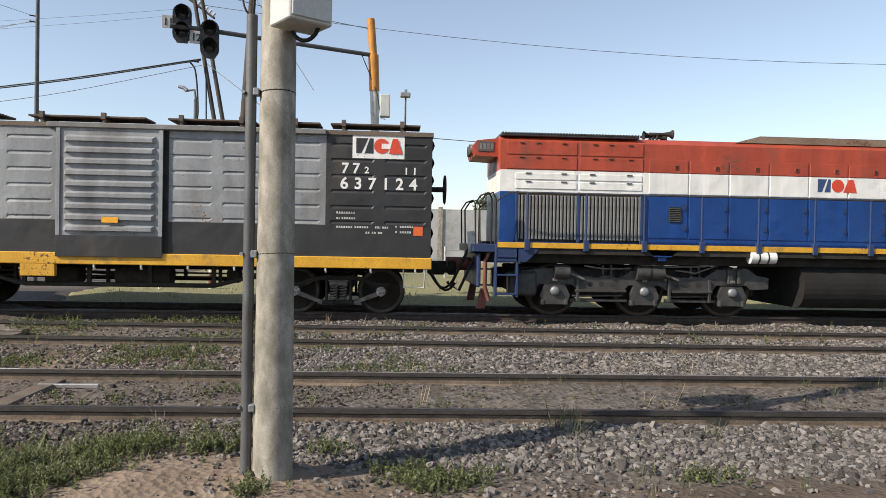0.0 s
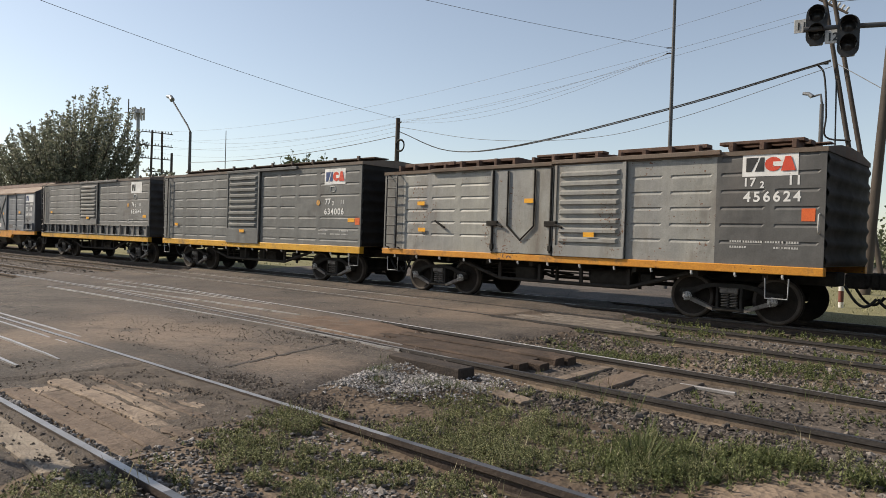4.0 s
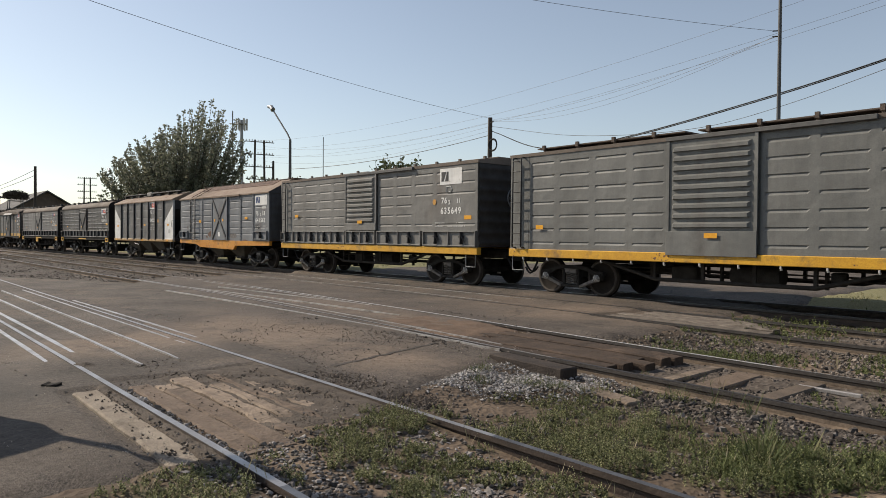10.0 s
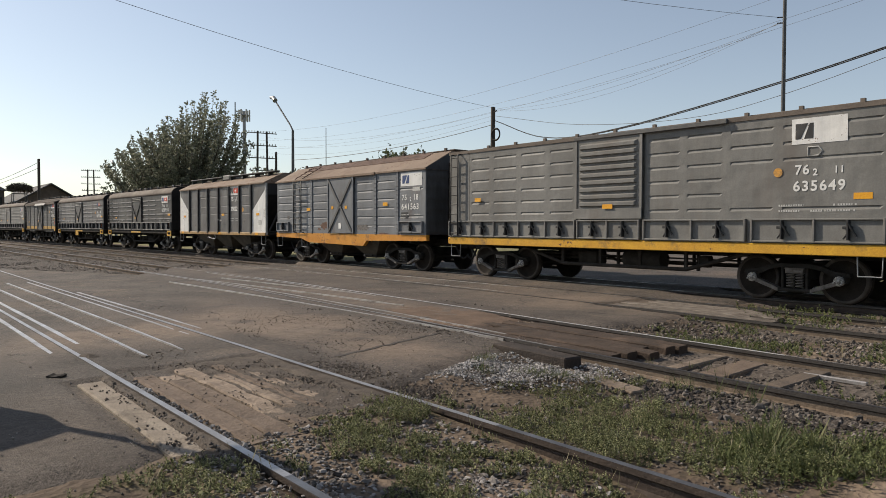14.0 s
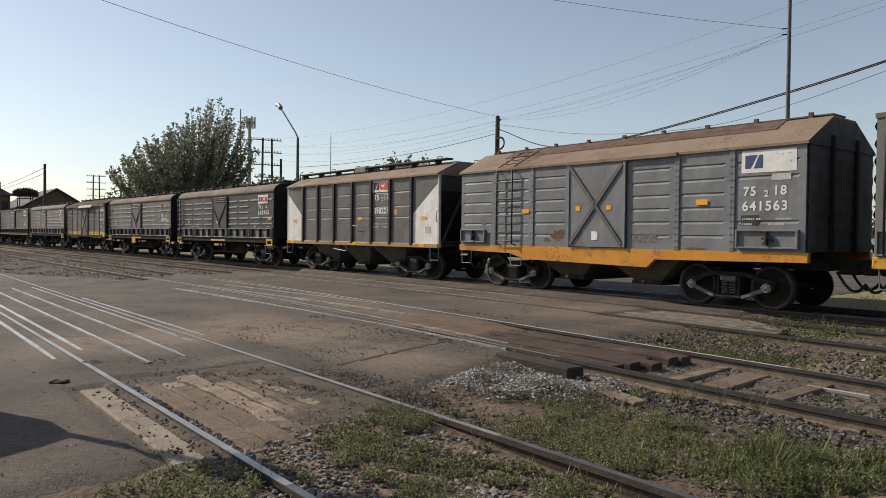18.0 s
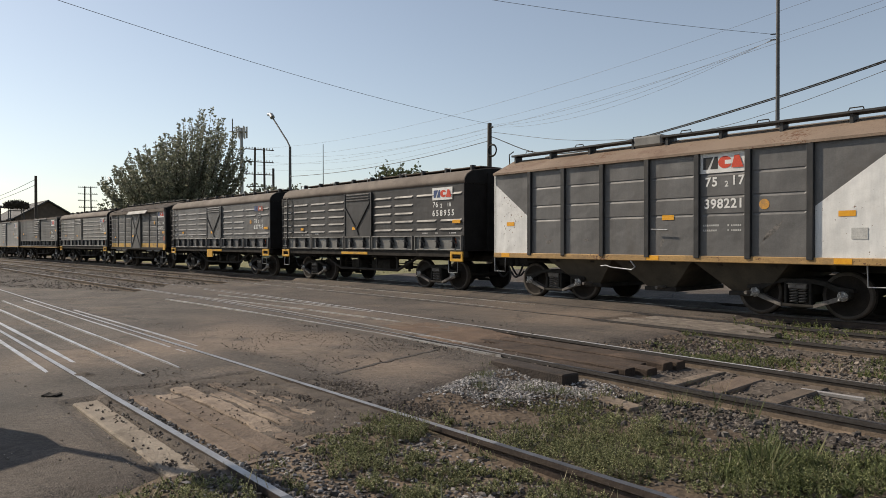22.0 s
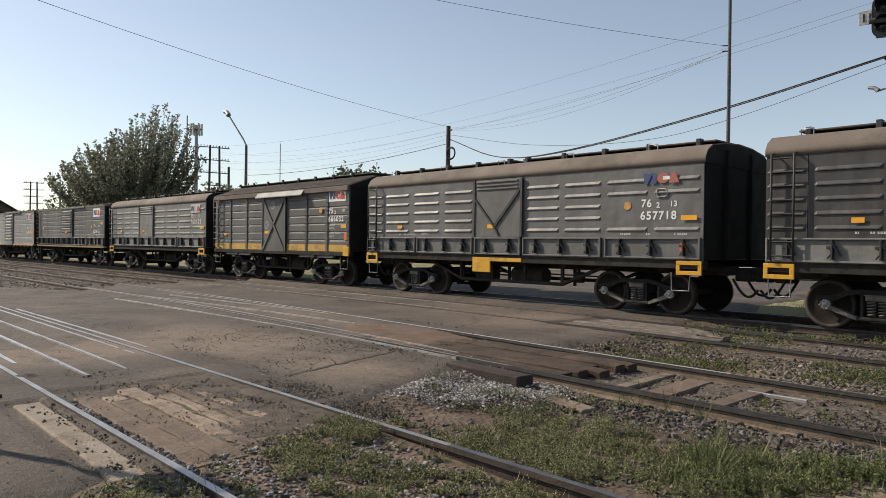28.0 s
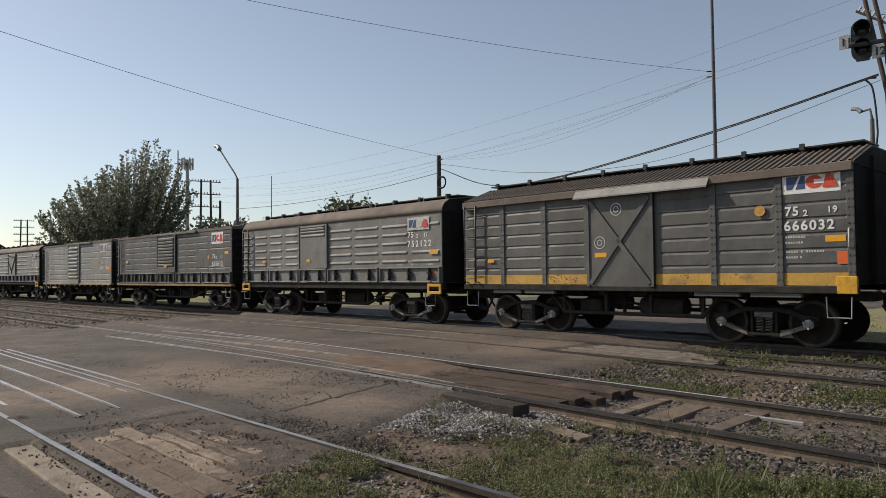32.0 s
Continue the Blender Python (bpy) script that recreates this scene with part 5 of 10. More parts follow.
def stones(name, x, y, z, size, mat, label, rng, flat=1.0):
    """Crushed stones: uneven blocks bedded in the ground; the finest are eight-sided grains."""
    n = len(x)
    s = size * rng.lognormal(0, 0.28, n)
    base, tri = (CHIP_V, CHIP_F) if size > 0.0125 else (OCT_V * 1.1, OCT_F)
    m = len(base)
    V = base[None] + rng.uniform(-0.26, 0.26, (n, m, 3))
    V = V * np.stack([s * rng.uniform(0.9, 1.45, n), s * rng.uniform(0.7, 1.05, n), s * rng.uniform(0.65, 1.1, n) * flat], -1)[:, None]
    for i, j, span in ((1, 2, 0.4), (0, 2, 0.4), (0, 1, 3.14)):
        a = rng.uniform(-span, span, n)
        c, q = np.cos(a)[:, None], np.sin(a)[:, None]
        V[..., i], V[..., j] = V[..., i] * c - V[..., j] * q, V[..., i] * q + V[..., j] * c
    V += np.stack([x, y, z + s * 0.35], -1)[:, None]
    F = (tri[None] + m * np.arange(n)[:, None, None]).reshape(-1, 3)
    tagged(big_mesh(name, V.reshape(-1, 3), F, mat), label, "gravel", kind="stuff")


def leaves(name, x, y, z, per, spread, rise, size, aspect, mat, label, cat, rng, lean=0.7):
    """Plants of many small diamond leaves or blades."""
    n = len(x)
    k = n * per
    px, py, pz = np.repeat(x, per), np.repeat(y, per), np.repeat(z, per)
    big = np.repeat(rng.uniform(0.6, 1.3, n), per)
    px, py = px + rng.normal(0, 1, k) * spread * big, py + rng.normal(0, 1, k) * spread * big
    pz = pz + rng.uniform(0, 1, k) * rise * big
    a, e = rng.uniform(0, 6.28, k), rng.uniform(0.1, 1.0, k) * lean + (1 - lean) * 1.3
    d = np.stack([np.cos(a) * np.cos(e), np.sin(a) * np.cos(e), np.sin(e)], -1)
    w = np.stack([-np.sin(a), np.cos(a), np.zeros(k)], -1)
    L = (size * rng.uniform(0.6, 1.4, k) * big)[:, None]
    P = np.stack([px, py, pz], -1)
    V = np.stack([P, P + d * L * 0.5 + w * L * aspect, P + d * L, P + d * L * 0.5 - w * L * aspect], 1)
    tagged(big_mesh(name, V.reshape(-1, 3), np.arange(k * 4).reshape(-1, 4), mat), label, cat, kind="stuff")


def sprigs(name, x, y, z, tall, per, leaf, mat, label, rng, stout=0.32):
    """Upright leafy sprigs: leaves all round a leaning stem, smaller towards its tip."""
    n = len(x)
    k = n * per
    h = np.repeat(tall * rng.uniform(0.65, 1.3, n), per)
    a0, tip = np.repeat(rng.uniform(0, 6.28, n), per), np.repeat(rng.uniform(0.0, 0.75, n), per)
    u = np.tile((np.arange(per) + 0.5) / per, n) ** 0.85 + rng.uniform(-0.03, 0.03, k)
    out = h * tip * u ** 1.5 * 0.8
    P = np.stack([np.repeat(x, per) + np.cos(a0) * out, np.repeat(y, per) + np.sin(a0) * out, np.repeat(z, per) + h * u * (1 - 0.25 * tip)], -1)
    a, e = rng.uniform(0, 6.28, k), rng.uniform(0.0, 0.9, k) + 0.35 * u
    d = np.stack([np.cos(a) * np.cos(e), np.sin(a) * np.cos(e), np.sin(e)], -1)
    w = np.stack([-np.sin(a), np.cos(a), np.zeros(k)], -1)
    L = (leaf * rng.uniform(0.7, 1.3, k) * (1.25 - 0.7 * u))[:, None]
    V = np.stack([P, P + d * L * 0.55 + w * L * stout, P + d * L, P + d * L * 0.55 - w * L * stout], 1)
    tagged(big_mesh(name, V.reshape(-1, 3), np.arange(k * 4).reshape(-1, 4), mat), label, "weeds", kind="stuff")


def off_rails(x, y):
    d = np.ones_like(x)
    for k in (1, 2, 3, 4):
        for off in (0.0, GAUGE):
            d = np.where(np.abs(y - rail_y(k, x) - off) < 0.07, 0, d)
    return d


def make_loose():
    rng = np.random.default_rng(5)
    clear = lambda x, y: off_rails(x, y) * (in_road(x, y) < -0.05)
    between = lambda x, y, a, b: (y > rail_y(a, x) + GAUGE + 0.08) & (y < rail_y(b, x) - 0.08)
    # clean ballast on the open side of the yard
    x, y = scatter(50000, -3.8, 8.5, 7.5, 10.6, lambda x, y: clear(x, y) * between(x, y, 2, 3) * np.clip((x + 2.6 + 0.7 * wave(x, y, 1.5)) / 1.5, 0.06, 1), rng)
    stones("ballast", x, y, height(x, y) - 0.008, 0.022, "stone", "grey crushed stone ballast between the tracks", rng)
    x, y = scatter(21000, -7.0, 9.5, 10.3, 13.7, lambda x, y: clear(x, y) * np.clip((x + 5) / 3, 0.2, 1), rng)
    stones("ballast", x, y, height(x, y) - 0.008, 0.023, "stone", "grey crushed stone ballast round the far tracks", rng)
    x, y = scatter(36000, -4.2, 5.0, 4.4, 6.3, lambda x, y: clear(x, y) * np.clip((x + 1.5 + 0.5 * wave(x, y, 2)) / 1.0, 0.04, 1) * np.clip((y - 4.95 + 0.12 * wave(x, y, 3, 2) + np.clip(x - 1, 0, 2) * 0.14) / 0.3, 0.03, 1), rng)
    stones("ballast", x, y, height(x, y) - 0.006, 0.022, "stone", "brownish grey ballast stones spilling towards the path", rng)
    x, y = scatter(24000, -5.2, 9.5, 6.2, 8.0, lambda x, y: clear(x, y) * (y > rail_y(2, x)) * np.clip((2.5 - x) / 4, 0.3, 1) * np.clip(0.35 + 0.7 * wave(x, y, 1.3, 3) + 0.5 * wave(x, y, 4.3, 2), 0.05, 1), rng)
    stones("ballast", x, y, height(x, y) - 0.008, 0.017, "stone_dark", "dark oily stones between the rails", rng)
    x, y = scatter(34000, -7.4, -4.4, 4.0, 6.4, lambda x, y: (in_road(x, y) < 0.16) * off_rails(x, y) * 1.3 * np.exp(-(((x + 5.75) * 0.8 + (y - 5.25) * -0.6) ** 2 / 0.22 + ((x + 5.75) * 0.6 + (y - 5.25) * 0.8) ** 2 / 0.7)) * np.clip(0.8 + wave(x, y, 5, 1), 0.1, 1), rng)
    stones("pale_gravel", x, y, np.maximum(height(x, y), -0.1), 0.0122, "stone_pale", "pale broken gravel heaped at the road edge", rng, 0.8)
    x, y = scatter(13000, -5.8, 2.5, 2.0, 6.2, lambda x, y: clear(x, y) * np.clip(0.15 + 0.8 * wave(x, y, 2.0, 11) + 0.4 * wave(x, y, 6, 4), 0.02, 1) * np.clip(1.1 - sandy(x, y), 0.25, 1) * np.where(y < 3.5, 0.5, 1), rng)
    stones("stones", x, y, height(x, y), 0.0145, "stone", "small stones scattered over bare earth", rng, 0.8)
    bare = lambda x, y: np.exp(-((x + 4.15) / 0.7) ** 2 - ((y - 2.15) / 0.18) ** 2) + 0.8 * np.exp(-((x + 3.3) / 0.45) ** 2 - ((y - 2.75) / 0.25) ** 2) + 0.5 * np.exp(-((x + 4.35) / 0.3) ** 2 - ((y - 3.2) / 0.15) ** 2) + 0.35 * np.exp(-((x + 4.2) / 0.5) ** 2 - ((y - 1.5) / 0.2) ** 2)
    x, y = scatter(12000, -5.4, -2.4, 1.3, 3.4, lambda x, y: clear(x, y) * np.clip(bare(x, y) * (0.8 + 0.8 * wave(x, y, 5, 23)), 0.16, 1), rng)
    stones("pale_gravel", x, y, height(x, y), 0.0135, "stone_chip", "flat pale stone chips among the weeds", rng, 0.55)
    x, y = scatter(3600, -7.3, -3.2, 1.7, 2.2, lambda x, y: (np.abs(y - rail_y(1, x)) > 0.04) * np.exp(-((y - rail_y(1, x) - 0.075) / 0.035) ** 2), rng)
    stones("pale_gravel", x, y, np.full_like(x, -0.03), 0.013, "stone_chip", "small pale chips along the near rail", rng)
    x, y = scatter(700, -7.4, -4.4, 1.4, 1.85, lambda x, y: (np.abs(y - rail_y(1, x)) > 0.05) * np.exp(-((y - rail_y(1, x) + 0.1) / 0.06) ** 2) * 0.8, rng)
    stones("stones", x, y, np.full_like(x, -0.018), 0.009, "stone_brown", "brown stones between the slab and the rail", rng)
    x, y = scatter(16000, -60, -21, 2.0, 13.5, lambda x, y: off_rails(x, y) * (in_road(x, y) < -0.2) * 0.8, rng)
    stones("ballast", x, y, height(x, y), 0.024, "stone_far", "brownish ballast along the tracks beyond the road", rng)
    x, y = scatter(15000, -14, -4.8, 1.2, 8.6, lambda x, y: (in_road(x, y) > 0.05) * off_rails(x, y) * (np.exp(-((y - 3.6) / 0.5) ** 2) + np.exp(-((y - 6.2) / 0.5) ** 2) + np.exp(-((y - 1.6) / 0.4) ** 2) + 0.12) * np.clip(0.5 + wave(x, y, 1.5, 8), 0.05, 1), rng)
    stones("grit", x, y, np.full_like(x, -0.025), 0.007, "grit", "fine grit swept along the rails", rng)
    x, y = scatter(6000, -16, -4.6, 0.3, 13.5, lambda x, y: (in_road(x, y) > 0.1) * np.clip(0.2 + 0.7 * wave(x, y, 0.9, 4), 0.02, 1), rng)
    stones("grit", x, y, np.full_like(x, -0.024), 0.007, "grit", "loose grit on the asphalt", rng)
    x, y = scatter(3500, -11.5, -7.0, 3.9, 6.2, lambda x, y: np.clip(0.35 + 0.9 * wave(x, y, 1.6, 19), 0.05, 1) * np.exp(-((x + 9.0) / 1.6) ** 2), rng)
    stones("crossing_gravel", x, y, np.full_like(x, -0.024), 0.0075, "crumb", "small stones strewn over the dusty asphalt", rng)
    x, y = scatter(20000, -9.8, -5.1, 3.5, 4.3, lambda x, y: off_rails(x, y) * np.exp(-((y - 3.72) / 0.22) ** 2) * np.clip(0.5 + 0.9 * wave(x, y, 3.1, 41), 0.1, 1), rng)
    stones("crossing_gravel", x, y, np.full_like(x, -0.032), 0.01, "crumb_dark", "dark gravelly dirt lying along the rail", rng)
    x, y = scatter(9000, -9.6, -5.2, 1.95, 3.42, lambda x, y: off_rails(x, y) * np.clip(0.3 + 0.9 * wave(x, y, 2.7, 43), 0.05, 1) * np.clip(np.exp(-((x + 8.3) / 0.5) ** 2) + 0.75 * np.exp(-((y - 3.28) / 0.12) ** 2), 0, 1), rng)
    stones("crossing_gravel", x, y, np.full_like(x, -0.03), 0.0085, "crumb_dark", "dark dirt and gravel where the paving rails end", rng)
    x, y = scatter(6000, -12, -6.0, 5.9, 9.3, lambda x, y: off_rails(x, y) * (np.exp(-((y - 6.2) / 0.18) ** 2) + np.exp(-((y - 8.55) / 0.2) ** 2)) * np.clip(0.3 + 0.9 * wave(x, y, 2.1, 47), 0, 1), rng)
    stones("crossing_gravel", x, y, np.full_like(x, -0.026), 0.014, "crumb_dark", "broken dirt and gravel beside the crossing rails", rng)
    x, y = scatter(1500, -7.6, -4.9, 1.95, 3.35, lambda x, y: np.clip(0.02 + 0.7 * wave(x, y, 3.4, 51) + 0.3 * (y - 2.3), 0.02, 1), rng)
    stones("crumbs", x, y, np.full_like(x, -0.018), 0.007, "crumb_dark", "dark earth crumbs on the crossing planks", rng)
    x, y = scatter(200, -7.3, -5.0, 1.48, 1.64, lambda x, y: np.clip(0.1 + wave(x, y, 4.4, 3), 0.03, 1), rng)
    stones("crumbs", x, y, np.full_like(x, -0.02), 0.008, "crumb_dark", "dark crumbs on the concrete slab", rng)
    x, y = scatter(12000, -5.0, -0.6, 5.35, 6.3, lambda x, y: clear(x, y) * np.clip((y - 5.45 + 0.12 * wave(x, y, 3, 6)) / 0.3, 0, 1) * np.clip((x + 4.9) / 0.5, 0, 0.3), rng)
    stones("ballast", x, y, height(x, y) - 0.004, 0.02, "stone_dark", "dark ballast stones along the shoulder of the rail", rng, 0.8)
    x, y = scatter(11000, -7.0, -1.2, 8.0, 10.4, lambda x, y: clear(x, y) * between(x, y, 2, 3) * np.clip(0.45 + 0.8 * wave(x, y, 1.7, 33), 0.05, 1), rng)
    stones("ballast", x, y, height(x, y), 0.019, "stone_brown", "thin ballast strewn between the tracks by the crossing", rng)
    x, y = scatter(19000, -5.8, 0.5, 0.3, 6.2, lambda x, y: clear(x, y) * np.clip(0.35 + 0.8 * wave(x, y, 2.6, 31), 0.05, 1) * np.clip(1.1 - sandy(x, y), 0.3, 1), rng)
    stones("stones", x, y, height(x, y), 0.0115, "stone_brown", "fine gravel strewn over the earth", rng)
    # plants
    for n, x0, x1, y0, y1, what in ((11000, -5.7, -0.9, 3.62, 6.1, "mats of small upright green weeds on stony earth"), (8000, -5.4, -1.5, 1.95, 3.4, "low green weeds between the rails of the near track"), (4500, -5.6, -1.5, 0.1, 1.68, "green weeds along the edge of the asphalt")):
        x, y = scatter(n, x0, x1, y0, y1, lambda x, y: off_rails(x, y) * (in_road(x, y) < (0.02 if y1 < 2 else -0.05)) * weedy(x, y), rng)
        tall = 0.03 + 0.09 * weedy(x, y) * np.clip(0.5 + 1.1 * wave(x, y, 2.7, 5) + 0.5 * wave(x, y, 8.0, 2), 0.15, 1.4)
        sprigs("weeds", x, y, np.where(in_road(x, y) > -0.1, -0.06, height(x, y) - 0.005), tall, 22, 0.017, "weed", what, rng)
    x, y = scatter(3800, -3.7, -1.5, 3.9, 5.7, lambda x, y: clear(x, y) * (sandy(x, y) < 0.4) * np.clip(np.exp(-((x + 2.5) / 0.7) ** 2 - ((y - 4.8) / 0.55) ** 2) * (0.25 + 0.8 * wave(x, y, 4, 2) + 1.1 * wave(x, y, 9, 6)), 0, 1), rng)
    sprigs("weeds", x, y, height(x, y), np.full(len(x), 0.115), 26, 0.024, "weed_lush", "taller bright green leafy weeds", rng, 0.26)
    x, y = scatter(600, -5.2, -0.7, 0.6, 6.1, lambda x, y: clear(x, y) * weedy(x, y), rng)
    leaves("dry_stems", x, y, height(x, y), 4, 0.03, 0.04, 0.09, 0.025, "weed_dry", "thin dry stems among the weeds", "weeds", rng, 0.3)
    x, y = scatter(5200, -7.0, 2.5, 8.0, 10.5, lambda x, y: clear(x, y) * between(x, y, 2, 3) * np.clip(0.25 + 1.6 * wave(x, y, 1.4, 13) + 0.8 * wave(x, y, 4, 3), 0, 1) * np.clip((1.5 - x) / 3, 0, 1), rng)
    sprigs("weeds", x, y, height(x, y), np.full(len(x), 0.075), 18, 0.028, "weed_lush", "patches of weeds in the gravel between tracks", rng)
    x, y = scatter(5200, -7.4, 9, 10.4, 13.6, lambda x, y: clear(x, y) * np.clip(0.2 + 1.5 * wave(x, y, 1.2, 17), 0, 1) * np.clip((1.5 - x) / 5, 0.06, 1), rng)
    sprigs("weeds", x, y, height(x, y), np.full(len(x), 0.12), 18, 0.042, "weed_lush", "weeds growing along the far tracks", rng)
    x, y = scatter(900, -3.4, 4.5, 6.4, 7.7, lambda x, y: clear(x, y) * np.clip(0.05 + 1.6 * wave(x, y, 1.9, 61), 0, 1) * np.clip((2.5 - x) / 4, 0.1, 1), rng)
    sprigs("weeds", x, y, height(x, y), np.full(len(x), 0.06), 18, 0.026, "weed_lush", "flat green weeds between the rails", rng)
    for cx, cy, r, k in ((0.1, 4.9, 0.12, 40), (0.3, 4.65, 0.16, 60), (0.55, 4.85, 0.14, 44), (-1.35, 5.25, 0.1, 34), (-1.1, 5.35, 0.08, 26), (-1.75, 5.35, 0.12, 40), (-1.95, 5.2, 0.16, 60), (-2.15, 4.6, 0.2, 80), (-2.4, 4.4, 0.16, 60), (-2.7, 4.5, 0.14, 50), (-1.95, 4.85, 0.1, 36), (-0.85, 4.42, 0.08, 26), (2.2, 4.75, 0.14, 30), (-0.45, 5.35, 0.1, 26)):
        x, y = rng.normal(cx, r, k), rng.normal(cy, r * 0.7, k)
        sprigs("weeds", x, y, height(x, y), np.full(k, 0.1), 24, 0.03, "weed_lush", "clump of leafy green weeds by the ballast", rng, 0.24)
    for cx, cy, n, reach in ((-2.05, 4.5, 2, 0.17), (-2.2, 4.7, 2, 0.18), (-2.32, 4.85, 3, 0.16), (-2.8, 5.2, 4, 0.13), (-2.75, 5.05, 3, 0.12), (-2.5, 4.55, 6, 0.2), (-2.65, 4.75, 6, 0.22), (-2.45, 4.9, 5, 0.2)):
        x, y = rng.normal(cx, 0.05, n), rng.normal(cy, 0.05, n)
        leaves("grass_tufts", x, y, height(x, y), 8, 0.03, 0.0, reach, 0.022, "grass", "broad-bladed grey-green grass on the sandy bank", "grass", rng, 0.55)
    for cx, cy, n in ((-6.2, 5.2, 6), (-6.12, 5.3, 6), (-6.65, 5.8, 5), (-5.2, 5.35, 9), (-5.0, 5.45, 7), (-5.4, 5.25, 8), (-5.75, 4.95, 8)):
        x, y = rng.normal(cx, 0.07, n), rng.normal(cy, 0.05, n)
        leaves("grass_tufts", x, y, np.maximum(height(x, y), -0.09), 14, 0.03, 0.0, 0.09, 0.022, "grass_green", "tuft of fine green grass in the gravel", "grass", rng, 0.6)
    for cx, cy in ((1.45, 5.8), (1.55, 5.75), (-1.4, 7.1), (-2.9, 5.3), (2.6, 5.6), (-4.1, 6.02), (-3.7, 5.95), (-3.3, 5.9)):
        x, y = rng.normal(cx, 0.05, 4), rng.normal(cy, 0.05, 4)
        leaves("grass_tufts", x, y, height(x, y), 7, 0.03, 0.0, 0.22, 0.014, "grass", "tuft of long pale grass beside the rail", "grass", rng, 0.5)
    x, y = scatter(420, -5.0, 6.0, 3.6, 8.0, lambda x, y: clear(x, y) * np.clip(0.3 + 1.2 * wave(x, y, 1.9, 21), 0, 1), rng)
    leaves("grass_tufts", x, y, height(x, y), 9, 0.03, 0.0, 0.12, 0.02, "grass", "tufts of long green grass", "grass", rng, 0.45)
    x, y = scatter(160, -5.2, 7.0, 6.3, 13.4, lambda x, y: clear(x, y) * 0.6, rng)
    leaves("dry_grass", x, y, height(x, y), 7, 0.02, 0.0, 0.17, 0.012, "dry", "dry straw-coloured grass stems", "grass", rng, 0.35)
    x, y = scatter(9000, -40, 40, 17, 60, lambda x, y: (in_road(x, y) < -0.3) * np.exp(-(y - 17) / 9), rng)
    leaves("far_grass", x, y, height(x, y), 10, 0.12, 0.0, 0.1, 0.07, "grass_far", "mown grass on the far side of the tracks", "grass", rng, 0.5)


make_loose()

# ---- the train ----
RUN = [(0, 0.0), (2, 4.1), (4, 8.23), (6.5, 13.86), (9, 19.65), (11, 24.42), (13, 29.42), (16, 37.35), (18, 43.05), (20, 49.04), (22, 55.2), (24, 61.67), (25.5, 66.68), (28, 75.38), (30, 82.56), (32, 89.98)]


def run(t):
    """How far the train has gone at t seconds."""
    ts, ss = [r[0] for r in RUN], [r[1] for r in RUN]
    n = len(ts)
    sl = [(ss[min(i + 1, n - 1)] - ss[max(i - 1, 0)]) / (ts[min(i + 1, n - 1)] - ts[max(i - 1, 0)]) for i in range(n)]
    i = min(max(sum(1 for q in ts if q <= t) - 1, 0), n - 2)
    h = ts[i + 1] - ts[i]
    u = (t - ts[i]) / h
    return (ss[i] * (2 * u ** 3 - 3 * u * u + 1) + sl[i] * h * (u ** 3 - 2 * u * u + u)
            + ss[i + 1] * (3 * u * u - 2 * u ** 3) + sl[i + 1] * h * (u ** 3 - u * u))


HALF = 1.49
MOVING, WHEELS = [], []


def logo(parent, x, z, w, h, y, style="full"):
    """The operator's mark as plain shapes: a pale panel, a dark blue slanted block, a red disc and a red wedge."""
    def flat(pts, d):
        g = Geo()
        return g.add([(x + a * w, y - d, z + b * h) for a, b in pts], [tuple(range(len(pts)))])
    if style != "bare":
        part("logo_panel", flat([(-0.5, -0.5), (0.5, -0.5), (0.5, 0.5), (-0.5, 0.5)], 0.004), "white_old" if style == "half" else "white", parent, "painted logo panel")
    blue, red = {"faded": ("black", "white_old"), "worn": ("blue_logo", "white_old"), "black": ("black", "red_logo"), "bare": ("blue_logo", "red_faded")}.get(style, ("blue_logo", "red_logo"))
    part("logo_block", flat([(-0.43, -0.3), (-0.33, -0.3), (-0.2, 0.3), (-0.43, 0.3)], 0.008), blue, parent)
    part("logo_bar", flat([(-0.27, -0.3), (-0.1, -0.3), (-0.1, 0.3), (-0.17, 0.3)], 0.008), blue, parent)
    disc = [(0.06 + 0.15 * math.cos(a), 0.3 * math.sin(a)) for a in [2 * math.pi * i / 16 for i in range(16)]]
    tone = red if style != "half" else "white_old"
    if style in ("worn", "faded"):
        return
    part("logo_disc", flat(disc, 0.011), tone, parent)
    if tone == red:
        part("logo_notch", flat([(0.06, -0.1), (0.23, -0.1), (0.23, 0.1), (0.06, 0.1)], 0.014), "white", parent)
    part("logo_wedge", flat([(0.2, -0.3), (0.46, -0.3), (0.37, 0.3), (0.27, 0.3)], 0.017), red, parent)


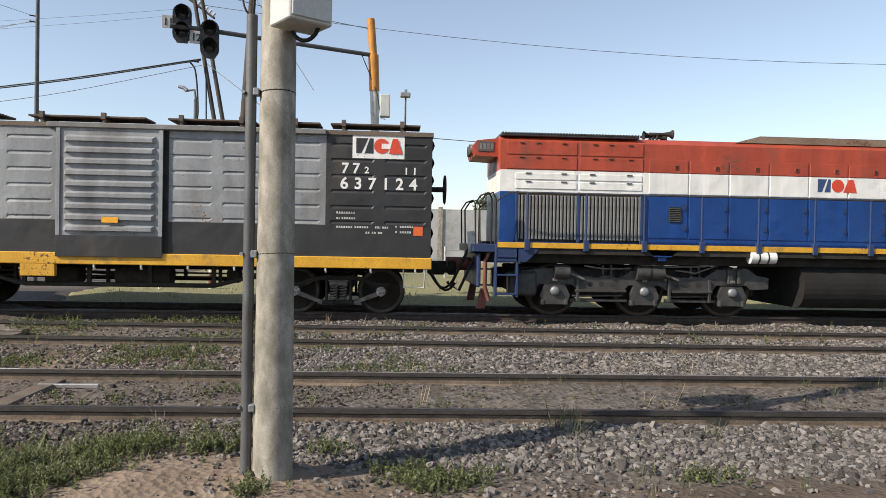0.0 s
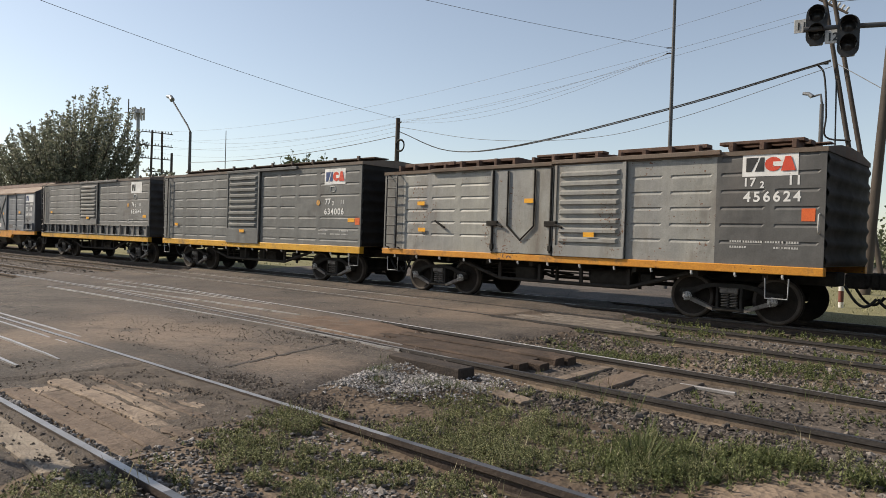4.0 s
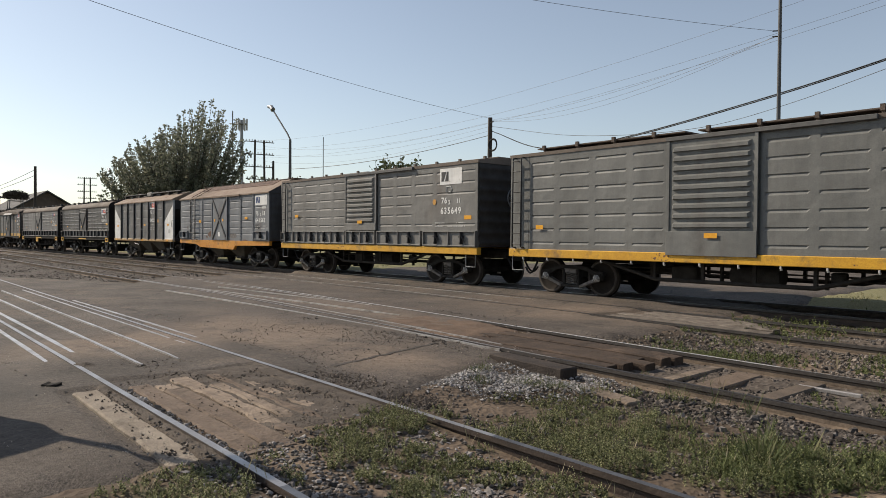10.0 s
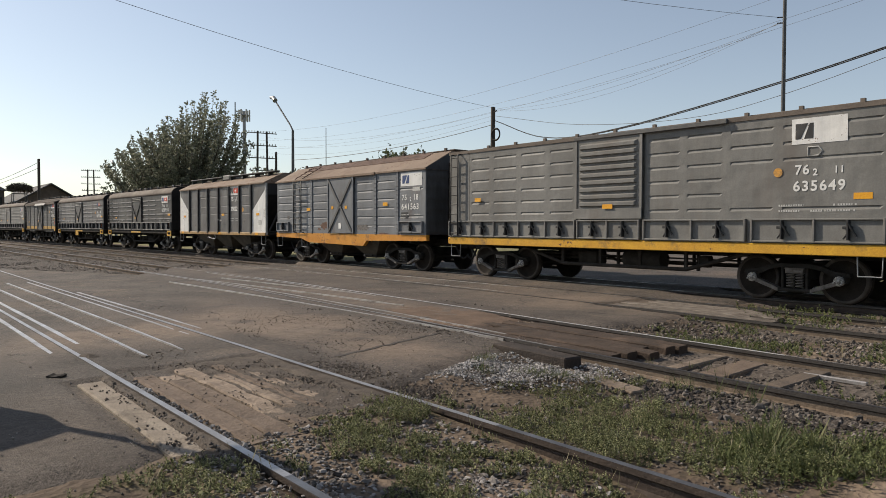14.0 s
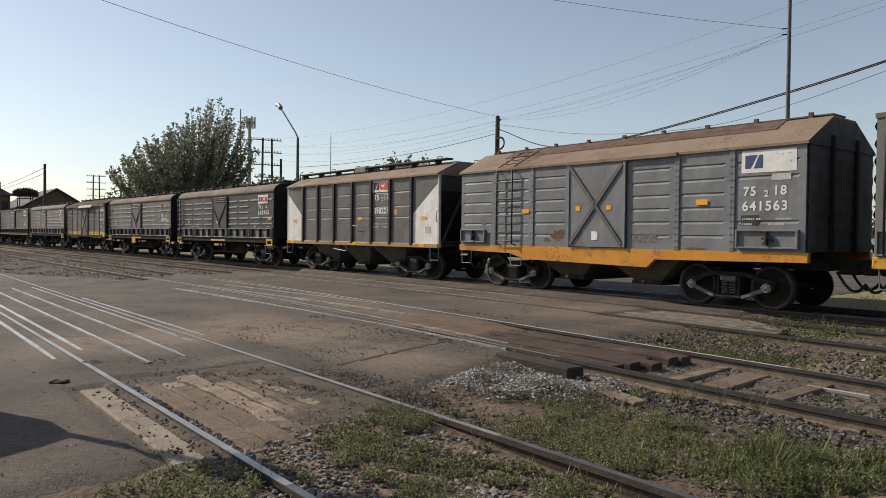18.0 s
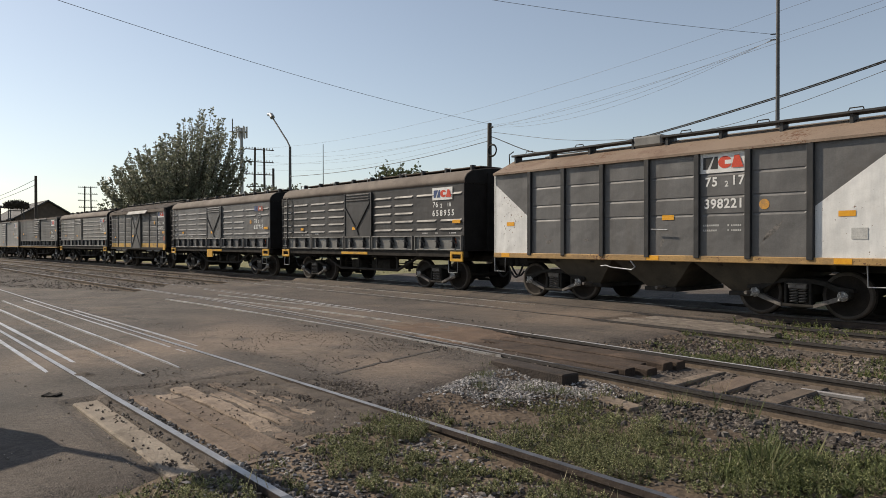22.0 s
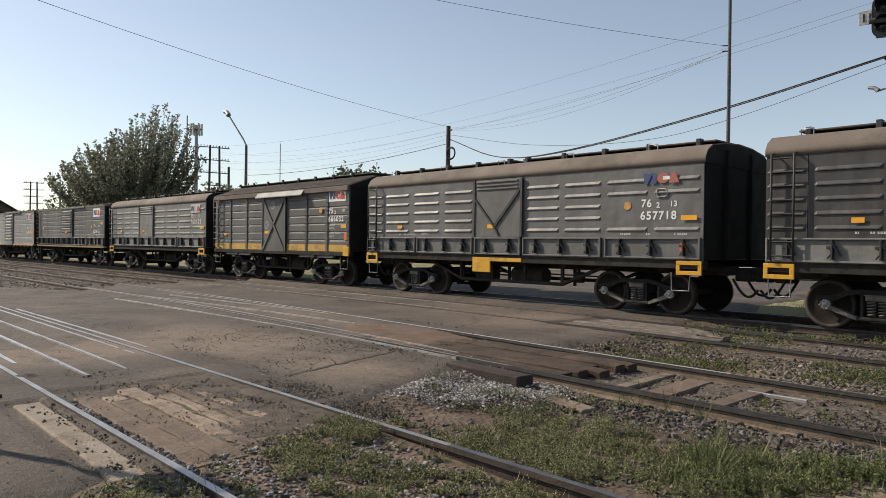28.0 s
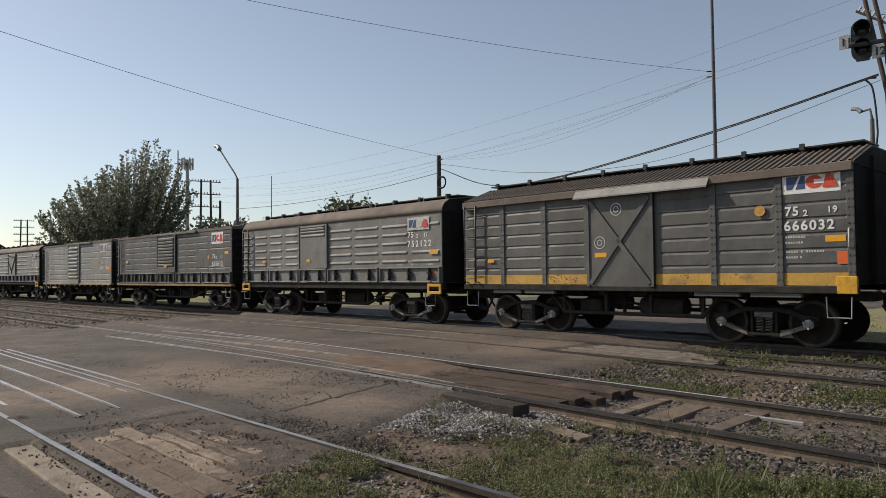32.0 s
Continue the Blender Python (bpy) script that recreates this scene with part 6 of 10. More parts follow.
def writing(parent, text, x, z, size, y, mat="white", spread=1.15, name="number"):
    """Painted characters on a side that faces -y."""
    cu = bpy.data.curves.new(name, "FONT")
    cu.body, cu.size, cu.space_character, cu.align_x, cu.offset = text, size * 1.4, spread, "LEFT", size * 0.035
    tmp = bpy.data.objects.new(name, cu)
    me = bpy.data.meshes.new_from_object(tmp)
    bpy.data.objects.remove(tmp)
    me.materials.clear()
    me.materials.append(MAT[mat])
    # every painted figure is a part of its own
    edge_of = [[] for _ in me.vertices]
    for q in me.polygons:
        for v in q.vertices:
            edge_of[v].append(q.index)
    seen, groups = set(), []
    for q in me.polygons:
        if q.index in seen:
            continue
        todo, faces = [q.index], []
        seen.add(q.index)
        while todo:
            i = todo.pop()
            faces.append(i)
            for v in me.polygons[i].vertices:
                for j in edge_of[v]:
                    if j not in seen:
                        seen.add(j)
                        todo.append(j)
        groups.append(faces)
    for faces in groups:
        index, verts, polys = {}, [], []
        for i in faces:
            polys.append([index.setdefault(v, len(index)) for v in me.polygons[i].vertices])
        for v in index:
            verts.append(me.vertices[v].co[:])
        d = bpy.data.meshes.new("figure")
        d.from_pydata(verts, [], polys)
        d.materials.append(MAT[mat])
        ob = new("figure", d)
        ob.parent = parent
        ob.matrix_basis = pose(x, y - 0.005, z, 90, 0, 0)
    bpy.data.meshes.remove(me)


def bars(parent, x, z, rows, y, mat="white_old", name="small_writing"):
    """Small writing that cannot be read: words of thin broken strokes."""
    for i, widths in enumerate(rows):
        u = x
        for w in widths:
            if w > 0:
                # strokes on one thin joining line
                v, f, p, zz = [], [], u, z - i * 0.1
                while p < u + w - 0.01:
                    q, k = min(p + 0.028, u + w), len(v)
                    v += [(a, y - 0.004, b) for b in (zz, zz + 0.005, zz + 0.036) for a in (p, q)]
                    f += [(k, k + 1, k + 3, k + 2), (k + 2, k + 3, k + 5, k + 4)]
                    if k:
                        f.append((k - 5, k, k + 2, k - 3))
                    p = q + 0.016
                g = Geo().add(v, f)
                part(name, g, mat, parent)
            u += abs(w) + 0.035


def mark(parent, x, z, w, h, mat, y, name="mark"):
    g = Geo()
    g.add([(x - w / 2, y - 0.005, z - h / 2), (x + w / 2, y - 0.005, z - h / 2), (x + w / 2, y - 0.005, z + h / 2), (x - w / 2, y - 0.005, z + h / 2)], [(0, 1, 2, 3)])
    part(name, g, mat, parent)


def smear(parent, x, z, w, h, lean, mat, name="rust_patch"):
    """A ragged patch of rust, scraped paint or a dent's painted highlight on the near side."""
    pts = []
    for i in range(26):
        a = 2 * math.pi * i / 26
        r = 0.5 * (1 + 0.55 * noise.noise((math.cos(a) * 1.9 + x * 3, math.sin(a) * 1.9, z * 3)) + 0.3 * noise.noise((math.cos(a) * 6 + x, math.sin(a) * 6, z)))
        pts.append((w * r * math.cos(a), h * r * math.sin(a)))
    ca, sa = math.cos(math.radians(lean)), math.sin(math.radians(lean))
    part(name, Geo().add([(x + p * ca - q * sa, -HALF - 0.0015, z + p * sa + q * ca) for p, q in pts], [tuple(range(26))]), mat, parent)


def ladder(parent, x0, x1, z0, z1, y, s, rungs, mat="grey_dark", name="ladder"):
    g = Geo()
    for x in (x0, x1):
        g.tube([(x, y, z0 - 0.02), (x, y + s * 0.12, z0), (x, y + s * 0.12, z1), (x, y, z1 + 0.02)], 0.022, 5)
    for i in range(rungs):
        z = z0 + 0.08 + (z1 - z0 - 0.16) * i / (rungs - 1)
        g.tube([(x0, y + s * 0.12, z), (x1, y + s * 0.12, z)], 0.016, 5)
    part(name, g, mat, parent)


def wheelset_mesh(radius=0.43):
    disc, rims = Geo(), []
    for s in (-1, 1):
        y = s * GAUGE / 2
        prof = [(0.1, 0.07), (0.14, 0.06), (0.3, 0.02), (radius - 0.09, 0.05), (radius - 0.06, 0.065), (radius - 0.005, 0.07), (radius, 0.06), (radius + 0.003, -0.03), (radius + 0.028, -0.045), (radius + 0.028, -0.06), (radius - 0.06, -0.06), (0.1, -0.05)]
        disc.lathe([(r, s * h) for r, h in prof][::s], (0, y, 0), 1, 28)
        rims.append(Geo())
        rims[-1].lathe([(radius - 0.062, s * 0.066), (radius - 0.05, s * 0.074), (radius - 0.006, s * 0.075), (radius + 0.004, s * 0.06), (radius + 0.006, -s * 0.028)][::s], (0, y, 0), 1, 28)
    disc.tube([(0, -1.15, 0), (0, 1.15, 0)], 0.075, 10)
    return disc, rims


_shared = {}


def shared(key, make, mat, parent, name, m=None):
    """One mesh for alike parts."""
    if key not in _shared:
        g = make()
        ob = build(name, g, mat, parent)
        _shared[key] = ob.data
    else:
        ob = new(name, _shared[key])
        ob.parent = parent
    if m is not None:
        ob.matrix_basis = m
    return ob


def side_frame(s):
    """Cast side frame of a three-piece bogie: bowed top chord, columns round the springs, pedestals over the axle boxes."""
    g = Geo()
    y, w = s * 1.03, 0.065
    top = [(-0.98, 0.5), (-0.96, 0.57), (-0.7, 0.6), (-0.5, 0.68), (-0.3, 0.715), (0.3, 0.715), (0.5, 0.68), (0.7, 0.6), (0.96, 0.57), (0.98, 0.5)]
    low = [(0.66, 0.5), (0.47, 0.6), (0.26, 0.64), (-0.26, 0.64), (-0.47, 0.6), (-0.66, 0.5)]
    pts = top + low
    n = len(pts)
    g.add([(a, y - w, b) for a, b in pts] + [(a, y + w, b) for a, b in pts],
          [(i, (i + 1) % n, n + (i + 1) % n, n + i) for i in range(n)]
          + [tuple(k + (n if side else 0) for k in (q if (s > 0) == bool(side) else q[::-1])) for side in (0, 1) for q in ((0, 1, 2, 15), (15, 2, 3, 14), (14, 3, 4, 13), (13, 4, 5, 12), (12, 5, 6, 11), (11, 6, 7, 10), (10, 7, 8, 9))])
    for q in (-1, 1):
        g.box(q * 0.25, q * 0.2, y - 0.07, y + 0.07, 0.22, 0.66, 0.01)
        g.box(q * 0.93, q * 0.69, y - 0.085, y + 0.085, 0.38, 0.56, 0.03)
    g.box(-0.33, 0.33, y - 0.09, y + 0.09, 0.18, 0.25, 0.02)
    return g


def spring():
    """One coil."""
    pts = [(0.062 * math.cos(a), 0.062 * math.sin(a), 0.26 + 0.26 * a / 31.4) for a in [31.4 * i / 50 for i in range(51)]]
    return Geo().tube(pts, 0.016, 5)


def tension_arm(s, q):
    """The dusty lower arm from the spring seat up to the axle box."""
    g = Geo()
    y, w = s * 1.06, 0.07
    p = [(q * 0.9, 0.4), (q * 0.3, 0.185), (q * 0.3, 0.25), (q * 0.86, 0.475)]
    f = [(0, 1, 2, 3), (4, 7, 6, 5), (0, 4, 5, 1), (1, 5, 6, 2), (2, 6, 7, 3), (3, 7, 4, 0)]
    return g.add([(a, y - w, b) for a, b in p] + [(a, y + w, b) for a, b in p], f)


def axle_cap(s):
    """Bearing end cap: a pale round plate with three bolts round a hub."""
    g = Geo()
    y = s * 1.14
    g.lathe([(0.0, y + s * 0.012), (0.07, y + s * 0.012), (0.09, y), (0.09, y - s * 0.06)][::-s], (0, 0, 0), 1, 16)
    g.lathe([(0.0, y + s * 0.05), (0.04, y + s * 0.045), (0.05, y + s * 0.012)][::-s], (0, 0, 0), 1, 12)
    for i in range(3):
        a = 2.094 * i + 0.5
        g.box(0.074 * math.cos(a) - 0.014, 0.074 * math.cos(a) + 0.014, y + s * 0.01, y + s * 0.05, 0.074 * math.sin(a) - 0.014, 0.074 * math.sin(a) + 0.014)
    return g


def bogie(car, x, base=1.6):
    b = shared("bolster", lambda: Geo().box(-0.22, 0.22, -1.0, 1.0, 0.4, 0.72, 0.03).box(-0.1, 0.1, -0.9, 0.9, 0.25, 0.4, 0.02), "under", car, "bogie", pose(x, 0, 0))
    for s in (-1, 1):
        shared(("frame", s), lambda: side_frame(s), "bogie", b, "side_frame")
        for dx in (-0.085, 0.085):
            shared("spring", spring, "bogie_arm", b, "spring", pose(dx, s * 1.06, 0))
        shared(("bolster_end", s), lambda: Geo().box(-0.17, 0.17, s * 1.0, s * 1.12, 0.53, 0.62, 0.012).box(-0.19, 0.19, s * 1.06, s * 1.13, 0.615, 0.635, 0.006), "bogie_arm", b, "bolster_end")
        for q in (-1, 1):
            shared(("arm", s, q), lambda: tension_arm(s, q), "bogie_arm", b, "tension_arm")
    for dx in (-base / 2, base / 2):
        w = shared("wheelset", lambda: wheelset_mesh()[0], "wheel", b, "wheelset", pose(dx, 0, 0.43))
        for i in (0, 1):
            shared(("tread", i), lambda: wheelset_mesh()[1][i], "tread", w, "tread")
        for s in (-1, 1):
            shared(("cap", s), lambda: axle_cap(s), "cap", w, "axle_cap")
        WHEELS.append((w, dx, 0.43))
    return b


def coupler(car, x, s):
    """Draw gear and hoses at one end; s is the way it points along x."""
    g = Geo()
    g.box(x, x + s * 0.35, -0.16, 0.16, 0.72, 1.0, 0.03)
    g.box(x + s * 0.3, x + s * 0.52, -0.12, 0.12, 0.76, 1.0, 0.03)
    g.box(x + s * 0.4, x + s * 0.58, -0.17, 0.1, 0.72, 1.02, 0.04)
    part("coupler", g, "bogie", car)
    for y in (-0.35, 0.3):
        h = Geo()
        pts = []
        for i in range(9):
            u = i / 8
            pts.append((x + s * (0.05 + 0.5 * u), y + 0.05 * u, 0.78 - 0.36 * math.sin(u * math.pi * 0.8)))
        h.tube(pts, 0.028, 6)
        part("brake_hose", h, "rubber", car)


def underframe(car, L, z0, z1, rnd, tanks=True):
    h = L / 2
    g = Geo()
    g.box(-h + 0.1, h - 0.1, -0.3, 0.3, z0 - 0.12, z1 - 0.1, 0.02)
    part("underframe", g, "under", car)
    for x in np.linspace(-h + 1.0, h - 1.0, 8):
        part("cross_member", Geo().box(x - 0.05, x + 0.05, -1.35, 1.35, z0 - 0.02, z1 - 0.06), "under", car)
    if tanks:
        for s in (-1, 1):
            y = s * 1.12
            part("truss_beam", Geo().tube([(-h + 2.5, y, z0 + 0.02), (-1.7, y, 0.5), (1.7, y, 0.5), (h - 2.5, y, z0 + 0.02)], 0.045, 6), "under", car)
            for x in (-1.7, -0.55, 0.55, 1.7):
                part("truss_post", Geo().box(x - 0.035, x + 0.035, y - 0.03, y + 0.03, 0.5, z0 + 0.02), "under", car)
        part("brake_cylinder", Geo().tube([(-h + 3.6, -0.2, 0.72), (-h + 4.1, -0.2, 0.72)], 0.16, 12), "under", car)
        part("brake_shaft", Geo().tube([(-h + 4.1, -0.2, 0.72), (-0.2, -0.25, 0.64)], 0.03, 6), "bogie", car)
        part("valve", Geo().box(1.9, 2.15, -1.0, -0.8, 0.55, 0.8, 0.03), "bogie", car)
        t = Geo()
        xx = rnd.uniform(0.2, 1.2)
        t.tube([(xx - 0.5, -0.75, 0.66), (xx + 0.5, -0.75, 0.66)], 0.2, 14)
        part("air_tank", t, "under", car)
        t = Geo()
        t.box(-1.5, -0.9, -0.8, -0.4, 0.5, 0.8, 0.03)
        t.tube([(-h + 2.8, -0.5, 0.62), (h - 2.8, -0.5, 0.62)], 0.022, 6)
        t.tube([(-h + 2.8, -0.62, 0.72), (h - 2.8, -0.62, 0.7)], 0.018, 6)
        for x in (-2.1, -0.4, 1.7):
            t.box(x - 0.03, x + 0.03, -0.66, -0.6, 0.45, 0.85)
        part("brake_rigging", t, "under", car)


def steps(car, x, y, z, mat="galv"):
    """A wire step hanging under a corner."""
    g = Geo()
    g.tube([(x - 0.2, y, z), (x - 0.19, y, z - 0.36), (x + 0.19, y, z - 0.36), (x + 0.2, y, z)], 0.014, 5)
    part("step", g, mat, car)


def end_wall(car, x, s, z0, z1, mat, ribs=7, depth=0.07):
    """Corrugated end: horizontal waves."""
    n = ribs * 6
    prof = []
    for i in range(n + 1):
        u = i / n
        prof.append((x + s * depth * max(0.0, math.sin(u * ribs * math.pi * 2 - 0.6)) ** 0.7, z0 + (z1 - z0) * u))
    v = [(a, y, b) for y in (-HALF + 0.03, HALF - 0.03) for a, b in prof]
    k = n + 1
    f = [(i, i + 1, k + i + 1, k + i) for i in range(n)]
    g = Geo().add(v, f if s < 0 else [tuple(reversed(q)) for q in f], True)
    part("end_wall", g, mat, car)


def roof_profile(kind, z):
    w = HALF + 0.02
    if kind == "round":
        return [(-w, z - 0.02), (-w + 0.01, z + 0.1), (-w + 0.1, z + 0.24), (-w + 0.3, z + 0.36), (-0.6, z + 0.45), (0, z + 0.48), (0.6, z + 0.45), (w - 0.3, z + 0.36), (w - 0.1, z + 0.24), (w - 0.01, z + 0.1), (w, z - 0.02)]
    if kind == "gable":
        return [(-w - 0.03, z - 0.03), (-w - 0.03, z + 0.02), (-0.5, z + 0.58), (0.5, z + 0.58), (w + 0.03, z + 0.02), (w + 0.03, z - 0.03)]
    if kind == "low_gable":
        return [(-w - 0.03, z - 0.03), (-w - 0.03, z + 0.02), (-0.5, z + 0.4), (0.5, z + 0.4), (w + 0.03, z + 0.02), (w + 0.03, z - 0.03)]
    if kind == "hopper":
        return [(-w - 0.05, z - 0.02), (-w - 0.05, z + 0.03), (-0.75, z + 0.42), (0.75, z + 0.42), (w + 0.05, z + 0.03), (w + 0.05, z - 0.02)]
    return [(-w, z - 0.06), (-w, z + 0.02), (-0.7, z + 0.13), (0, z + 0.16), (0.7, z + 0.13), (w, z + 0.02), (w, z - 0.06)]


def roof_walk(car, L, z, spans=None, width=0.5, y=0.0, mat="plank", high=0.12):
    spans = spans or [(-L / 2 + 0.2, L / 2 - 0.2)]
    for a, b in spans:
        g = Geo()
        for j in range(3):
            yy = y - width / 2 + j * width / 3
            g.box(a, b, yy, yy + width / 3 - 0.02, z + high, z + high + 0.035, 0.006)
        for x in np.arange(a + 0.25, b, 1.1):
            g.box(x - 0.03, x + 0.03, y - width / 2, y + width / 2, z - 0.05, z + high)
            g.box(x - 0.04, x + 0.04, y - width / 2 - 0.05, y - width / 2 + 0.02, z + high - 0.03, z + high + 0.09)
        part("roof_walk", g, mat, car)


def ribbed_panel(car, x0, x1, z0, z1, mat, s, ribs, inset=0.06, depth=0.035, rib_h=0.07, name="side_panel"):
    g = Geo().sheet(x0, x1, z0, z1, s * HALF, s, ribs, inset, depth, rib_h)
    return part(name, g, mat, car)


def post(car, x, z0, z1, s, mat, w=0.09, rivets=True):
    g = Geo()
    g.box(x - w / 2, x + w / 2, s * HALF, s * (HALF + 0.025), z0, z1, 0.004)
    if rivets:
        n = int((z1 - z0) / 0.13)
        for i in range(n):
            z = z0 + 0.06 + (z1 - z0 - 0.12) * i / max(n - 1, 1)
            for dx in (-w * 0.28, w * 0.28):
                g.box(x + dx - 0.011, x + dx + 0.011, s * (HALF + 0.024), s * (HALF + 0.037), z - 0.011, z + 0.011)
    part("post", g, mat, car)


def door(car, x0, x1, z0, z1, mat, s, kind, ribs=10, dark="grey_dark", kick=None, kick_h=0.24):
    y = s * HALF
    rows, deep, tall = [], 0.04, 0.07
    if kind == "louvre":
        bottom = z0 + kick_h + 0.03
        rows, deep, tall = [bottom + (z1 - 0.1 - bottom) * (i + 0.5) / ribs for i in range(ribs)], 0.06, 0.12
    elif kind == "half":
        rows = [z1 - 0.1 - i * 0.12 for i in range(3)]
    ob = part("door", Geo().sheet(x0, x1, z0, z1, y + s * 0.05, s, rows, 0.1, deep, tall, 0.05), mat, car)
    if kind == "louvre":
        part("kick_plate", Geo().box(x0 - 0.03, x1 + 0.03, y + s * 0.05, y + s * 0.085, z0, z0 + kick_h, 0.005), kick or mat, ob)
    for x in (x0, x1):
        part("door_post", Geo().box(x - 0.035, x + 0.035, y + s * 0.05, y + s * 0.075, z0, z1, 0.004), "grey_soot" if kind == "vee" else mat, ob)
    b = Geo()
    yy = y + s * 0.055

    def bar(xa, za, xb, zb, w=0.045):
        dx, dz = xb - xa, zb - za
        n = math.hypot(dx, dz)
        px, pz = -dz / n * w, dx / n * w
        v = [(xa + px, yy, za + pz), (xa - px, yy, za - pz), (xb - px, yy, zb - pz), (xb + px, yy, zb + pz)]
        b.add(v + [(p[0], p[1] + s * 0.03, p[2]) for p in v], [(0, 1, 2, 3), (4, 5, 6, 7), (0, 1, 5, 4), (1, 2, 6, 5), (2, 3, 7, 6), (3, 0, 4, 7)])
    if kind == "cross":
        bar(x0 + 0.06, z0 + 0.06, x1 - 0.06, z1 - 0.06)
        bar(x0 + 0.06, z1 - 0.06, x1 - 0.06, z0 + 0.06)
        part("brace", b, dark, ob)
    elif kind == "vee":
        xm = x0 + (x1 - x0) * 0.45
        bar(x0 + 0.06, z1 - 0.5, xm, z0 + 0.25, 0.025)
        bar(x1 - 0.06, z1 - 0.3, xm, z0 + 0.25, 0.035)
        bar(xm, z0 + 0.25, xm + 0.14, z0 + 0.04, 0.025)
        part("brace", b, "black", ob)
    return ob


def door_rail(car, x0, x1, z, s, mat):
    g = Geo()
    g.box(x0, x1, s * HALF, s * (HALF + 0.09), z, z + 0.09, 0.01)
    part("door_track", g, mat, car)


def stake_band(car, L, z0, z1, s, mat, breaks, pitch=0.95, edge=None):
    """The low frame of rails and hinged stakes along some sides."""
    y = s * HALF
    h = L / 2
    for a, b in breaks:
        g = Geo()
        g.box(a, b, y, y + s * 0.02, z0 + 0.02, z1 - 0.02, 0.004)
        g.box(a, b, y, y + s * 0.075, z1 - 0.035, z1, 0.008)
        g.box(a, b, y, y + s * 0.075, z0, z0 + 0.035, 0.008)
        rail = part("stake_rail", g, edge or mat, car)
        n = max(1, int(round((b - a) / pitch)))
        for i in range(n + 1):
            x = a + 0.02 + (b - a - 0.04) * i / n
            shared(("stake", s, edge or mat, z0, z1), lambda: Geo().box(-0.02, 0.02, y, y + s * 0.08, z0, z1, 0.006), edge or mat, rail, "stake", pose(x, 0, 0))
            latches = max(1, int(round((b - a) / n / 0.85)))
            for j in range(latches if i < n else 0):
                xm = x + (b - a) / n * (j + 0.5) / latches
                shared(("latch", s, mat, z0, z1), lambda: Geo().box(-0.016, 0.016, y, y + s * 0.12, z0 + 0.06, z1 - 0.03, 0.006).tube([(0, y + s * 0.11, z1 - 0.08), (0.13, y + s * 0.06, z0 + 0.12)], 0.02, 5).tube([(0.02, y + s * 0.1, z0 + 0.2), (-0.08, y + s * 0.07, z0 + 0.08)], 0.016, 5).box(-0.09, 0.06, y, y + s * 0.1, z1 - 0.19, z1 - 0.14, 0.006), "black", rail, "stake_latch", pose(xm, 0, 0))


def sill(car, L, z0, z1, mat, tabs=True, brackets=()):
    for s in (-1, 1):
        g = Geo()
        g.box(-L / 2, L / 2, s * (HALF - 0.12), s * (HALF + 0.045), z0, z1, 0.012)
        for a, b, zb in brackets:
            g.box(a, b, s * (HALF - 0.06), s * (HALF + 0.04), zb, z0 + 0.01, 0.01)
        ob = part("sill", g, mat, car)
        if tabs:
            for x in np.arange(-L / 2 + 0.5, L / 2 - 0.3, 0.82):
                shared(("hook", s), lambda: Geo().box(-0.016, 0.016, s * HALF, s * (HALF + 0.04), -0.06, 0, 0.004).box(-0.01, 0.024, s * HALF, s * (HALF + 0.025), -0.08, -0.05), "white_old", ob, "tie_hook", pose(x, 0, z0))


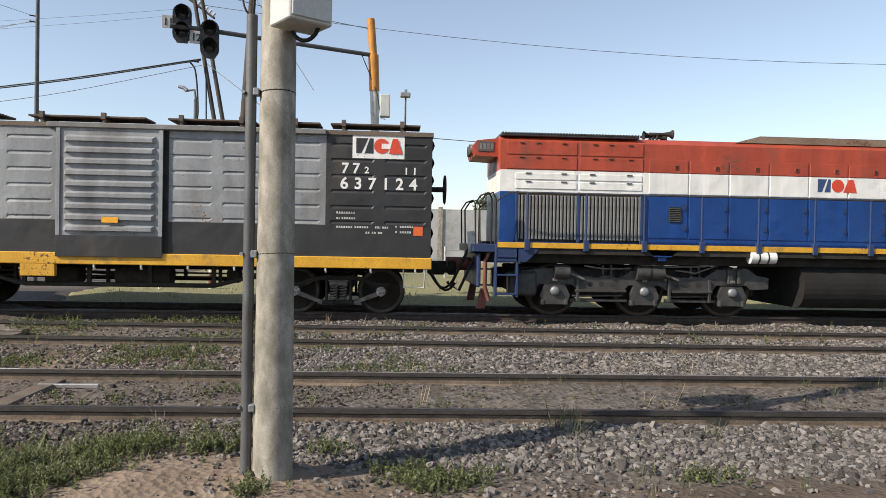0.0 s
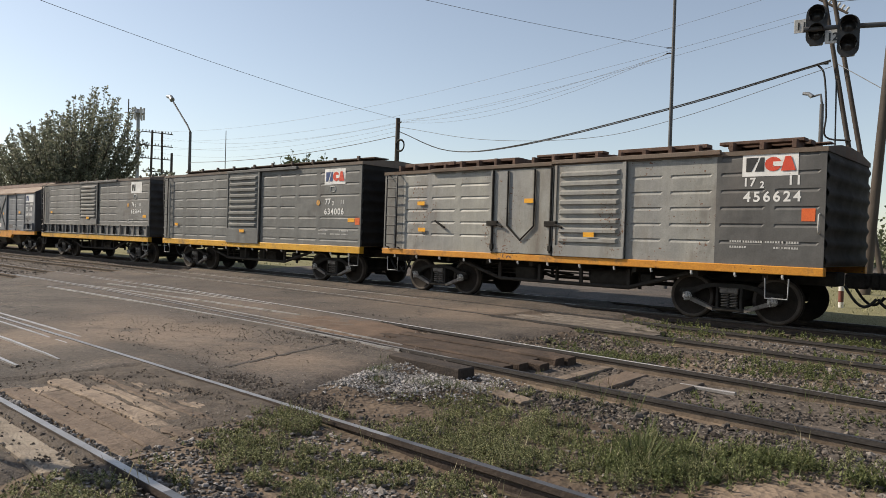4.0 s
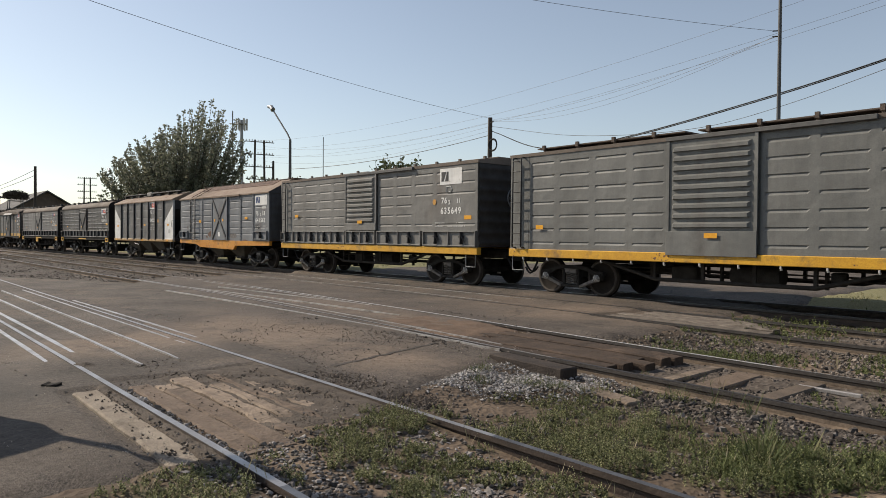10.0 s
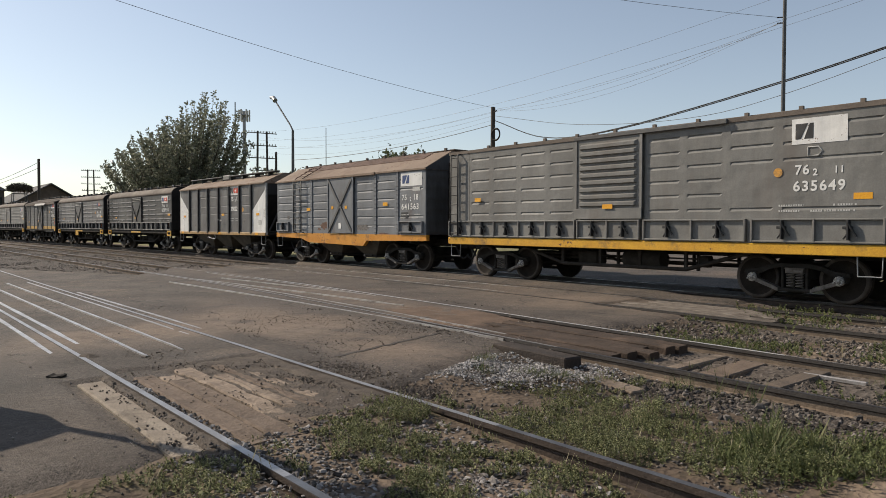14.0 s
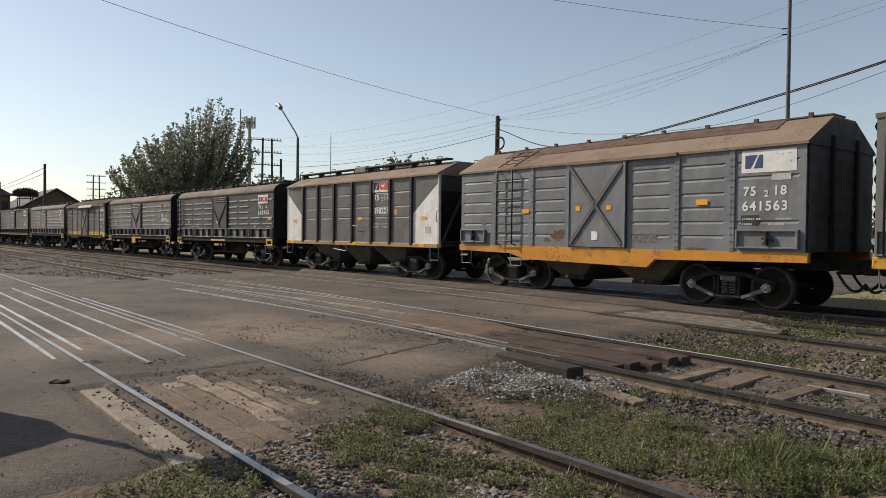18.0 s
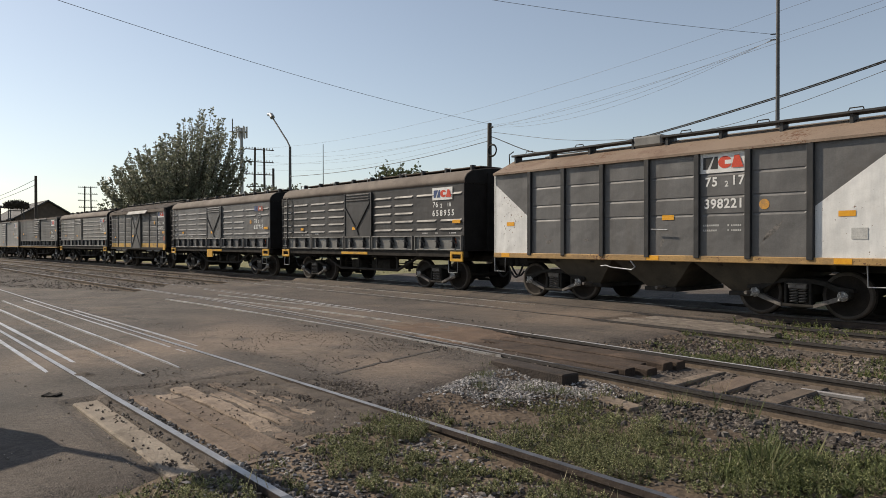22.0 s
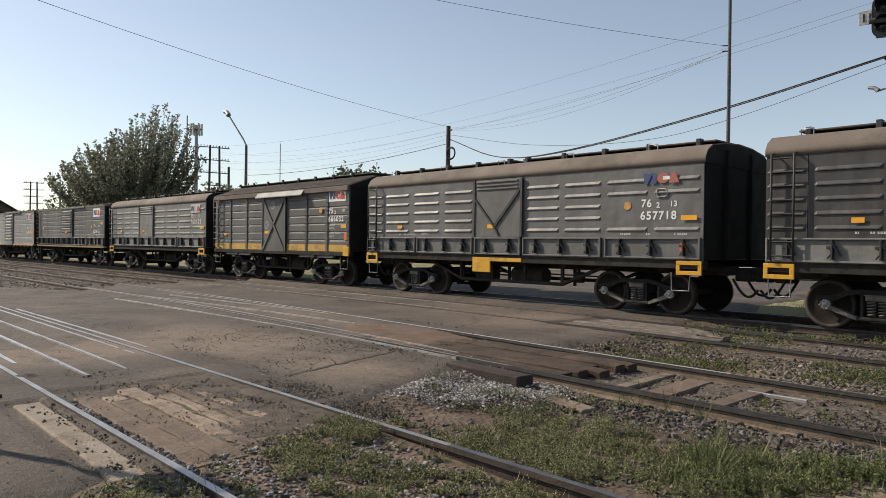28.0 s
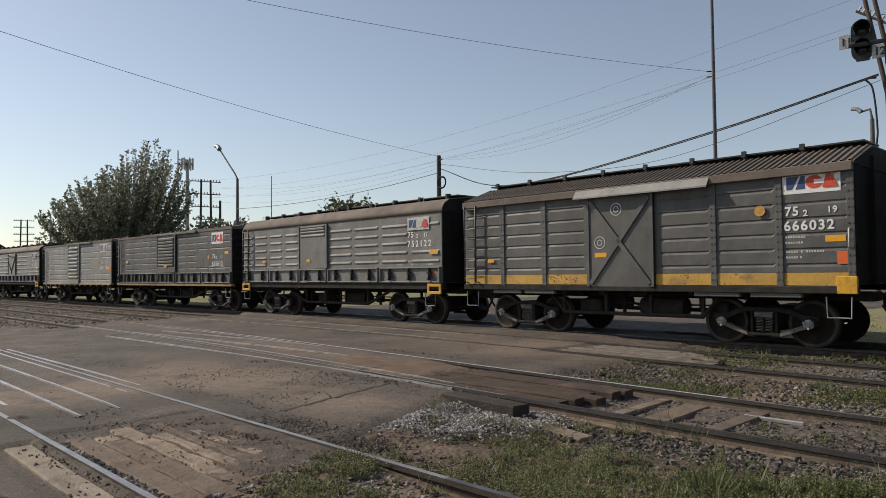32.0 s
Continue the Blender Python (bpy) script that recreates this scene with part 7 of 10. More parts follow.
def car_shell(name, label, x_left, L, z0, z1, mat, end_mat=None, roof="flat", roof_mat="roof", ribs=7, overhang=0.0, category="freight car", hollow=0.0):
    """The empty at a car's middle, its core, ends, roof, bogies and draw gear."""
    car = empty(name)
    tagged(car, label, category, "cars of the freight train")
    MOVING.append((car, x_left + L / 2, L))
    g = Geo()
    g.box(-L / 2 + 0.05 + hollow, L / 2 - 0.05 - hollow, -HALF + 0.03, HALF - 0.03, z0 + 0.01, z1)
    part("body", g, mat, car)
    for s in (-1, 1):
        if hollow:
            h = L / 2 - hollow
            part("slope_sheet", Geo().extrude([(s * (h - 0.1), z0), (s * (L / 2 - 0.05), 2.72), (s * (L / 2 - 0.05), z1), (s * (h - 0.1), z1)], -HALF + 0.04, HALF - 0.04, 1), "black", car)
            for q in (-1, 1):
                part("end_post", Geo().box(s * (L / 2 - 0.06), s * (L / 2 + 0.02), q * (HALF - 0.07), q * (HALF + 0.01), z0 - 0.1, z1, 0.008), "white_old", car)
                part("end_brace", Geo().tube([(s * (L / 2 - 0.03), q * 1.36, z0), (s * (L / 2 - 0.03), q * 0.5, 2.7)], 0.045, 6), "grey_soot", car)
            part("end_floor", Geo().box(s * (h - 0.1), s * L / 2, -HALF + 0.04, HALF - 0.04, z0 - 0.1, z0, 0.01), "under", car)
            continue
        # end walls and posts darker than the sides, shade put into the colour
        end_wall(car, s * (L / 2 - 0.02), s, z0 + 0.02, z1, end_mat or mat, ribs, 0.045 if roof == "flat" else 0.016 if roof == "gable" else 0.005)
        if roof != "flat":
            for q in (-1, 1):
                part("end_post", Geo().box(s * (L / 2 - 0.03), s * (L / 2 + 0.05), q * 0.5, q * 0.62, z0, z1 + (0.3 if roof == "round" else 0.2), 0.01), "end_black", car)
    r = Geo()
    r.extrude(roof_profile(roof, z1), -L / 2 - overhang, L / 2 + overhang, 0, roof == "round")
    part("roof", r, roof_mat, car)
    # gable ends take the same shade-darkened colour over the roof's end
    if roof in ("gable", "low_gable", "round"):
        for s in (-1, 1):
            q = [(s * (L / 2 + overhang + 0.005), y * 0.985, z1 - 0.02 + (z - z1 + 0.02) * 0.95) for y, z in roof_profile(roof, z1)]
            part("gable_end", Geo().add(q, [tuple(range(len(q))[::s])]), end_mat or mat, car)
    for s in (-1, 1):
        bogie(car, s * (L / 2 - 1.73))
        coupler(car, s * L / 2, s)
    return car


def columns(car, cols, z0, z1, ribs, mats, L, margin=0.08, depth=0.035, clear=None, rib_h=0.07):
    """Side panels, given from the left end; both sides."""
    for (a, b), mat in zip(cols, mats):
        last = clear and (a, b) in cols[-(2 if len(cols) > 3 and b - a < 1.3 else 1):]
        for s in (-1, 1):
            ribbed_panel(car, a - L / 2, b - L / 2, z0, z1, mat, s, [z for z in ribs if not (last and clear[0] < z < clear[1])], margin, depth, rib_h)


def edges(cuts):
    return list(zip(cuts[:-1], cuts[1:]))


def boxcar_black_end():
    L, z0, z1 = 11.46, 1.09, 3.38
    car = car_shell("boxcar", "grey steel boxcar with black lower band and yellow sill", -10.74, L, z0, z1, "grey_light", "end_black", ribs=7)
    ribs = [1.72 + 0.284 * i for i in range(6)]
    rnd = random.Random(1)
    left = edges([0.45, 1.68, 2.75, 3.8, 4.77])
    right = edges([6.62, 7.56, 8.5, 9.5])
    dark = edges([9.5, 10.48, 11.44])
    columns(car, left + right, 1.67, z1, ribs, ["grey_light"] * 9, L, 0.09, -0.022)
    columns(car, dark, 1.67, z1, ribs, ["black"] * 3, L, 0.09, -0.022)
    for a, b in ((0.02, 4.77), (6.62, 8.5), (8.5, 11.44)):
        for s in (-1, 1):
            ribbed_panel(car, a - L / 2, b - L / 2, z0, 1.665, "black", s, [])
    for s in (-1, 1):
        ribbed_panel(car, 0.02 - L / 2, 0.44 - L / 2, 1.67, z1, "grey_light", s, [])
        door(car, 4.8 - L / 2, 6.58 - L / 2, 1.02, z1 - 0.06, "grey_light", s, "louvre", 9, kick="black", kick_h=0.38)
        door_rail(car, 4.6 - L / 2, 9.5 - L / 2, z1 - 0.07, s, "grey_mid")
        # dark strip painted where the proud door throws its shade
        part("door_seal", Geo().box(6.6 - L / 2, 6.7 - L / 2, s * HALF, s * (HALF + 0.004), 1.1, z1 - 0.08), "under", car)
    sill(car, L, 0.88, 1.09, "yellow", True, [(4.15 - L / 2, 4.75 - L / 2, 0.66)])
    underframe(car, L, 0.88, 1.09, rnd)
    roof_walk(car, L, z1 + 0.14, [(-5.4, -4.2), (-3.9, -2.2), (-1.7, 0.4), (0.8, 2.4), (2.9, 3.6), (3.8, 5.5)], 0.6, -0.75, high=0.05)
    y = -HALF
    logo(car, 10.45 - L / 2, 3.13, 0.95, 0.46, y - 0.001, "black")
    writing(car, "77", 9.78 - L / 2, 2.625, 0.19, y, spread=1.5)
    writing(car, "2", 10.2 - L / 2, 2.63, 0.12, y)
    writing(car, "11", 10.92 - L / 2, 2.62, 0.13, y, spread=1.7)
    writing(car, "637124", 9.76 - L / 2, 2.34, 0.21, y, spread=1.72)
    bars(car, 9.7 - L / 2, 1.88, [(0.35,), (0.06, 0.25)], y)
    bars(car, 9.7 - L / 2, 1.62, [(0.3, 0.25, -0.05, 0.1, 0.1), (-0.5, 0.08, 0.08, 0.08)], y)
    bars(car, 10.78 - L / 2, 1.64, [(0.05, 0.24), (0.05, 0.22)], y)
    mark(car, 11.2 - L / 2, 1.58, 0.17, 0.17, "orange_mark", y)
    mark(car, 5.72 - L / 2, 1.68, 0.28, 0.1, "yellow_mark", y - 0.12)
    mark(car, 5.65 - L / 2, 1.15, 0.17, 0.17, "white_old", y - 0.03)
    ladder(car, 0.18 - L / 2, 0.56 - L / 2, 0.72, 3.42, y, -1, 10, "grey_light")
    for x in (-L / 2 + 0.35, L / 2 - 0.32):
        steps(car, x, y - 0.02, 0.9)
    g = Geo()
    g.lathe([(0.26, -0.02), (0.29, 0.0), (0.26, 0.02), (0.24, 0.0), (0.26, -0.02)], (L / 2 + 0.26, -0.9, 2.4), 0, 20)
    g.tube([(L / 2, -0.9, 2.4), (L / 2 + 0.26, -0.9, 2.4)], 0.05, 8)
    for i in range(3):
        a = i * 2.09
        g.tube([(L / 2 + 0.26, -0.9, 2.4), (L / 2 + 0.26, -0.9 + 0.26 * math.cos(a), 2.4 + 0.26 * math.sin(a))], 0.015, 5)
    part("hand_brake", g, "under", car)


def boxcar_plug_door():
    L, z0, z1 = 11.0, 1.1, 3.14
    car = car_shell("boxcar", "weathered beige and grey boxcar with orange sill and plug door", -22.86, L, z0, z1, "grey_beige", "end_grey", ribs=7)
    rnd = random.Random(2)
    ribs = [1.5 + 0.31 * i for i in range(6)]
    columns(car, edges([0.75, 1.72, 2.7, 3.78]), z0, z1, ribs, ["grey_beige"] * 3, L, 0.08, -0.022)
    columns(car, edges([7.3, 8.14, 9.12]), z0, z1, ribs, ["grey_beige"] * 2, L, 0.08, -0.022)
    columns(car, edges([9.12, 10.08, 10.98]), z0, z1, ribs, ["grey_dark"] * 2, L, 0.08, -0.022)
    for s in (-1, 1):
        ribbed_panel(car, 0.02 - L / 2, 0.74 - L / 2, z0, z1, "grey_mid", s, [])
        d = door(car, 3.82 - L / 2, 5.5 - L / 2, z0 + 0.02, z1 - 0.1, "grey_beige", s, "plain")
        b = Geo()
        y = s * (HALF + 0.08)
        for x in (4.3, 5.05):
            b.tube([(x - L / 2, y, z1 - 0.12), (x - L / 2, y, 1.75)], 0.022, 6)
        b.tube([(4.3 - L / 2, y, 1.75), (4.68 - L / 2, y, 1.42), (5.05 - L / 2, y, 1.75)], 0.022, 6)
        part("lock_bar", b, "bogie", d)
        k = Geo()
        for x in (3.86, 5.5):
            k.tube([(x - L / 2, y, z1 - 0.1), (x - L / 2, y, z0 + 0.05)], 0.028, 6)
            k.box(x - 0.16 - L / 2, x + 0.16 - L / 2, y - 0.03, y + 0.03, 1.74, 1.86, 0.01)
            k.tube([(x + 0.1 - L / 2, y, 1.8), (x + 0.32 - L / 2, y + s * 0.03, 1.72)], 0.028, 6)
            k.box(x - 0.04 - L / 2, x + 0.04 - L / 2, y - 0.03, y + 0.03, 1.2, 1.32)
        part("hinge_bar", k, "bogie", d)
        door(car, 5.6 - L / 2, 7.26 - L / 2, z0, z1 - 0.06, "grey_beige", s, "louvre", 8)
        door_rail(car, 1.8 - L / 2, 5.5 - L / 2, z1 - 0.06, s, "roof")
        door_rail(car, 5.5 - L / 2, 9.2 - L / 2, z1 - 0.03, s, "roof")
    y = -HALF
    h = Geo()
    h.tube([(2.0 - L / 2, y - 0.08, 1.85), (2.32 - L / 2, y - 0.06, 1.68)], 0.028, 6)
    part("lever", h, "bogie", car)
    sill(car, L, 0.95, 1.1, "orange", True)
    underframe(car, L, 0.86, 1.1, rnd)
    for a, b in ((-5.3, -3.3), (-3.1, -1.1), (-0.9, 1.1), (1.3, 3.3), (3.6, 5.3)):
        for j in range(4):
            u, v = a + rnd.uniform(-0.1, 0.3), b - rnd.uniform(-0.1, 0.35)
            part("roof_board", Geo().box(u, v, -1.2 + 0.3 * j, -0.95 + 0.3 * j, z1 + 0.17 + rnd.uniform(-0.02, 0.03), z1 + 0.22 + rnd.uniform(0, 0.03), 0.008), "rust_board", car)
        for x in np.arange(a + 0.2, b, 0.55):
            part("board_support", Geo().box(x - 0.04, x + 0.04, -1.32, 0.1, z1 + 0.05, z1 + rnd.uniform(0.16, 0.23), 0.006), "rust_board", car)
    logo(car, 10.06 - L / 2, 2.9, 0.95, 0.42, y - 0.001, "black")
    writing(car, "17", 9.6 - L / 2, 2.52, 0.15, y)
    writing(car, "2", 9.9 - L / 2, 2.49, 0.11, y)
    writing(car, "11", 10.36 - L / 2, 2.53, 0.16, y)
    writing(car, "456624", 9.62 - L / 2, 2.24, 0.18, y, spread=1.35)
    mark(car, 10.72 - L / 2, 2.0, 0.22, 0.22, "orange_mark", y)
    bars(car, 9.4 - L / 2, 1.5, [(0.2, 0.35, 0.25), (0.3, -0.4, 0.1, 0.1)], y)
    bars(car, 10.3 - L / 2, 1.5, [(0.04, 0.22), (0.04, 0.2)], y)
    for x, z in ((1.45, 2.3), (1.5, 1.62), (4.9, 2.32), (6.5, 1.58)):
        mark(car, x - L / 2, z, 0.26, 0.1, "yellow_mark", y - (0.07 if x > 3 else 0.04) - (0.06 if x > 6 else 0))
    ladder(car, 0.22 - L / 2, 0.62 - L / 2, 1.15, 3.05, y, -1, 8, "black")
    handle(car, 10.9 - L / 2, 1.85, y)
    for x in (-L / 2 + 0.42, L / 2 - 0.75):
        steps(car, x, y - 0.02, 0.88)


def handle(car, x, z, y):
    g = Geo()
    g.tube([(x, y, z - 0.17), (x, y - 0.07, z - 0.15), (x, y - 0.07, z + 0.15), (x, y, z + 0.17)], 0.014, 5)
    part("grab_handle", g, "white_old", car)


def boxcar_louvre(x_left, L, z1, mat, label, number, top, top2, style, stakes, seed, sill_mat="yellow", loop=True, dark_end=False, cut=0.0):
    z0 = 1.1
    low = 1.58 if stakes else z0
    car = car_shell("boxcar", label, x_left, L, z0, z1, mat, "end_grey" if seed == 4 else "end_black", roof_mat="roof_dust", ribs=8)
    rnd = random.Random(seed)
    n = 6 if stakes else 7
    ribs = [low + 0.16 + (z1 - low - 0.42) * i / (n - 1) for i in range(n)]
    k = (L + cut) / 11.9
    lc = [c * k - cut for c in (0.92, 1.85, 2.92, 3.95, 4.9)]
    rc = [c * k - cut for c in (6.9, 7.88, 8.86, 9.93, 11.86)]
    columns(car, edges(lc), z0, z1, ribs, [mat] * 4, L, depth=-0.022)
    columns(car, edges(rc), z0, z1, ribs, [mat] * 3 + (["grey_dark"] * 2 if dark_end else [mat] * 2), L, depth=-0.022, clear=(z1 - 1.55, z1 - 0.95))
    d0, d1 = 4.95 * k - cut - L / 2, 6.84 * k - cut - L / 2
    for s in (-1, 1):
        ribbed_panel(car, 0.02 - L / 2, 0.91 * k - cut - L / 2, z0, z1, mat, s, [])
        door(car, d0, d1, low if stakes else 1.05, z1 - 0.06, mat, s, "louvre", 9, kick_h=0.5 if seed == 3 else 0.24)
        door_rail(car, d0 - 0.05, 8.9 * k - cut - L / 2, z1 - 0.08, s, "grey_dark")
        if stakes:
            stake_band(car, L, 1.12, 1.56, s, mat if seed == 4 else "grey_dark", [(-L / 2 + 0.05, d0 - 0.03), (d0 + 0.03, d1 - 0.03), (d1 + 0.06, (d1 + L / 2) / 2 - 0.05), ((d1 + L / 2) / 2 + 0.05, L / 2 - 0.05)])
    sill(car, L, 0.9 if seed < 10 else 1.0, 1.1, sill_mat if seed < 10 else "sill_dusty", not stakes)
    underframe(car, L, 0.9, 1.1, rnd)
    roof_walk(car, L, z1 + 0.15, [(-L / 2 + 0.3, -1.2), (-0.9, L / 2 - 0.3)], 0.6 if seed == 3 else 0.5, -0.5 if seed == 3 else -0.2, "plank" if seed == 3 else "roof_dust", 0.05 if seed == 3 else 0.02)
    y = -HALF - 0.002
    logo(car, 10.68 * k - cut - L / 2, z1 - 0.37, 0.95, 0.46, y, style)
    if loop:
        g = Geo()
        xx, zz = 10.62 * k - cut - L / 2, z1 - 0.74
        g.tube([(xx - 0.13, y - 0.003, zz + 0.08), (xx + 0.05, y - 0.003, zz + 0.08), (xx + 0.12, y - 0.003, zz), (xx + 0.05, y - 0.003, zz - 0.08), (xx - 0.13, y - 0.003, zz - 0.08), (xx - 0.13, y - 0.003, zz + 0.08)], 0.014, 4)
        part("painted_mark", g, "white_old", car)
    zt = z1 - (1.14 if seed == 4 else 1.18)
    writing(car, top, 10.25 * k - cut - L / 2, zt, 0.17, -HALF - 0.002)
    writing(car, "2", 10.58 * k - cut - L / 2, zt - 0.03, 0.12, -HALF - 0.002)
    writing(car, top2, 10.95 * k - cut - L / 2, zt, 0.12, -HALF - 0.002)
    writing(car, number, 10.22 * k - cut - L / 2, zt - 0.3, 0.18, -HALF - 0.002, spread=1.22)
    g = Geo()
    g.lathe([(0.0, -0.0), (0.085, -0.0)], (9.93 * k - cut - L / 2, -HALF - 0.012, zt + 0.05), 1, 14)
    part("painted_dot", g, "dot_faded", car)
    zw = low + (0.2 if stakes else 0.42)
    bars(car, 9.95 * k - cut - L / 2, zw, [(0.45,), (0.4, -0.1, 0.2, 0.2)], -HALF)
    bars(car, 10.95 * k - cut - L / 2, zw, [(0.04, 0.24, 0.05), (0.04, 0.22, 0.05)], -HALF)
    mark(car, 11.45 * k - cut - L / 2, low + (0.36 if seed == 4 else 0.75), 0.3, 0.11, "yellow_mark", -HALF)
    if not stakes:
        mark(car, 11.72 * k - cut - L / 2, low + 0.72, 0.2, 0.2, "orange_mark", -HALF)
    mark(car, 1.32 * k - cut - L / 2, low + 0.55, 0.24, 0.1, "yellow_mark", -HALF - 0.04)
    mark(car, 5.95 * k - cut - L / 2, low + 0.36 if not stakes else low + 0.28, 0.28, 0.1, "yellow_mark", -HALF - 0.11)
    ladder(car, 0.2 - L / 2, 0.5 - L / 2, 1.15, z1 - 0.08, -HALF, -1, 9, "black")
    for x in (-L / 2 + 0.3, L / 2 - 0.3):
        steps(car, x, -HALF, 0.92)
    if stakes:
        g = Geo()
        g.lathe([(0.3, -0.02), (0.325, 0.0), (0.3, 0.02), (0.275, 0.0), (0.3, -0.02)], (L / 2 + 0.2, -0.25, 2.5), 0, 20)
        g.tube([(L / 2, -0.25, 2.5), (L / 2 + 0.2, -0.25, 2.5)], 0.05, 8)
        for q in range(5):
            g.tube([(L / 2 + 0.2, -0.25, 2.5), (L / 2 + 0.2, -0.25 + 0.3 * math.cos(q * 1.257), 2.5 + 0.3 * math.sin(q * 1.257))], 0.02, 5)
        part("hand_brake", g, "galv", car)
    return car


def hopper_boxcar():
    L, z0, z1 = 9.65, 1.14, 3.15
    car = car_shell("covered_hopper", "blue-grey covered hopper with tan sloping roof and orange sill", -58.77, L, z0, z1, "grey_blue", "end_slate", "gable", "roof_tan", 6)
    rnd = random.Random(5)
    ribs = [1.42 + 0.285 * i for i in range(6)]
    columns(car, edges([0.06, 1.42, 2.8, 4.02]), z0, z1, ribs, ["grey_blue"] * 3, L, 0.1, -0.022)
    columns(car, edges([5.72, 6.92, 8.15, 9.6]), z0, z1, ribs, ["grey_blue"] * 3, L, 0.1, -0.022, (1.8, 2.45))
    for s in (-1, 1):
        d = door(car, 4.06 - L / 2, 5.68 - L / 2, z0 + 0.02, z1 - 0.06, "grey_blue", s, "cross")
        door_rail(car, 4.0 - L / 2, 7.0 - L / 2, z1 - 0.06, s, "roof_tan")
        for x in (1.46, 2.82, 6.98, 8.2):
            post(car, x - L / 2, z0, z1 - 0.02, s, "grey_blue", 0.11)
        stake_band(car, L, 1.2, 1.56, s, "grey_blue", [(0.1 - L / 2, 1.1 - L / 2), (8.3 - L / 2, 9.5 - L / 2)])
        g = Geo()
        yy = s * (HALF - 0.05)
        p = [(-L / 2, 1.14), (-L / 2, 0.98), (-L / 2 + 2.0, 0.94), (-L / 2 + 2.6, 0.8), (L / 2 - 3.4, 0.74), (L / 2 - 3.2, 0.92), (L / 2, 0.96), (L / 2, 1.14)]
        n = len(p)
        g.add([(a, yy - 0.06, b) for a, b in p] + [(a, yy + 0.06, b) for a, b in p], [tuple(range(n)), tuple(reversed(range(n, 2 * n)))] + [(i, (i + 1) % n, n + (i + 1) % n, n + i) for i in range(n)])
        part("sill", g, "orange", car)
    underframe(car, L, 0.9, 1.12, rnd, tanks=False)
    chutes(car, (-1.1, 1.1))
    roof_walk(car, L, z1 + 0.58, [(-L / 2 + 0.1, L / 2 - 0.1)], 0.6, 0.0, "plank", 0.05)
    g = Geo()
    for x in (1.62, 2.2):
        g.tube([(x - L / 2, -HALF - 0.06, z1 + 0.05), (x + 0.3 - L / 2, -0.9, z1 + 0.5)], 0.016, 5)
    for i in range(4):
        u = (i + 0.5) / 4
        g.tube([(1.62 + 0.3 * u - L / 2, -HALF - 0.06 + 0.53 * u, z1 + 0.08 + 0.42 * u), (2.2 + 0.3 * u - L / 2, -HALF - 0.06 + 0.53 * u, z1 + 0.08 + 0.42 * u)], 0.012, 5)
    part("roof_ladder", g, "rust_board", car)
    for s in (-1, 1):
        part("roof_cap", Geo().extrude([(s * 0.9, z1 + 0.365), (s * 0.9, z1 + 0.385), (s * 0.48, z1 + 0.605), (s * 0.48, z1 + 0.585)][::s], -L / 2 + 1.2, L / 2 - 0.9), "rust_board", car, "rusty ridge sheet")
    ladder(car, 1.62 - L / 2, 2.2 - L / 2, 1.18, z1 - 0.05, -HALF, -1, 9, "black")
    logo(car, 8.9 - L / 2, 2.86, 1.05, 0.42, -HALF - 0.001, "worn")
    writing(car, "75", 8.42 - L / 2, 2.22, 0.17, -HALF - 0.002)
    writing(car, "2", 8.83 - L / 2, 2.19, 0.12, -HALF - 0.002)
    writing(car, "18", 9.0 - L / 2, 2.22, 0.17, -HALF - 0.002)
    writing(car, "641563", 8.4 - L / 2, 1.93, 0.18, -HALF - 0.002, spread=1.2)
    bars(car, 8.4 - L / 2, 1.75, [(0.25, 0.1, -0.2, 0.3), (0.2, -0.25, 0.3)], -HALF)
    for x, z in ((2.6, 2.03), (4.36, 2.06), (5.25, 2.06), (7.55, 2.12)):
        mark(car, x - L / 2, z, 0.26 if x > 7 or x < 3 else 0.14, 0.11, "yellow_mark", -HALF - (0.055 if 4 < x < 5.7 else 0.022))
    mark(car, 4.86 - L / 2, 1.42, 0.18, 0.2, "white", -HALF - 0.055)
    mark(car, 9.15 - L / 2, 2.55, 0.36, 0.12, "white_old", -HALF)
    mark(car, 8.56 - L / 2, 1.74, 0.36, 0.2, "black", -HALF + 0.003, "stencil_ground")
    smear(car, 3.72 - L / 2, 1.42, 0.5, 0.26, 4, "rust_dark")
    smear(car, 3.35 - L / 2, 1.3, 0.22, 0.1, -8, "rust_dark")
    smear(car, 6.2 - L / 2, 1.36, 0.75, 0.2, 0, "dent_rust")
    smear(car, 7.4 - L / 2, 1.17, 0.5, 0.05, 0, "rust_dark")
    smear(car, 1.0 - L / 2, 1.75, 0.2, 0.12, 30, "dent_rust")
    for x in (0.1, 2.05):
        steps(car, x + 0.2 - L / 2, -HALF, 0.98)


def chutes(car, xs, half=1.15):
    """Discharge funnels under the floor, with a gate and its shaft at the mouth."""
    for x in xs:
        g = Geo()
        v = [(x - half, -1.38, 1.02), (x + half, -1.38, 1.02), (x + half, 1.38, 1.02), (x - half, 1.38, 1.02), (x - 0.32, -0.95, 0.4), (x + 0.32, -0.95, 0.4), (x + 0.32, 0.95, 0.4), (x - 0.32, 0.95, 0.4)]
        g.add(v, [(0, 1, 2, 3), (4, 7, 6, 5), (0, 4, 5, 1), (1, 5, 6, 2), (2, 6, 7, 3), (3, 7, 4, 0)])
        c = part("discharge_chute", g, "chute", car)
        part("gate", Geo().box(x - 0.4, x + 0.4, -1.0, 1.0, 0.33, 0.42, 0.01), "under", c)
        part("gate_shaft", Geo().tube([(x + 0.1, -1.3, 0.42), (x + 0.1, 1.3, 0.42)], 0.035, 8), "bogie_arm", c)


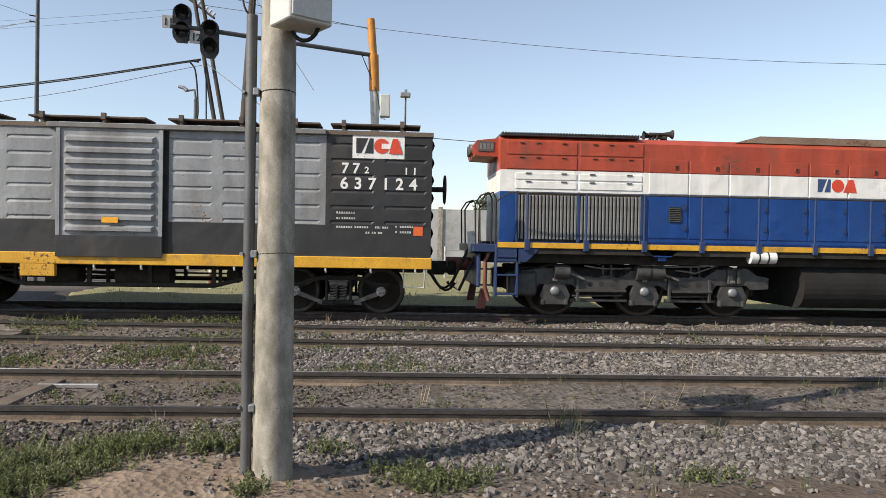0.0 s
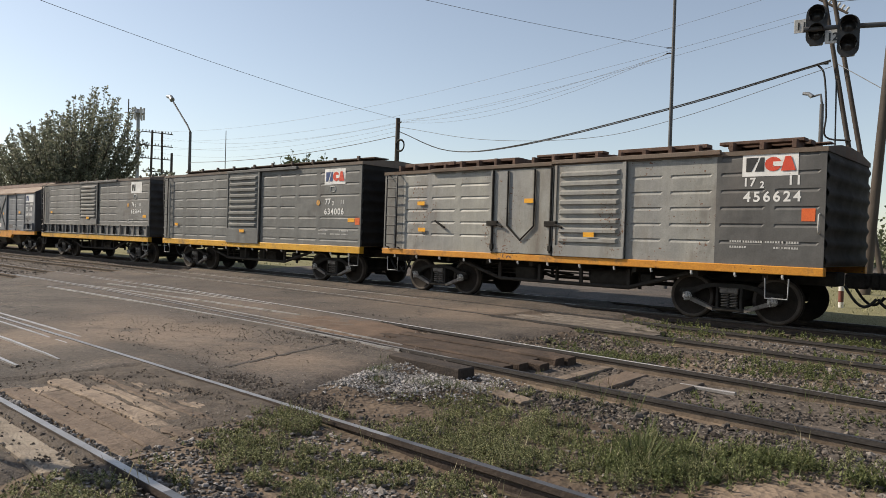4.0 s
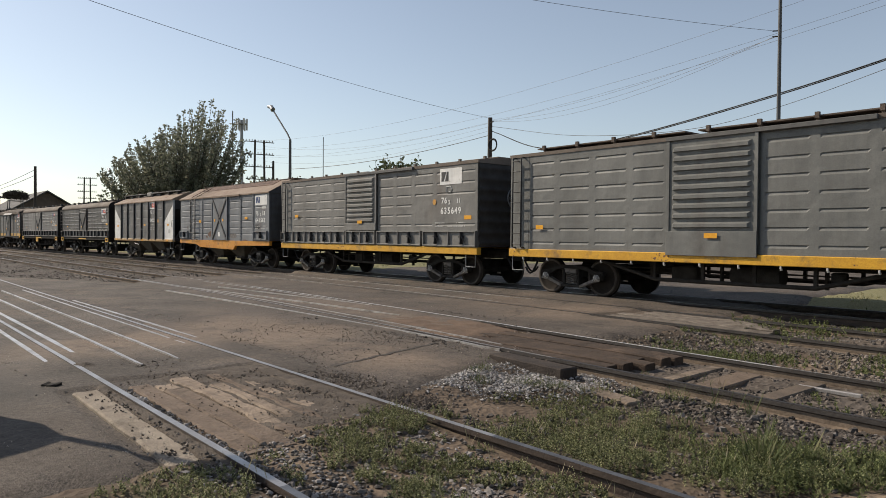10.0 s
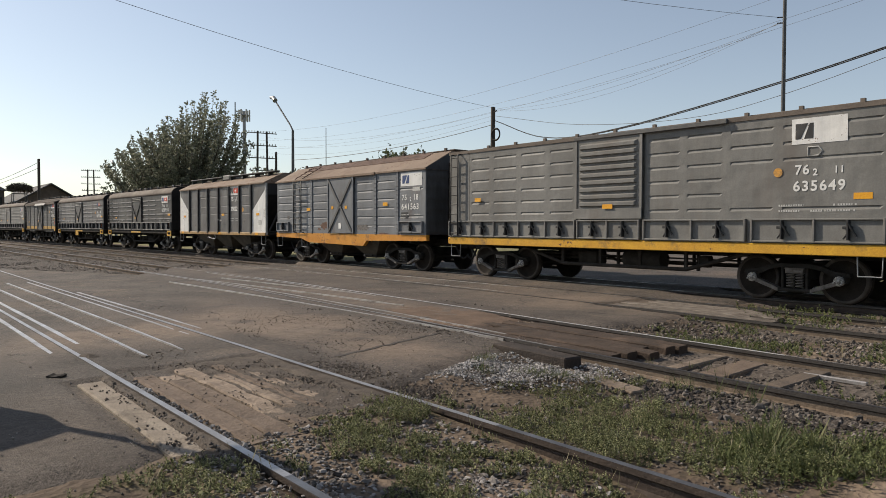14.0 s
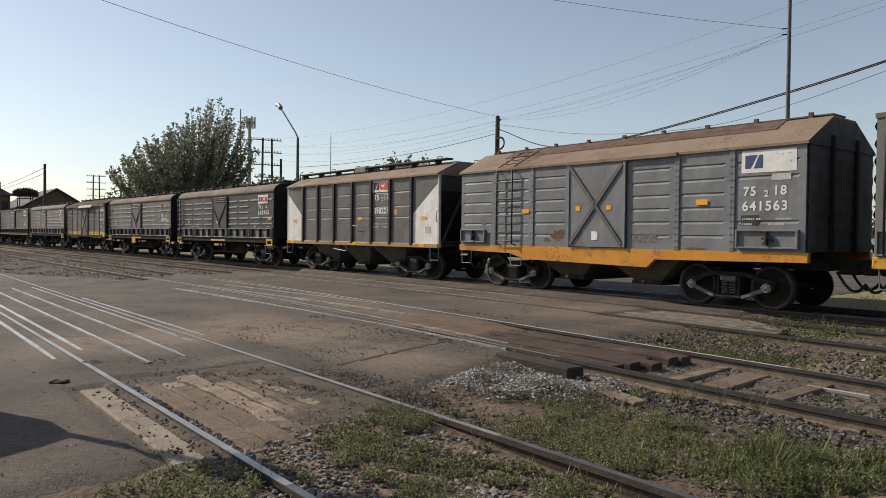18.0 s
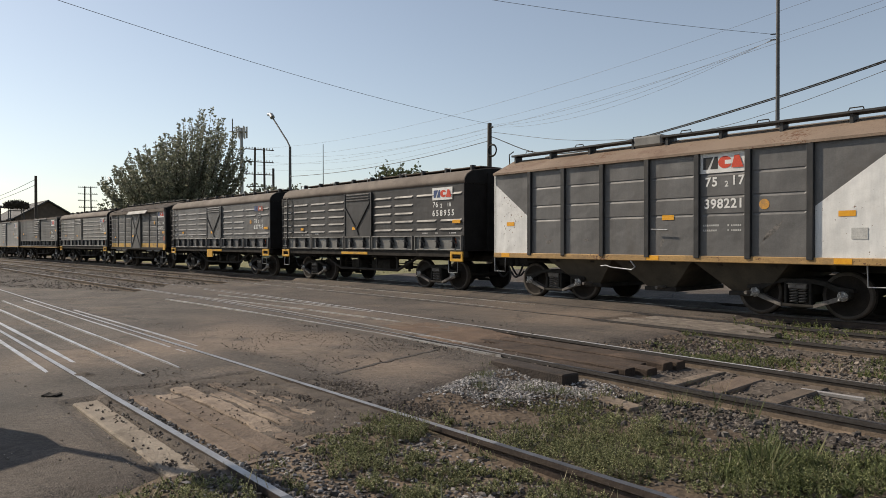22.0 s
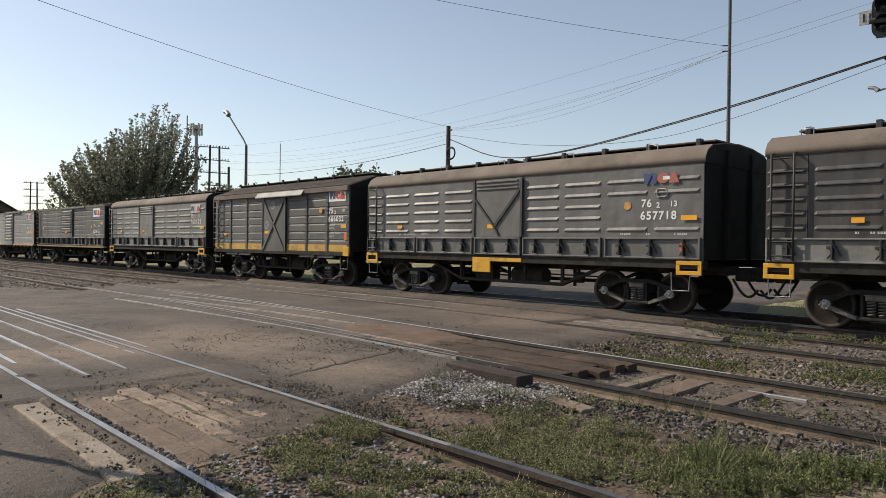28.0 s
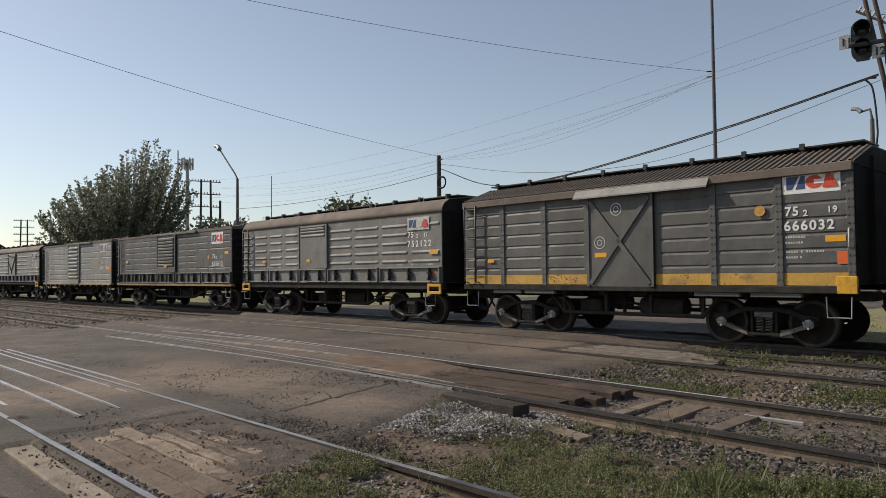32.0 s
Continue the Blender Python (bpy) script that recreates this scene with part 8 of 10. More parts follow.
def white_end_hopper():
    L, z0, z1 = 9.47, 1.13, 3.2
    car = car_shell("covered_hopper", "dark grey covered hopper with white painted end panels", -69.22, L, z0, z1, "grey_slate", "grey_soot", "hopper", "roof_tan", 3, hollow=1.25)
    rnd = random.Random(6)
    cuts = [0.0, 1.3, 2.4, 3.55, 4.75, 5.93, 7.0, 8.15, 9.47]
    for i, (a, b) in enumerate(edges(cuts)):
        for s in (-1, 1):
            ribbed_panel(car, a + 0.02 - L / 2, b - 0.02 - L / 2, z0, z1, "grey_slate", s, [1.95, 2.3, 2.75] if 0 < i < 7 else [], 0.05, -0.016, 0.06)
    for x in cuts[1:-1]:
        for s in (-1, 1):
            g = Geo()
            g.box(x - 0.06 - L / 2, x + 0.06 - L / 2, s * HALF, s * (HALF + 0.07), z0 - 0.05, z1 - 0.02, 0.01)
            part("post", g, "black", car)
    # flat patches: the dents' pale highlights painted on, and a rusty slash
    for x, z, w, h, lean in ((1.95, 1.42, 0.24, 0.09, 18), (1.8, 1.55, 0.1, 0.06, -30), (3.1, 1.45, 0.16, 0.06, -10), (7.45, 1.6, 0.46, 0.1, 42), (7.35, 1.5, 0.2, 0.05, 30), (5.1, 1.4, 0.08, 0.2, -20)):
        smear(car, x - L / 2, z, w, h, lean, "dent_rust", "dent")
    y = -HALF - 0.004
    for s in (-1, 1):
        yy = s * (HALF + 0.004)
        for pts in ([(0.02, z0), (1.24, z0), (1.24, 2.05), (0.02, 2.95)], [(9.45, z0), (8.22, z0), (8.22, 2.05), (9.45, 2.95)]):
            part("white_panel", Geo().add([(a - L / 2, yy, b) for a, b in pts], [(0, 1, 2, 3)]), "white", car, "white painted triangle")
    sill(car, L, 1.0, 1.13, "sill_dusty", False)
    underframe(car, L, 0.95, 1.1, rnd, tanks=False)
    chutes(car, (-2.0, 0.0, 2.0), 1.0)
    part("hatch", Geo().box(-L / 2 + 0.8, L / 2 - 0.5, -0.42, 0.42, z1 + 0.4, z1 + 0.5, 0.02), "roof_dust", car)
    part("hatch_cover", Geo().box(-0.75, 0.0, -0.95, -0.3, z1 + 0.36, z1 + 0.6, 0.04), "grey_mid", car)
    for s in (-1, 1):
        for a, b in ((-L / 2 + 0.1, -0.75), (0.0, L / 2 - 0.3)):
            w = part("roof_walk", Geo().box(a, b, s * 0.68, s * 0.98, z1 + 0.5, z1 + 0.55, 0.01), "black", car)
            for x in np.arange(a + 0.12, b, 1.25):
                part("stand", Geo().box(x - 0.035, x + 0.035, s * 0.7, s * 0.94, z1 + 0.25, z1 + 0.5, 0.006), "black", w)
            for x in np.arange(a + 0.35, b, 1.7):
                part("hand_loop", Geo().tube([(x, s * 0.78, z1 + 0.55), (x + 0.03, s * 0.78, z1 + 0.63), (x + 0.25, s * 0.78, z1 + 0.63), (x + 0.28, s * 0.78, z1 + 0.55)], 0.012, 5), "under", w)
    part("roof_rail", Geo().tube([(-L / 2 + 0.02, -0.95, z1 + 0.3), (-L / 2 + 0.0, -0.95, z1 + 0.58), (-L / 2 + 0.12, -0.9, z1 + 0.66)], 0.016, 5), "under", car)
    logo(car, 6.46 - L / 2, 2.98, 0.95, 0.4, -HALF - 0.001, "black")
    writing(car, "75", 6.09 - L / 2, 2.52, 0.18, -HALF)
    writing(car, "2", 6.51 - L / 2, 2.5, 0.11, -HALF)
    writing(car, "17", 6.64 - L / 2, 2.53, 0.18, -HALF)
    writing(car, "398221", 6.07 - L / 2, 2.08, 0.185, -HALF, spread=1.08)
    bars(car, 6.05 - L / 2, 1.72, [(0.35, -0.1, 0.04, 0.22), (0.3, -0.15, 0.04, 0.2)], -HALF)
    for x, z in ((0.6, 1.88), (5.25, 1.92), (8.75, 1.9)):
        mark(car, x - L / 2, z, 0.28, 0.1, "yellow_mark", -HALF - 0.006)
    for x in (0.45, 4.9, 8.7):
        mark(car, x - L / 2, 1.07, 0.3, 0.1, "yellow_mark", -HALF - 0.045)
    mark(car, 8.95 - L / 2, 1.55, 0.26, 0.2, "white_old", -HALF - 0.006)
    part("painted_dot", Geo().lathe([(0.0, 0.0), (0.1, 0.0)], (7.3 - L / 2, -HALF - 0.004, 2.12), 1, 16), "dot_faded", car)
    g = Geo()
    g.tube([(4.9 - L / 2, -HALF - 0.1, 1.68), (5.3 - L / 2, -HALF - 0.1, 1.66)], 0.014, 5)
    g.tube([(p - L / 2, -HALF - 0.02, q) for p, q in ((3.52, 0.86), (3.66, 0.88), (3.8, 0.84), (4.35, 0.8), (4.45, 0.86), (4.33, 1.0), (4.28, 1.12))], 0.018, 6)
    part("lever", g, "galv", car)
    handle(car, L / 2 - 0.03, 1.95, -HALF)
    for x in (-L / 2 + 0.2, L / 2 - 0.2):
        steps(car, x, -HALF, 1.0)


def round_roof_car(x_left, L, mat, label, number, top, top2, style, door_kind, seed, yellow=True, door_at=None, roof_mat="roof_dust", dark_end=False, loop=True):
    z0, z1 = 1.15, 3.1
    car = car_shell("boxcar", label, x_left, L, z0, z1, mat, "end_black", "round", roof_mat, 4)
    rnd = random.Random(seed)
    low = 1.62
    ribs = [1.78 + 0.255 * i for i in range(5)]
    d0, d1 = door_at or (4.55, 6.18)
    lc = [0.75] + [0.75 + (d0 - 0.75) * i / 3 for i in (1, 2, 3)]
    rc = [d1 + (L - 0.03 - d1) * i / 4 for i in range(5)]
    up = 0 if loop else 0.2
    columns(car, edges(lc), z0, z1, ribs, [mat] * 3, L, 0.1, 0.034, None, 0.085)
    columns(car, edges(rc), z0, z1, ribs, [mat] * 3 + ["grey_soot" if dark_end else mat], L, 0.07, 0.034, (1.9 + up, 2.45 + up), 0.085)
    for s in (-1, 1):
        ribbed_panel(car, 0.02 - L / 2, 0.74 - L / 2, z0, z1, mat, s, ribs, 0.02)
        door(car, d0 - L / 2 + 0.02, d1 - L / 2 - 0.02, low, z1 - 0.04, mat, s, door_kind)
        dd = Geo()
        for i in range(3):
            dd.rib(d0 + 0.1 - L / 2, d1 - 0.1 - L / 2, z1 - 0.1 - 0.09 * i, s * (HALF + 0.05), 0.03, 0.06, s)
        part("door_louvre", dd, mat, car)
        a, b, c = -L / 2 + 0.05, d0 - L / 2, d1 - L / 2
        mid = (c + L / 2) / 2
        stake_band(car, L, 1.17, 1.6, s, mat, [(a, (a + b) / 2 - 0.04), ((a + b) / 2 + 0.04, b - 0.04), (b + 0.04, c - 0.04), (c + 0.04, mid - 0.05), (mid + 0.05, L / 2 - 0.06)], 2.6, "grey_mid" if mat == "grey_soot" else None)
    for s in (-1, 1):
        g = Geo()
        g.box(-L / 2, L / 2, s * (HALF - 0.14), s * (HALF + 0.02), 0.98, 1.15, 0.01)
        part("sill", g, "under", car)
    if yellow:
        for x in (0.28, L - 0.3):
            g = Geo()
            a, b = x - 0.27 - L / 2, x + 0.27 - L / 2
            for q in ((a, b, 0.86, 0.94), (a, b, 1.06, 1.14), (a, a + 0.08, 0.94, 1.06), (b - 0.08, b, 0.94, 1.06)):
                g.box(q[0], q[1], -HALF - 0.06, -HALF - 0.02, q[2], q[3], 0.006)
            part("jack_pad", g, "yellow", car, "yellow painted step frame")
        g = Geo()
        if seed % 2 == 0:
            g.box(4.5 - L / 2, 6.15 - L / 2, -HALF - 0.03, -HALF + 0.02, 1.0, 1.1, 0.008)
            g.box(4.5 - L / 2, 5.12 - L / 2, -HALF - 0.03, -HALF + 0.02, 0.72, 1.02, 0.008)
        else:
            g.box(4.3 - L / 2, 5.9 - L / 2, -HALF - 0.03, -HALF + 0.02, 1.0, 1.09, 0.008)
        if seed < 10:
            part("yellow_bracket", g, "yellow", car, "yellow painted underframe bracket")
    underframe(car, L, 0.95, 1.12, rnd)
    for a, b in ((-L / 2 + 0.3, -0.15), (0.1, L / 2 - 0.15)):
        w = part("roof_walk", Geo().box(a, b, -0.75, 0.1, z1 + 0.485, z1 + 0.52, 0.01), "plank", car)
        for x in np.arange(a + 0.2, b, 1.15):
            part("saddle", Geo().box(x - 0.05, x + 0.05, -0.84, -0.68, z1 + 0.4, z1 + 0.56, 0.012), "black", w)
    for x in np.arange(-L / 2 + 0.4, L / 2, 2.2):
        shared(("roof_grab", z1), lambda: Geo().tube([(0, -0.9, z1 + 0.4), (0, -0.9, z1 + 0.52), (0.22, -0.9, z1 + 0.52), (0.22, -0.9, z1 + 0.4)], 0.012, 5), "galv", car, "roof_grab", pose(x, 0, 0))
    y = -HALF - 0.019
    e = L - 0.95
    logo(car, e - L / 2, 2.82, 0.9, 0.36, y, style)
    if loop:
        g = Geo()
        xx, zz = e + 0.05 - L / 2, 2.52
        g.tube([(xx - 0.13, y - 0.003, zz + 0.08), (xx + 0.05, y - 0.003, zz + 0.08), (xx + 0.12, y - 0.003, zz), (xx + 0.05, y - 0.003, zz - 0.08), (xx - 0.13, y - 0.003, zz - 0.08), (xx - 0.13, y - 0.003, zz + 0.08)], 0.014, 4)
        part("painted_mark", g, "white_old", car)
    yt = -HALF - 0.002
    writing(car, top, e - 0.45 - L / 2, 2.24 + up, 0.16, yt)
    writing(car, "2", e - 0.1 - L / 2, 2.22 + up, 0.11, yt)
    writing(car, top2, e + 0.2 - L / 2, 2.24 + up, 0.11, yt)
    writing(car, number, e - 0.47 - L / 2, 1.98 + up, 0.17, yt, spread=1.18 if loop else 1.45)
    if loop:
        g = Geo()
        g.lathe([(0.0, 0.0), (0.09, 0.0)], (e - 0.78 - L / 2, -HALF - 0.012, 2.28), 1, 14)
        part("painted_dot", g, "dot_faded", car)
    bars(car, e - 0.95 - L / 2, 1.76, [(0.3, 0.3, -0.1, 0.1), (0.25, -0.3, 0.1)], -HALF)
    bars(car, e + 0.3 - L / 2, 1.76, [(0.04, 0.24), (0.04, 0.22)], -HALF)
    bars(car, 1.5 - L / 2, 1.67, [(0.06, -0.1, 0.07, 0.3, 0.05)], -HALF)
    writing(car, "CENSO", 2.45 - L / 2, 1.68, 0.062, -HALF - 0.001, "white_old", 1.1)
    mark(car, e + 0.63 - L / 2, 2.0, 0.34, 0.1, "yellow_mark", -HALF - 0.03)
    mark(car, 1.55 - L / 2, 1.9, 0.2, 0.09, "yellow_mark", -HALF - 0.03)
    mark(car, d0 + 0.6 - L / 2, 1.88, 0.22, 0.1, "yellow_mark", -HALF - 0.055)
    if not dark_end:
        mark(car, L - 0.42 - L / 2, 1.42, 0.18, 0.18, "orange_mark", -HALF - 0.02)
    ladder(car, 0.16 - L / 2, 0.55 - L / 2, 1.2, z1, -HALF, -1, 8, "black")
    for x in (-L / 2 + 0.28, L / 2 - 0.5):
        steps(car, x, -HALF, 0.9)
    return car


def corrugated_roof_car():
    L, z0, z1 = 9.2, 1.14, 3.22
    car = car_shell("boxcar", "dark grey boxcar with corrugated roof and worn yellow band", -103.25, L, z0, z1, "grey_dark", "end_black", "low_gable", "roof_dust", 5)
    rnd = random.Random(9)
    ribs = [1.5 + 0.27 * i for i in range(6)]
    cuts_l, cuts_r = [0.03, 1.33, 2.62, 3.84], [5.48, 6.72, 7.95, 9.17]
    columns(car, edges(cuts_l) + edges(cuts_r), 1.37, z1, ribs, ["grey_dark"] * 6, L, depth=-0.022)
    for s in (-1, 1):
        for a, b in edges(cuts_l) + edges(cuts_r):
            ribbed_panel(car, a - L / 2, b - L / 2, z0, 1.365, "yellow_worn", s, [], name="yellow_band")
        door(car, 3.88 - L / 2, 5.44 - L / 2, 1.1, z1 - 0.2, "grey_dark", s, "cross")
        for x in (1.33, 2.62, 6.72, 7.95, 9.12):
            post(car, x - L / 2, 1.05, z1, s, "grey_dark", 0.12)
        g = Geo()
        g.box(0.02 - L / 2, L / 2 - 0.02, s * HALF, s * (HALF + 0.1), z1 - 0.14, z1 + 0.02, 0.01)
        part("eave_strip", g, "roof_dust", car)
        g = Geo()
        y0, y1 = s * (HALF + 0.08), s * (HALF + 0.22)
        g.add([(3.6 - L / 2, y0, z1 + 0.02), (6.7 - L / 2, y0, z1 + 0.02), (6.7 - L / 2, y1, z1 - 0.17), (3.6 - L / 2, y1, z1 - 0.17),
               (3.6 - L / 2, y0, z1 - 0.01), (6.7 - L / 2, y0, z1 - 0.01), (6.7 - L / 2, y1, z1 - 0.2), (3.6 - L / 2, y1, z1 - 0.2)], [(0, 1, 2, 3), (4, 7, 6, 5), (3, 2, 6, 7), (0, 3, 7, 4), (1, 5, 6, 2)])
        part("door_hood", g, "grey_pale", car, "pale sheet hood over the door")
        for a in (1.0, 2.0, 6.3, 7.4):
            g = Geo()
            g.box(a - L / 2, a + 0.9 - L / 2, s * (HALF - 0.1), s * (HALF + 0.01), 0.92, 1.08, 0.01)
            part("side_flap", g, "grey_dark", car)
    for i in range(72):
        x = -L / 2 + L * (i + 0.5) / 72
        for s in (-1, 1):
            shared(("roof_rib", s), lambda: Geo().tube([(0, s * (HALF + 0.05), z1 + 0.03), (0, s * 0.5, z1 + 0.41)], 0.024, 5, False), "roof_dust", car, "roof_rib", pose(x, 0, 0))
    sill(car, L, 1.0, 1.13, "under", False)
    g = Geo()
    g.box(L / 2 - 0.32, L / 2, -HALF - 0.05, -HALF + 0.02, 1.0, 1.3, 0.01)
    part("corner_plate", g, "yellow", car)
    underframe(car, L, 0.95, 1.1, rnd)
    roof_walk(car, L, z1 + 0.42, [(-L / 2 + 0.1, L / 2 - 0.1)], 0.9, -0.1, "black", 0.06)
    logo(car, 8.5 - L / 2, 2.95, 0.95, 0.38, -HALF - 0.002)
    writing(car, "75", 8.05 - L / 2, 2.38, 0.16, -HALF - 0.004)
    writing(car, "2", 8.36 - L / 2, 2.36, 0.11, -HALF - 0.004)
    writing(car, "19", 8.75 - L / 2, 2.4, 0.11, -HALF - 0.004)
    writing(car, "666032", 8.03 - L / 2, 2.115, 0.17, -HALF - 0.004, spread=1.2)
    bars(car, 8.05 - L / 2, 1.98, [(0.35,), (0.3,)], -HALF)
    bars(car, 7.98 - L / 2, 1.72, [(0.04, 0.22, 0.05, 0.3), (0.04, 0.2, 0.05)], -HALF)
    mark(car, 8.87 - L / 2, 1.95, 0.32, 0.11, "yellow_mark", -HALF)
    mark(car, 9.0 - L / 2, 1.62, 0.22, 0.22, "orange_mark", -HALF)
    mark(car, 0.95 - L / 2, 1.72, 0.2, 0.09, "yellow_mark", -HALF - 0.03)
    mark(car, 4.2 - L / 2, 1.78, 0.3, 0.1, "yellow_mark", -HALF - 0.055)
    g = Geo()
    for xx, zz in ((4.6, 2.75), (4.18, 2.05)):
        for r in (0.13, 0.06):
            g.lathe([(r - 0.01, 0.0), (r + 0.01, 0.0)], (xx - L / 2, -HALF - 0.057, zz), 1, 18)
    part("chalk_ring", g, "white_old", car)
    g = Geo()
    g.lathe([(0.0, 0.0), (0.1, 0.0)], (7.62 - L / 2, -HALF - 0.037, 2.5), 1, 14)
    part("painted_dot", g, "dot_faded", car)
    ladder(car, 0.12 - L / 2, 0.5 - L / 2, 1.2, z1 - 0.1, -HALF, -1, 8, "grey_soot")
    handle(car, 9.1 - L / 2, 1.95, -HALF)
    for x in (-L / 2 + 0.28, L / 2 - 0.3):
        steps(car, x, -HALF, 0.95)


def locomotive():
    """Diesel hood unit with a walkway; its rear end faces the cars."""
    x0, x1 = 2.05, 19.5
    loco = empty("locomotive")
    tagged(loco, "red, white and blue diesel hood locomotive with yellow walkway edge", "locomotive")
    xc = (x0 + x1) / 2
    MOVING.append((loco, xc, x1 - x0))
    a, b = x0 - xc, x1 - xc
    hw, zf, zt = 0.96, 1.42, 3.5
    zb, zw = 2.4, 2.82
    bands = (("hood_lower", zf, zb, "loco_blue"), ("hood_band", zb, zw, "loco_white"))
    for name, p, q, mat in bands:
        part(name, Geo().box(a, b, -hw, hw, p, q), mat, loco)
    g = Geo()
    g.extrude([(-hw, zw), (-hw, zt - 0.12), (-hw + 0.2, zt), (hw - 0.2, zt), (hw, zt - 0.12), (hw, zw)], a, b)
    part("hood_upper", g, "loco_red", loco)
    # raised dynamic-brake roof and rear radiator
    g = Geo()
    xr = 7.3 - xc
    g.extrude([(xr - 0.5, zt - 0.02), (xr, zt + 0.12), (xr + 5, zt + 0.12), (xr + 5.5, zt - 0.02)], -hw + 0.12, hw - 0.12, 1)
    part("roof_hatch", g, "roof_tan", loco)
    g = Geo()
    g.box(a, a + 2.75, -hw + 0.02, hw - 0.02, zt - 0.02, zt + 0.02, 0.01)
    part("radiator_roof", g, "grille", loco)
    g = Geo()
    for i in range(46):
        x = a + 0.03 + i * 0.0595
        g.box(x, x + 0.03, -hw, hw, zt + 0.02, zt + 0.05)
    part("roof_grille", g, "under", loco)
    # overhanging rear light box
    g = Geo()
    g.extrude([(a - 0.45, 3.12), (a - 0.5, 3.3), (a - 0.42, 3.42), (a, 3.47), (a, 3.1)], -0.6, 0.6, 1)
    part("light_box", g, "loco_red", loco)
    g = Geo()
    for y in (-0.16, 0.16):
        g.lathe([(0.09, a - 0.49), (0.11, a - 0.53), (0.11, a - 0.45)], (0, y, 3.28), 0, 14)
        g.lathe([(0.0, a - 0.5), (0.09, a - 0.5)], (0, y, 3.28), 0, 14)
    part("headlight", g, "grille", loco)
    for s in (-1, 1):
        nb = part("number_board", Geo().box(a - 0.4, a - 0.08, s * 0.6, s * 0.615, 3.2, 3.4, 0.004), "grille", loco)
        for i in range(4):
            part("figure_bar", Geo().box(a - 0.37 + 0.075 * i, a - 0.32 + 0.075 * i, s * 0.615, s * 0.619, 3.25, 3.36), "grey_mid", nb)
    # side grille: vertical shutters
    for s in (-1, 1):
        gr = part("shutter_frame", Geo().box(a + 0.33, a + 2.78, s * hw, s * (hw + 0.02), zf + 0.02, zb - 0.03, 0.006), "under", loco)
        for n0, n1 in ((0.36, 1.48), (1.6, 2.75)):
            k = 17
            for i in range(k):
                x = a + n0 + (n1 - n0) * i / (k - 1)
                shared("slat%d" % s, lambda: Geo().box(-0.021, 0.021, s * (hw + 0.02), s * (hw + 0.07), zf + 0.06, zb - 0.07, 0.006), "shutter", gr, "slat", pose(x, 0, 0))
        for x in (0.33, 1.54, 2.79):
            part("grille_post", Geo().box(a + x - 0.03, a + x + 0.03, s * hw, s * (hw + 0.07), zf, zb, 0.008), "loco_navy", loco)
        # filter doors in the white band
        for u, v in ((0.3, 1.5), (1.56, 2.8)):
            for z, w in ((zb + 0.06, 0.14), (zb + 0.24, 0.12)):
                d = part("filter_door", Geo().box(a + u, a + v, s * hw, s * (hw + 0.015), z, z + w, 0.004), "loco_white", loco)
                for x in (u + 0.25, v - 0.25):
                    part("hinge", Geo().box(a + x - 0.055, a + x + 0.055, s * (hw + 0.015), s * (hw + 0.03), z + w - 0.018, z + w + 0.008), "grey_dark", d)
        for u, v in ((0.12, 1.5), (1.56, 2.82)):
            for z, w in ((zw + 0.02, 0.24), (zw + 0.3, 0.24)):
                d = part("roof_side_door", Geo().box(a + u, a + v, s * hw, s * (hw + 0.014), z, z + w, 0.004), "loco_red", loco)
                for x in (u + 0.3, u + 0.62, v - 0.25):
                    part("latch", Geo().box(a + x - 0.045, a + x + 0.045, s * (hw + 0.014), s * (hw + 0.03), z + w - 0.03, z + w - 0.012), "under", d)
        for u in np.arange(2.95, 16.5, 0.82):
            d = part("hood_door", Geo().box(a + u, a + u + 0.78, s * hw, s * (hw + 0.014), zf + 0.12, zb - 0.02, 0.004), "loco_blue", loco)
            for z in (1.75, 2.15):
                part("latch", Geo().box(a + u + 0.7, a + u + 0.76, s * (hw + 0.014), s * (hw + 0.035), z - 0.05, z + 0.05), "loco_navy", d)
            d = part("hood_door", Geo().box(a + u, a + u + 0.78, s * hw, s * (hw + 0.014), zb + 0.01, zw - 0.01, 0.004), "loco_white", loco)
            d = part("hood_door", Geo().box(a + u, a + u + 0.78, s * hw, s * (hw + 0.014), zw + 0.01, zw + 0.26, 0.004), "loco_red", loco)
            part("latch", Geo().box(a + u + 0.5, a + u + 0.57, s * (hw + 0.01), s * (hw + 0.03), zw + 0.08, zw + 0.17), "loco_red", d)
            part("catch", Geo().box(a + u + 0.515, a + u + 0.555, s * (hw + 0.03), s * (hw + 0.036), zw + 0.095, zw + 0.15), "under", d)
        v = part("louvre_panel", Geo().box(a + 3.35, a + 3.6, s * (hw + 0.014), s * (hw + 0.022), 1.86, 2.16), "under", loco)
        for i in range(8):
            z = 1.88 + i * 0.035
            shared("louvre%d" % s, lambda: Geo().box(a + 3.36, a + 3.59, s * (hw + 0.022), s * (hw + 0.045), -0.008, 0.008), "grille", v, "louvre_slat", pose(0, 0, z))
        # walkway with yellow edge, stanchions and rail
        part("walkway", Geo().box(a - 0.1, b, s * hw, s * 1.46, zf - 0.05, zf, 0.006), "loco_navy", loco)
        part("walkway_edge", Geo().box(a - 0.1, b, s * 1.46, s * 1.49, zf - 0.11, zf - 0.01, 0.004), "yellow", loco)
        part("under_edge", Geo().box(a, b, s * 1.38, s * 1.46, zf - 0.22, zf - 0.05, 0.004), "under", loco)
        st = np.arange(a + 0.45, b, 1.12)
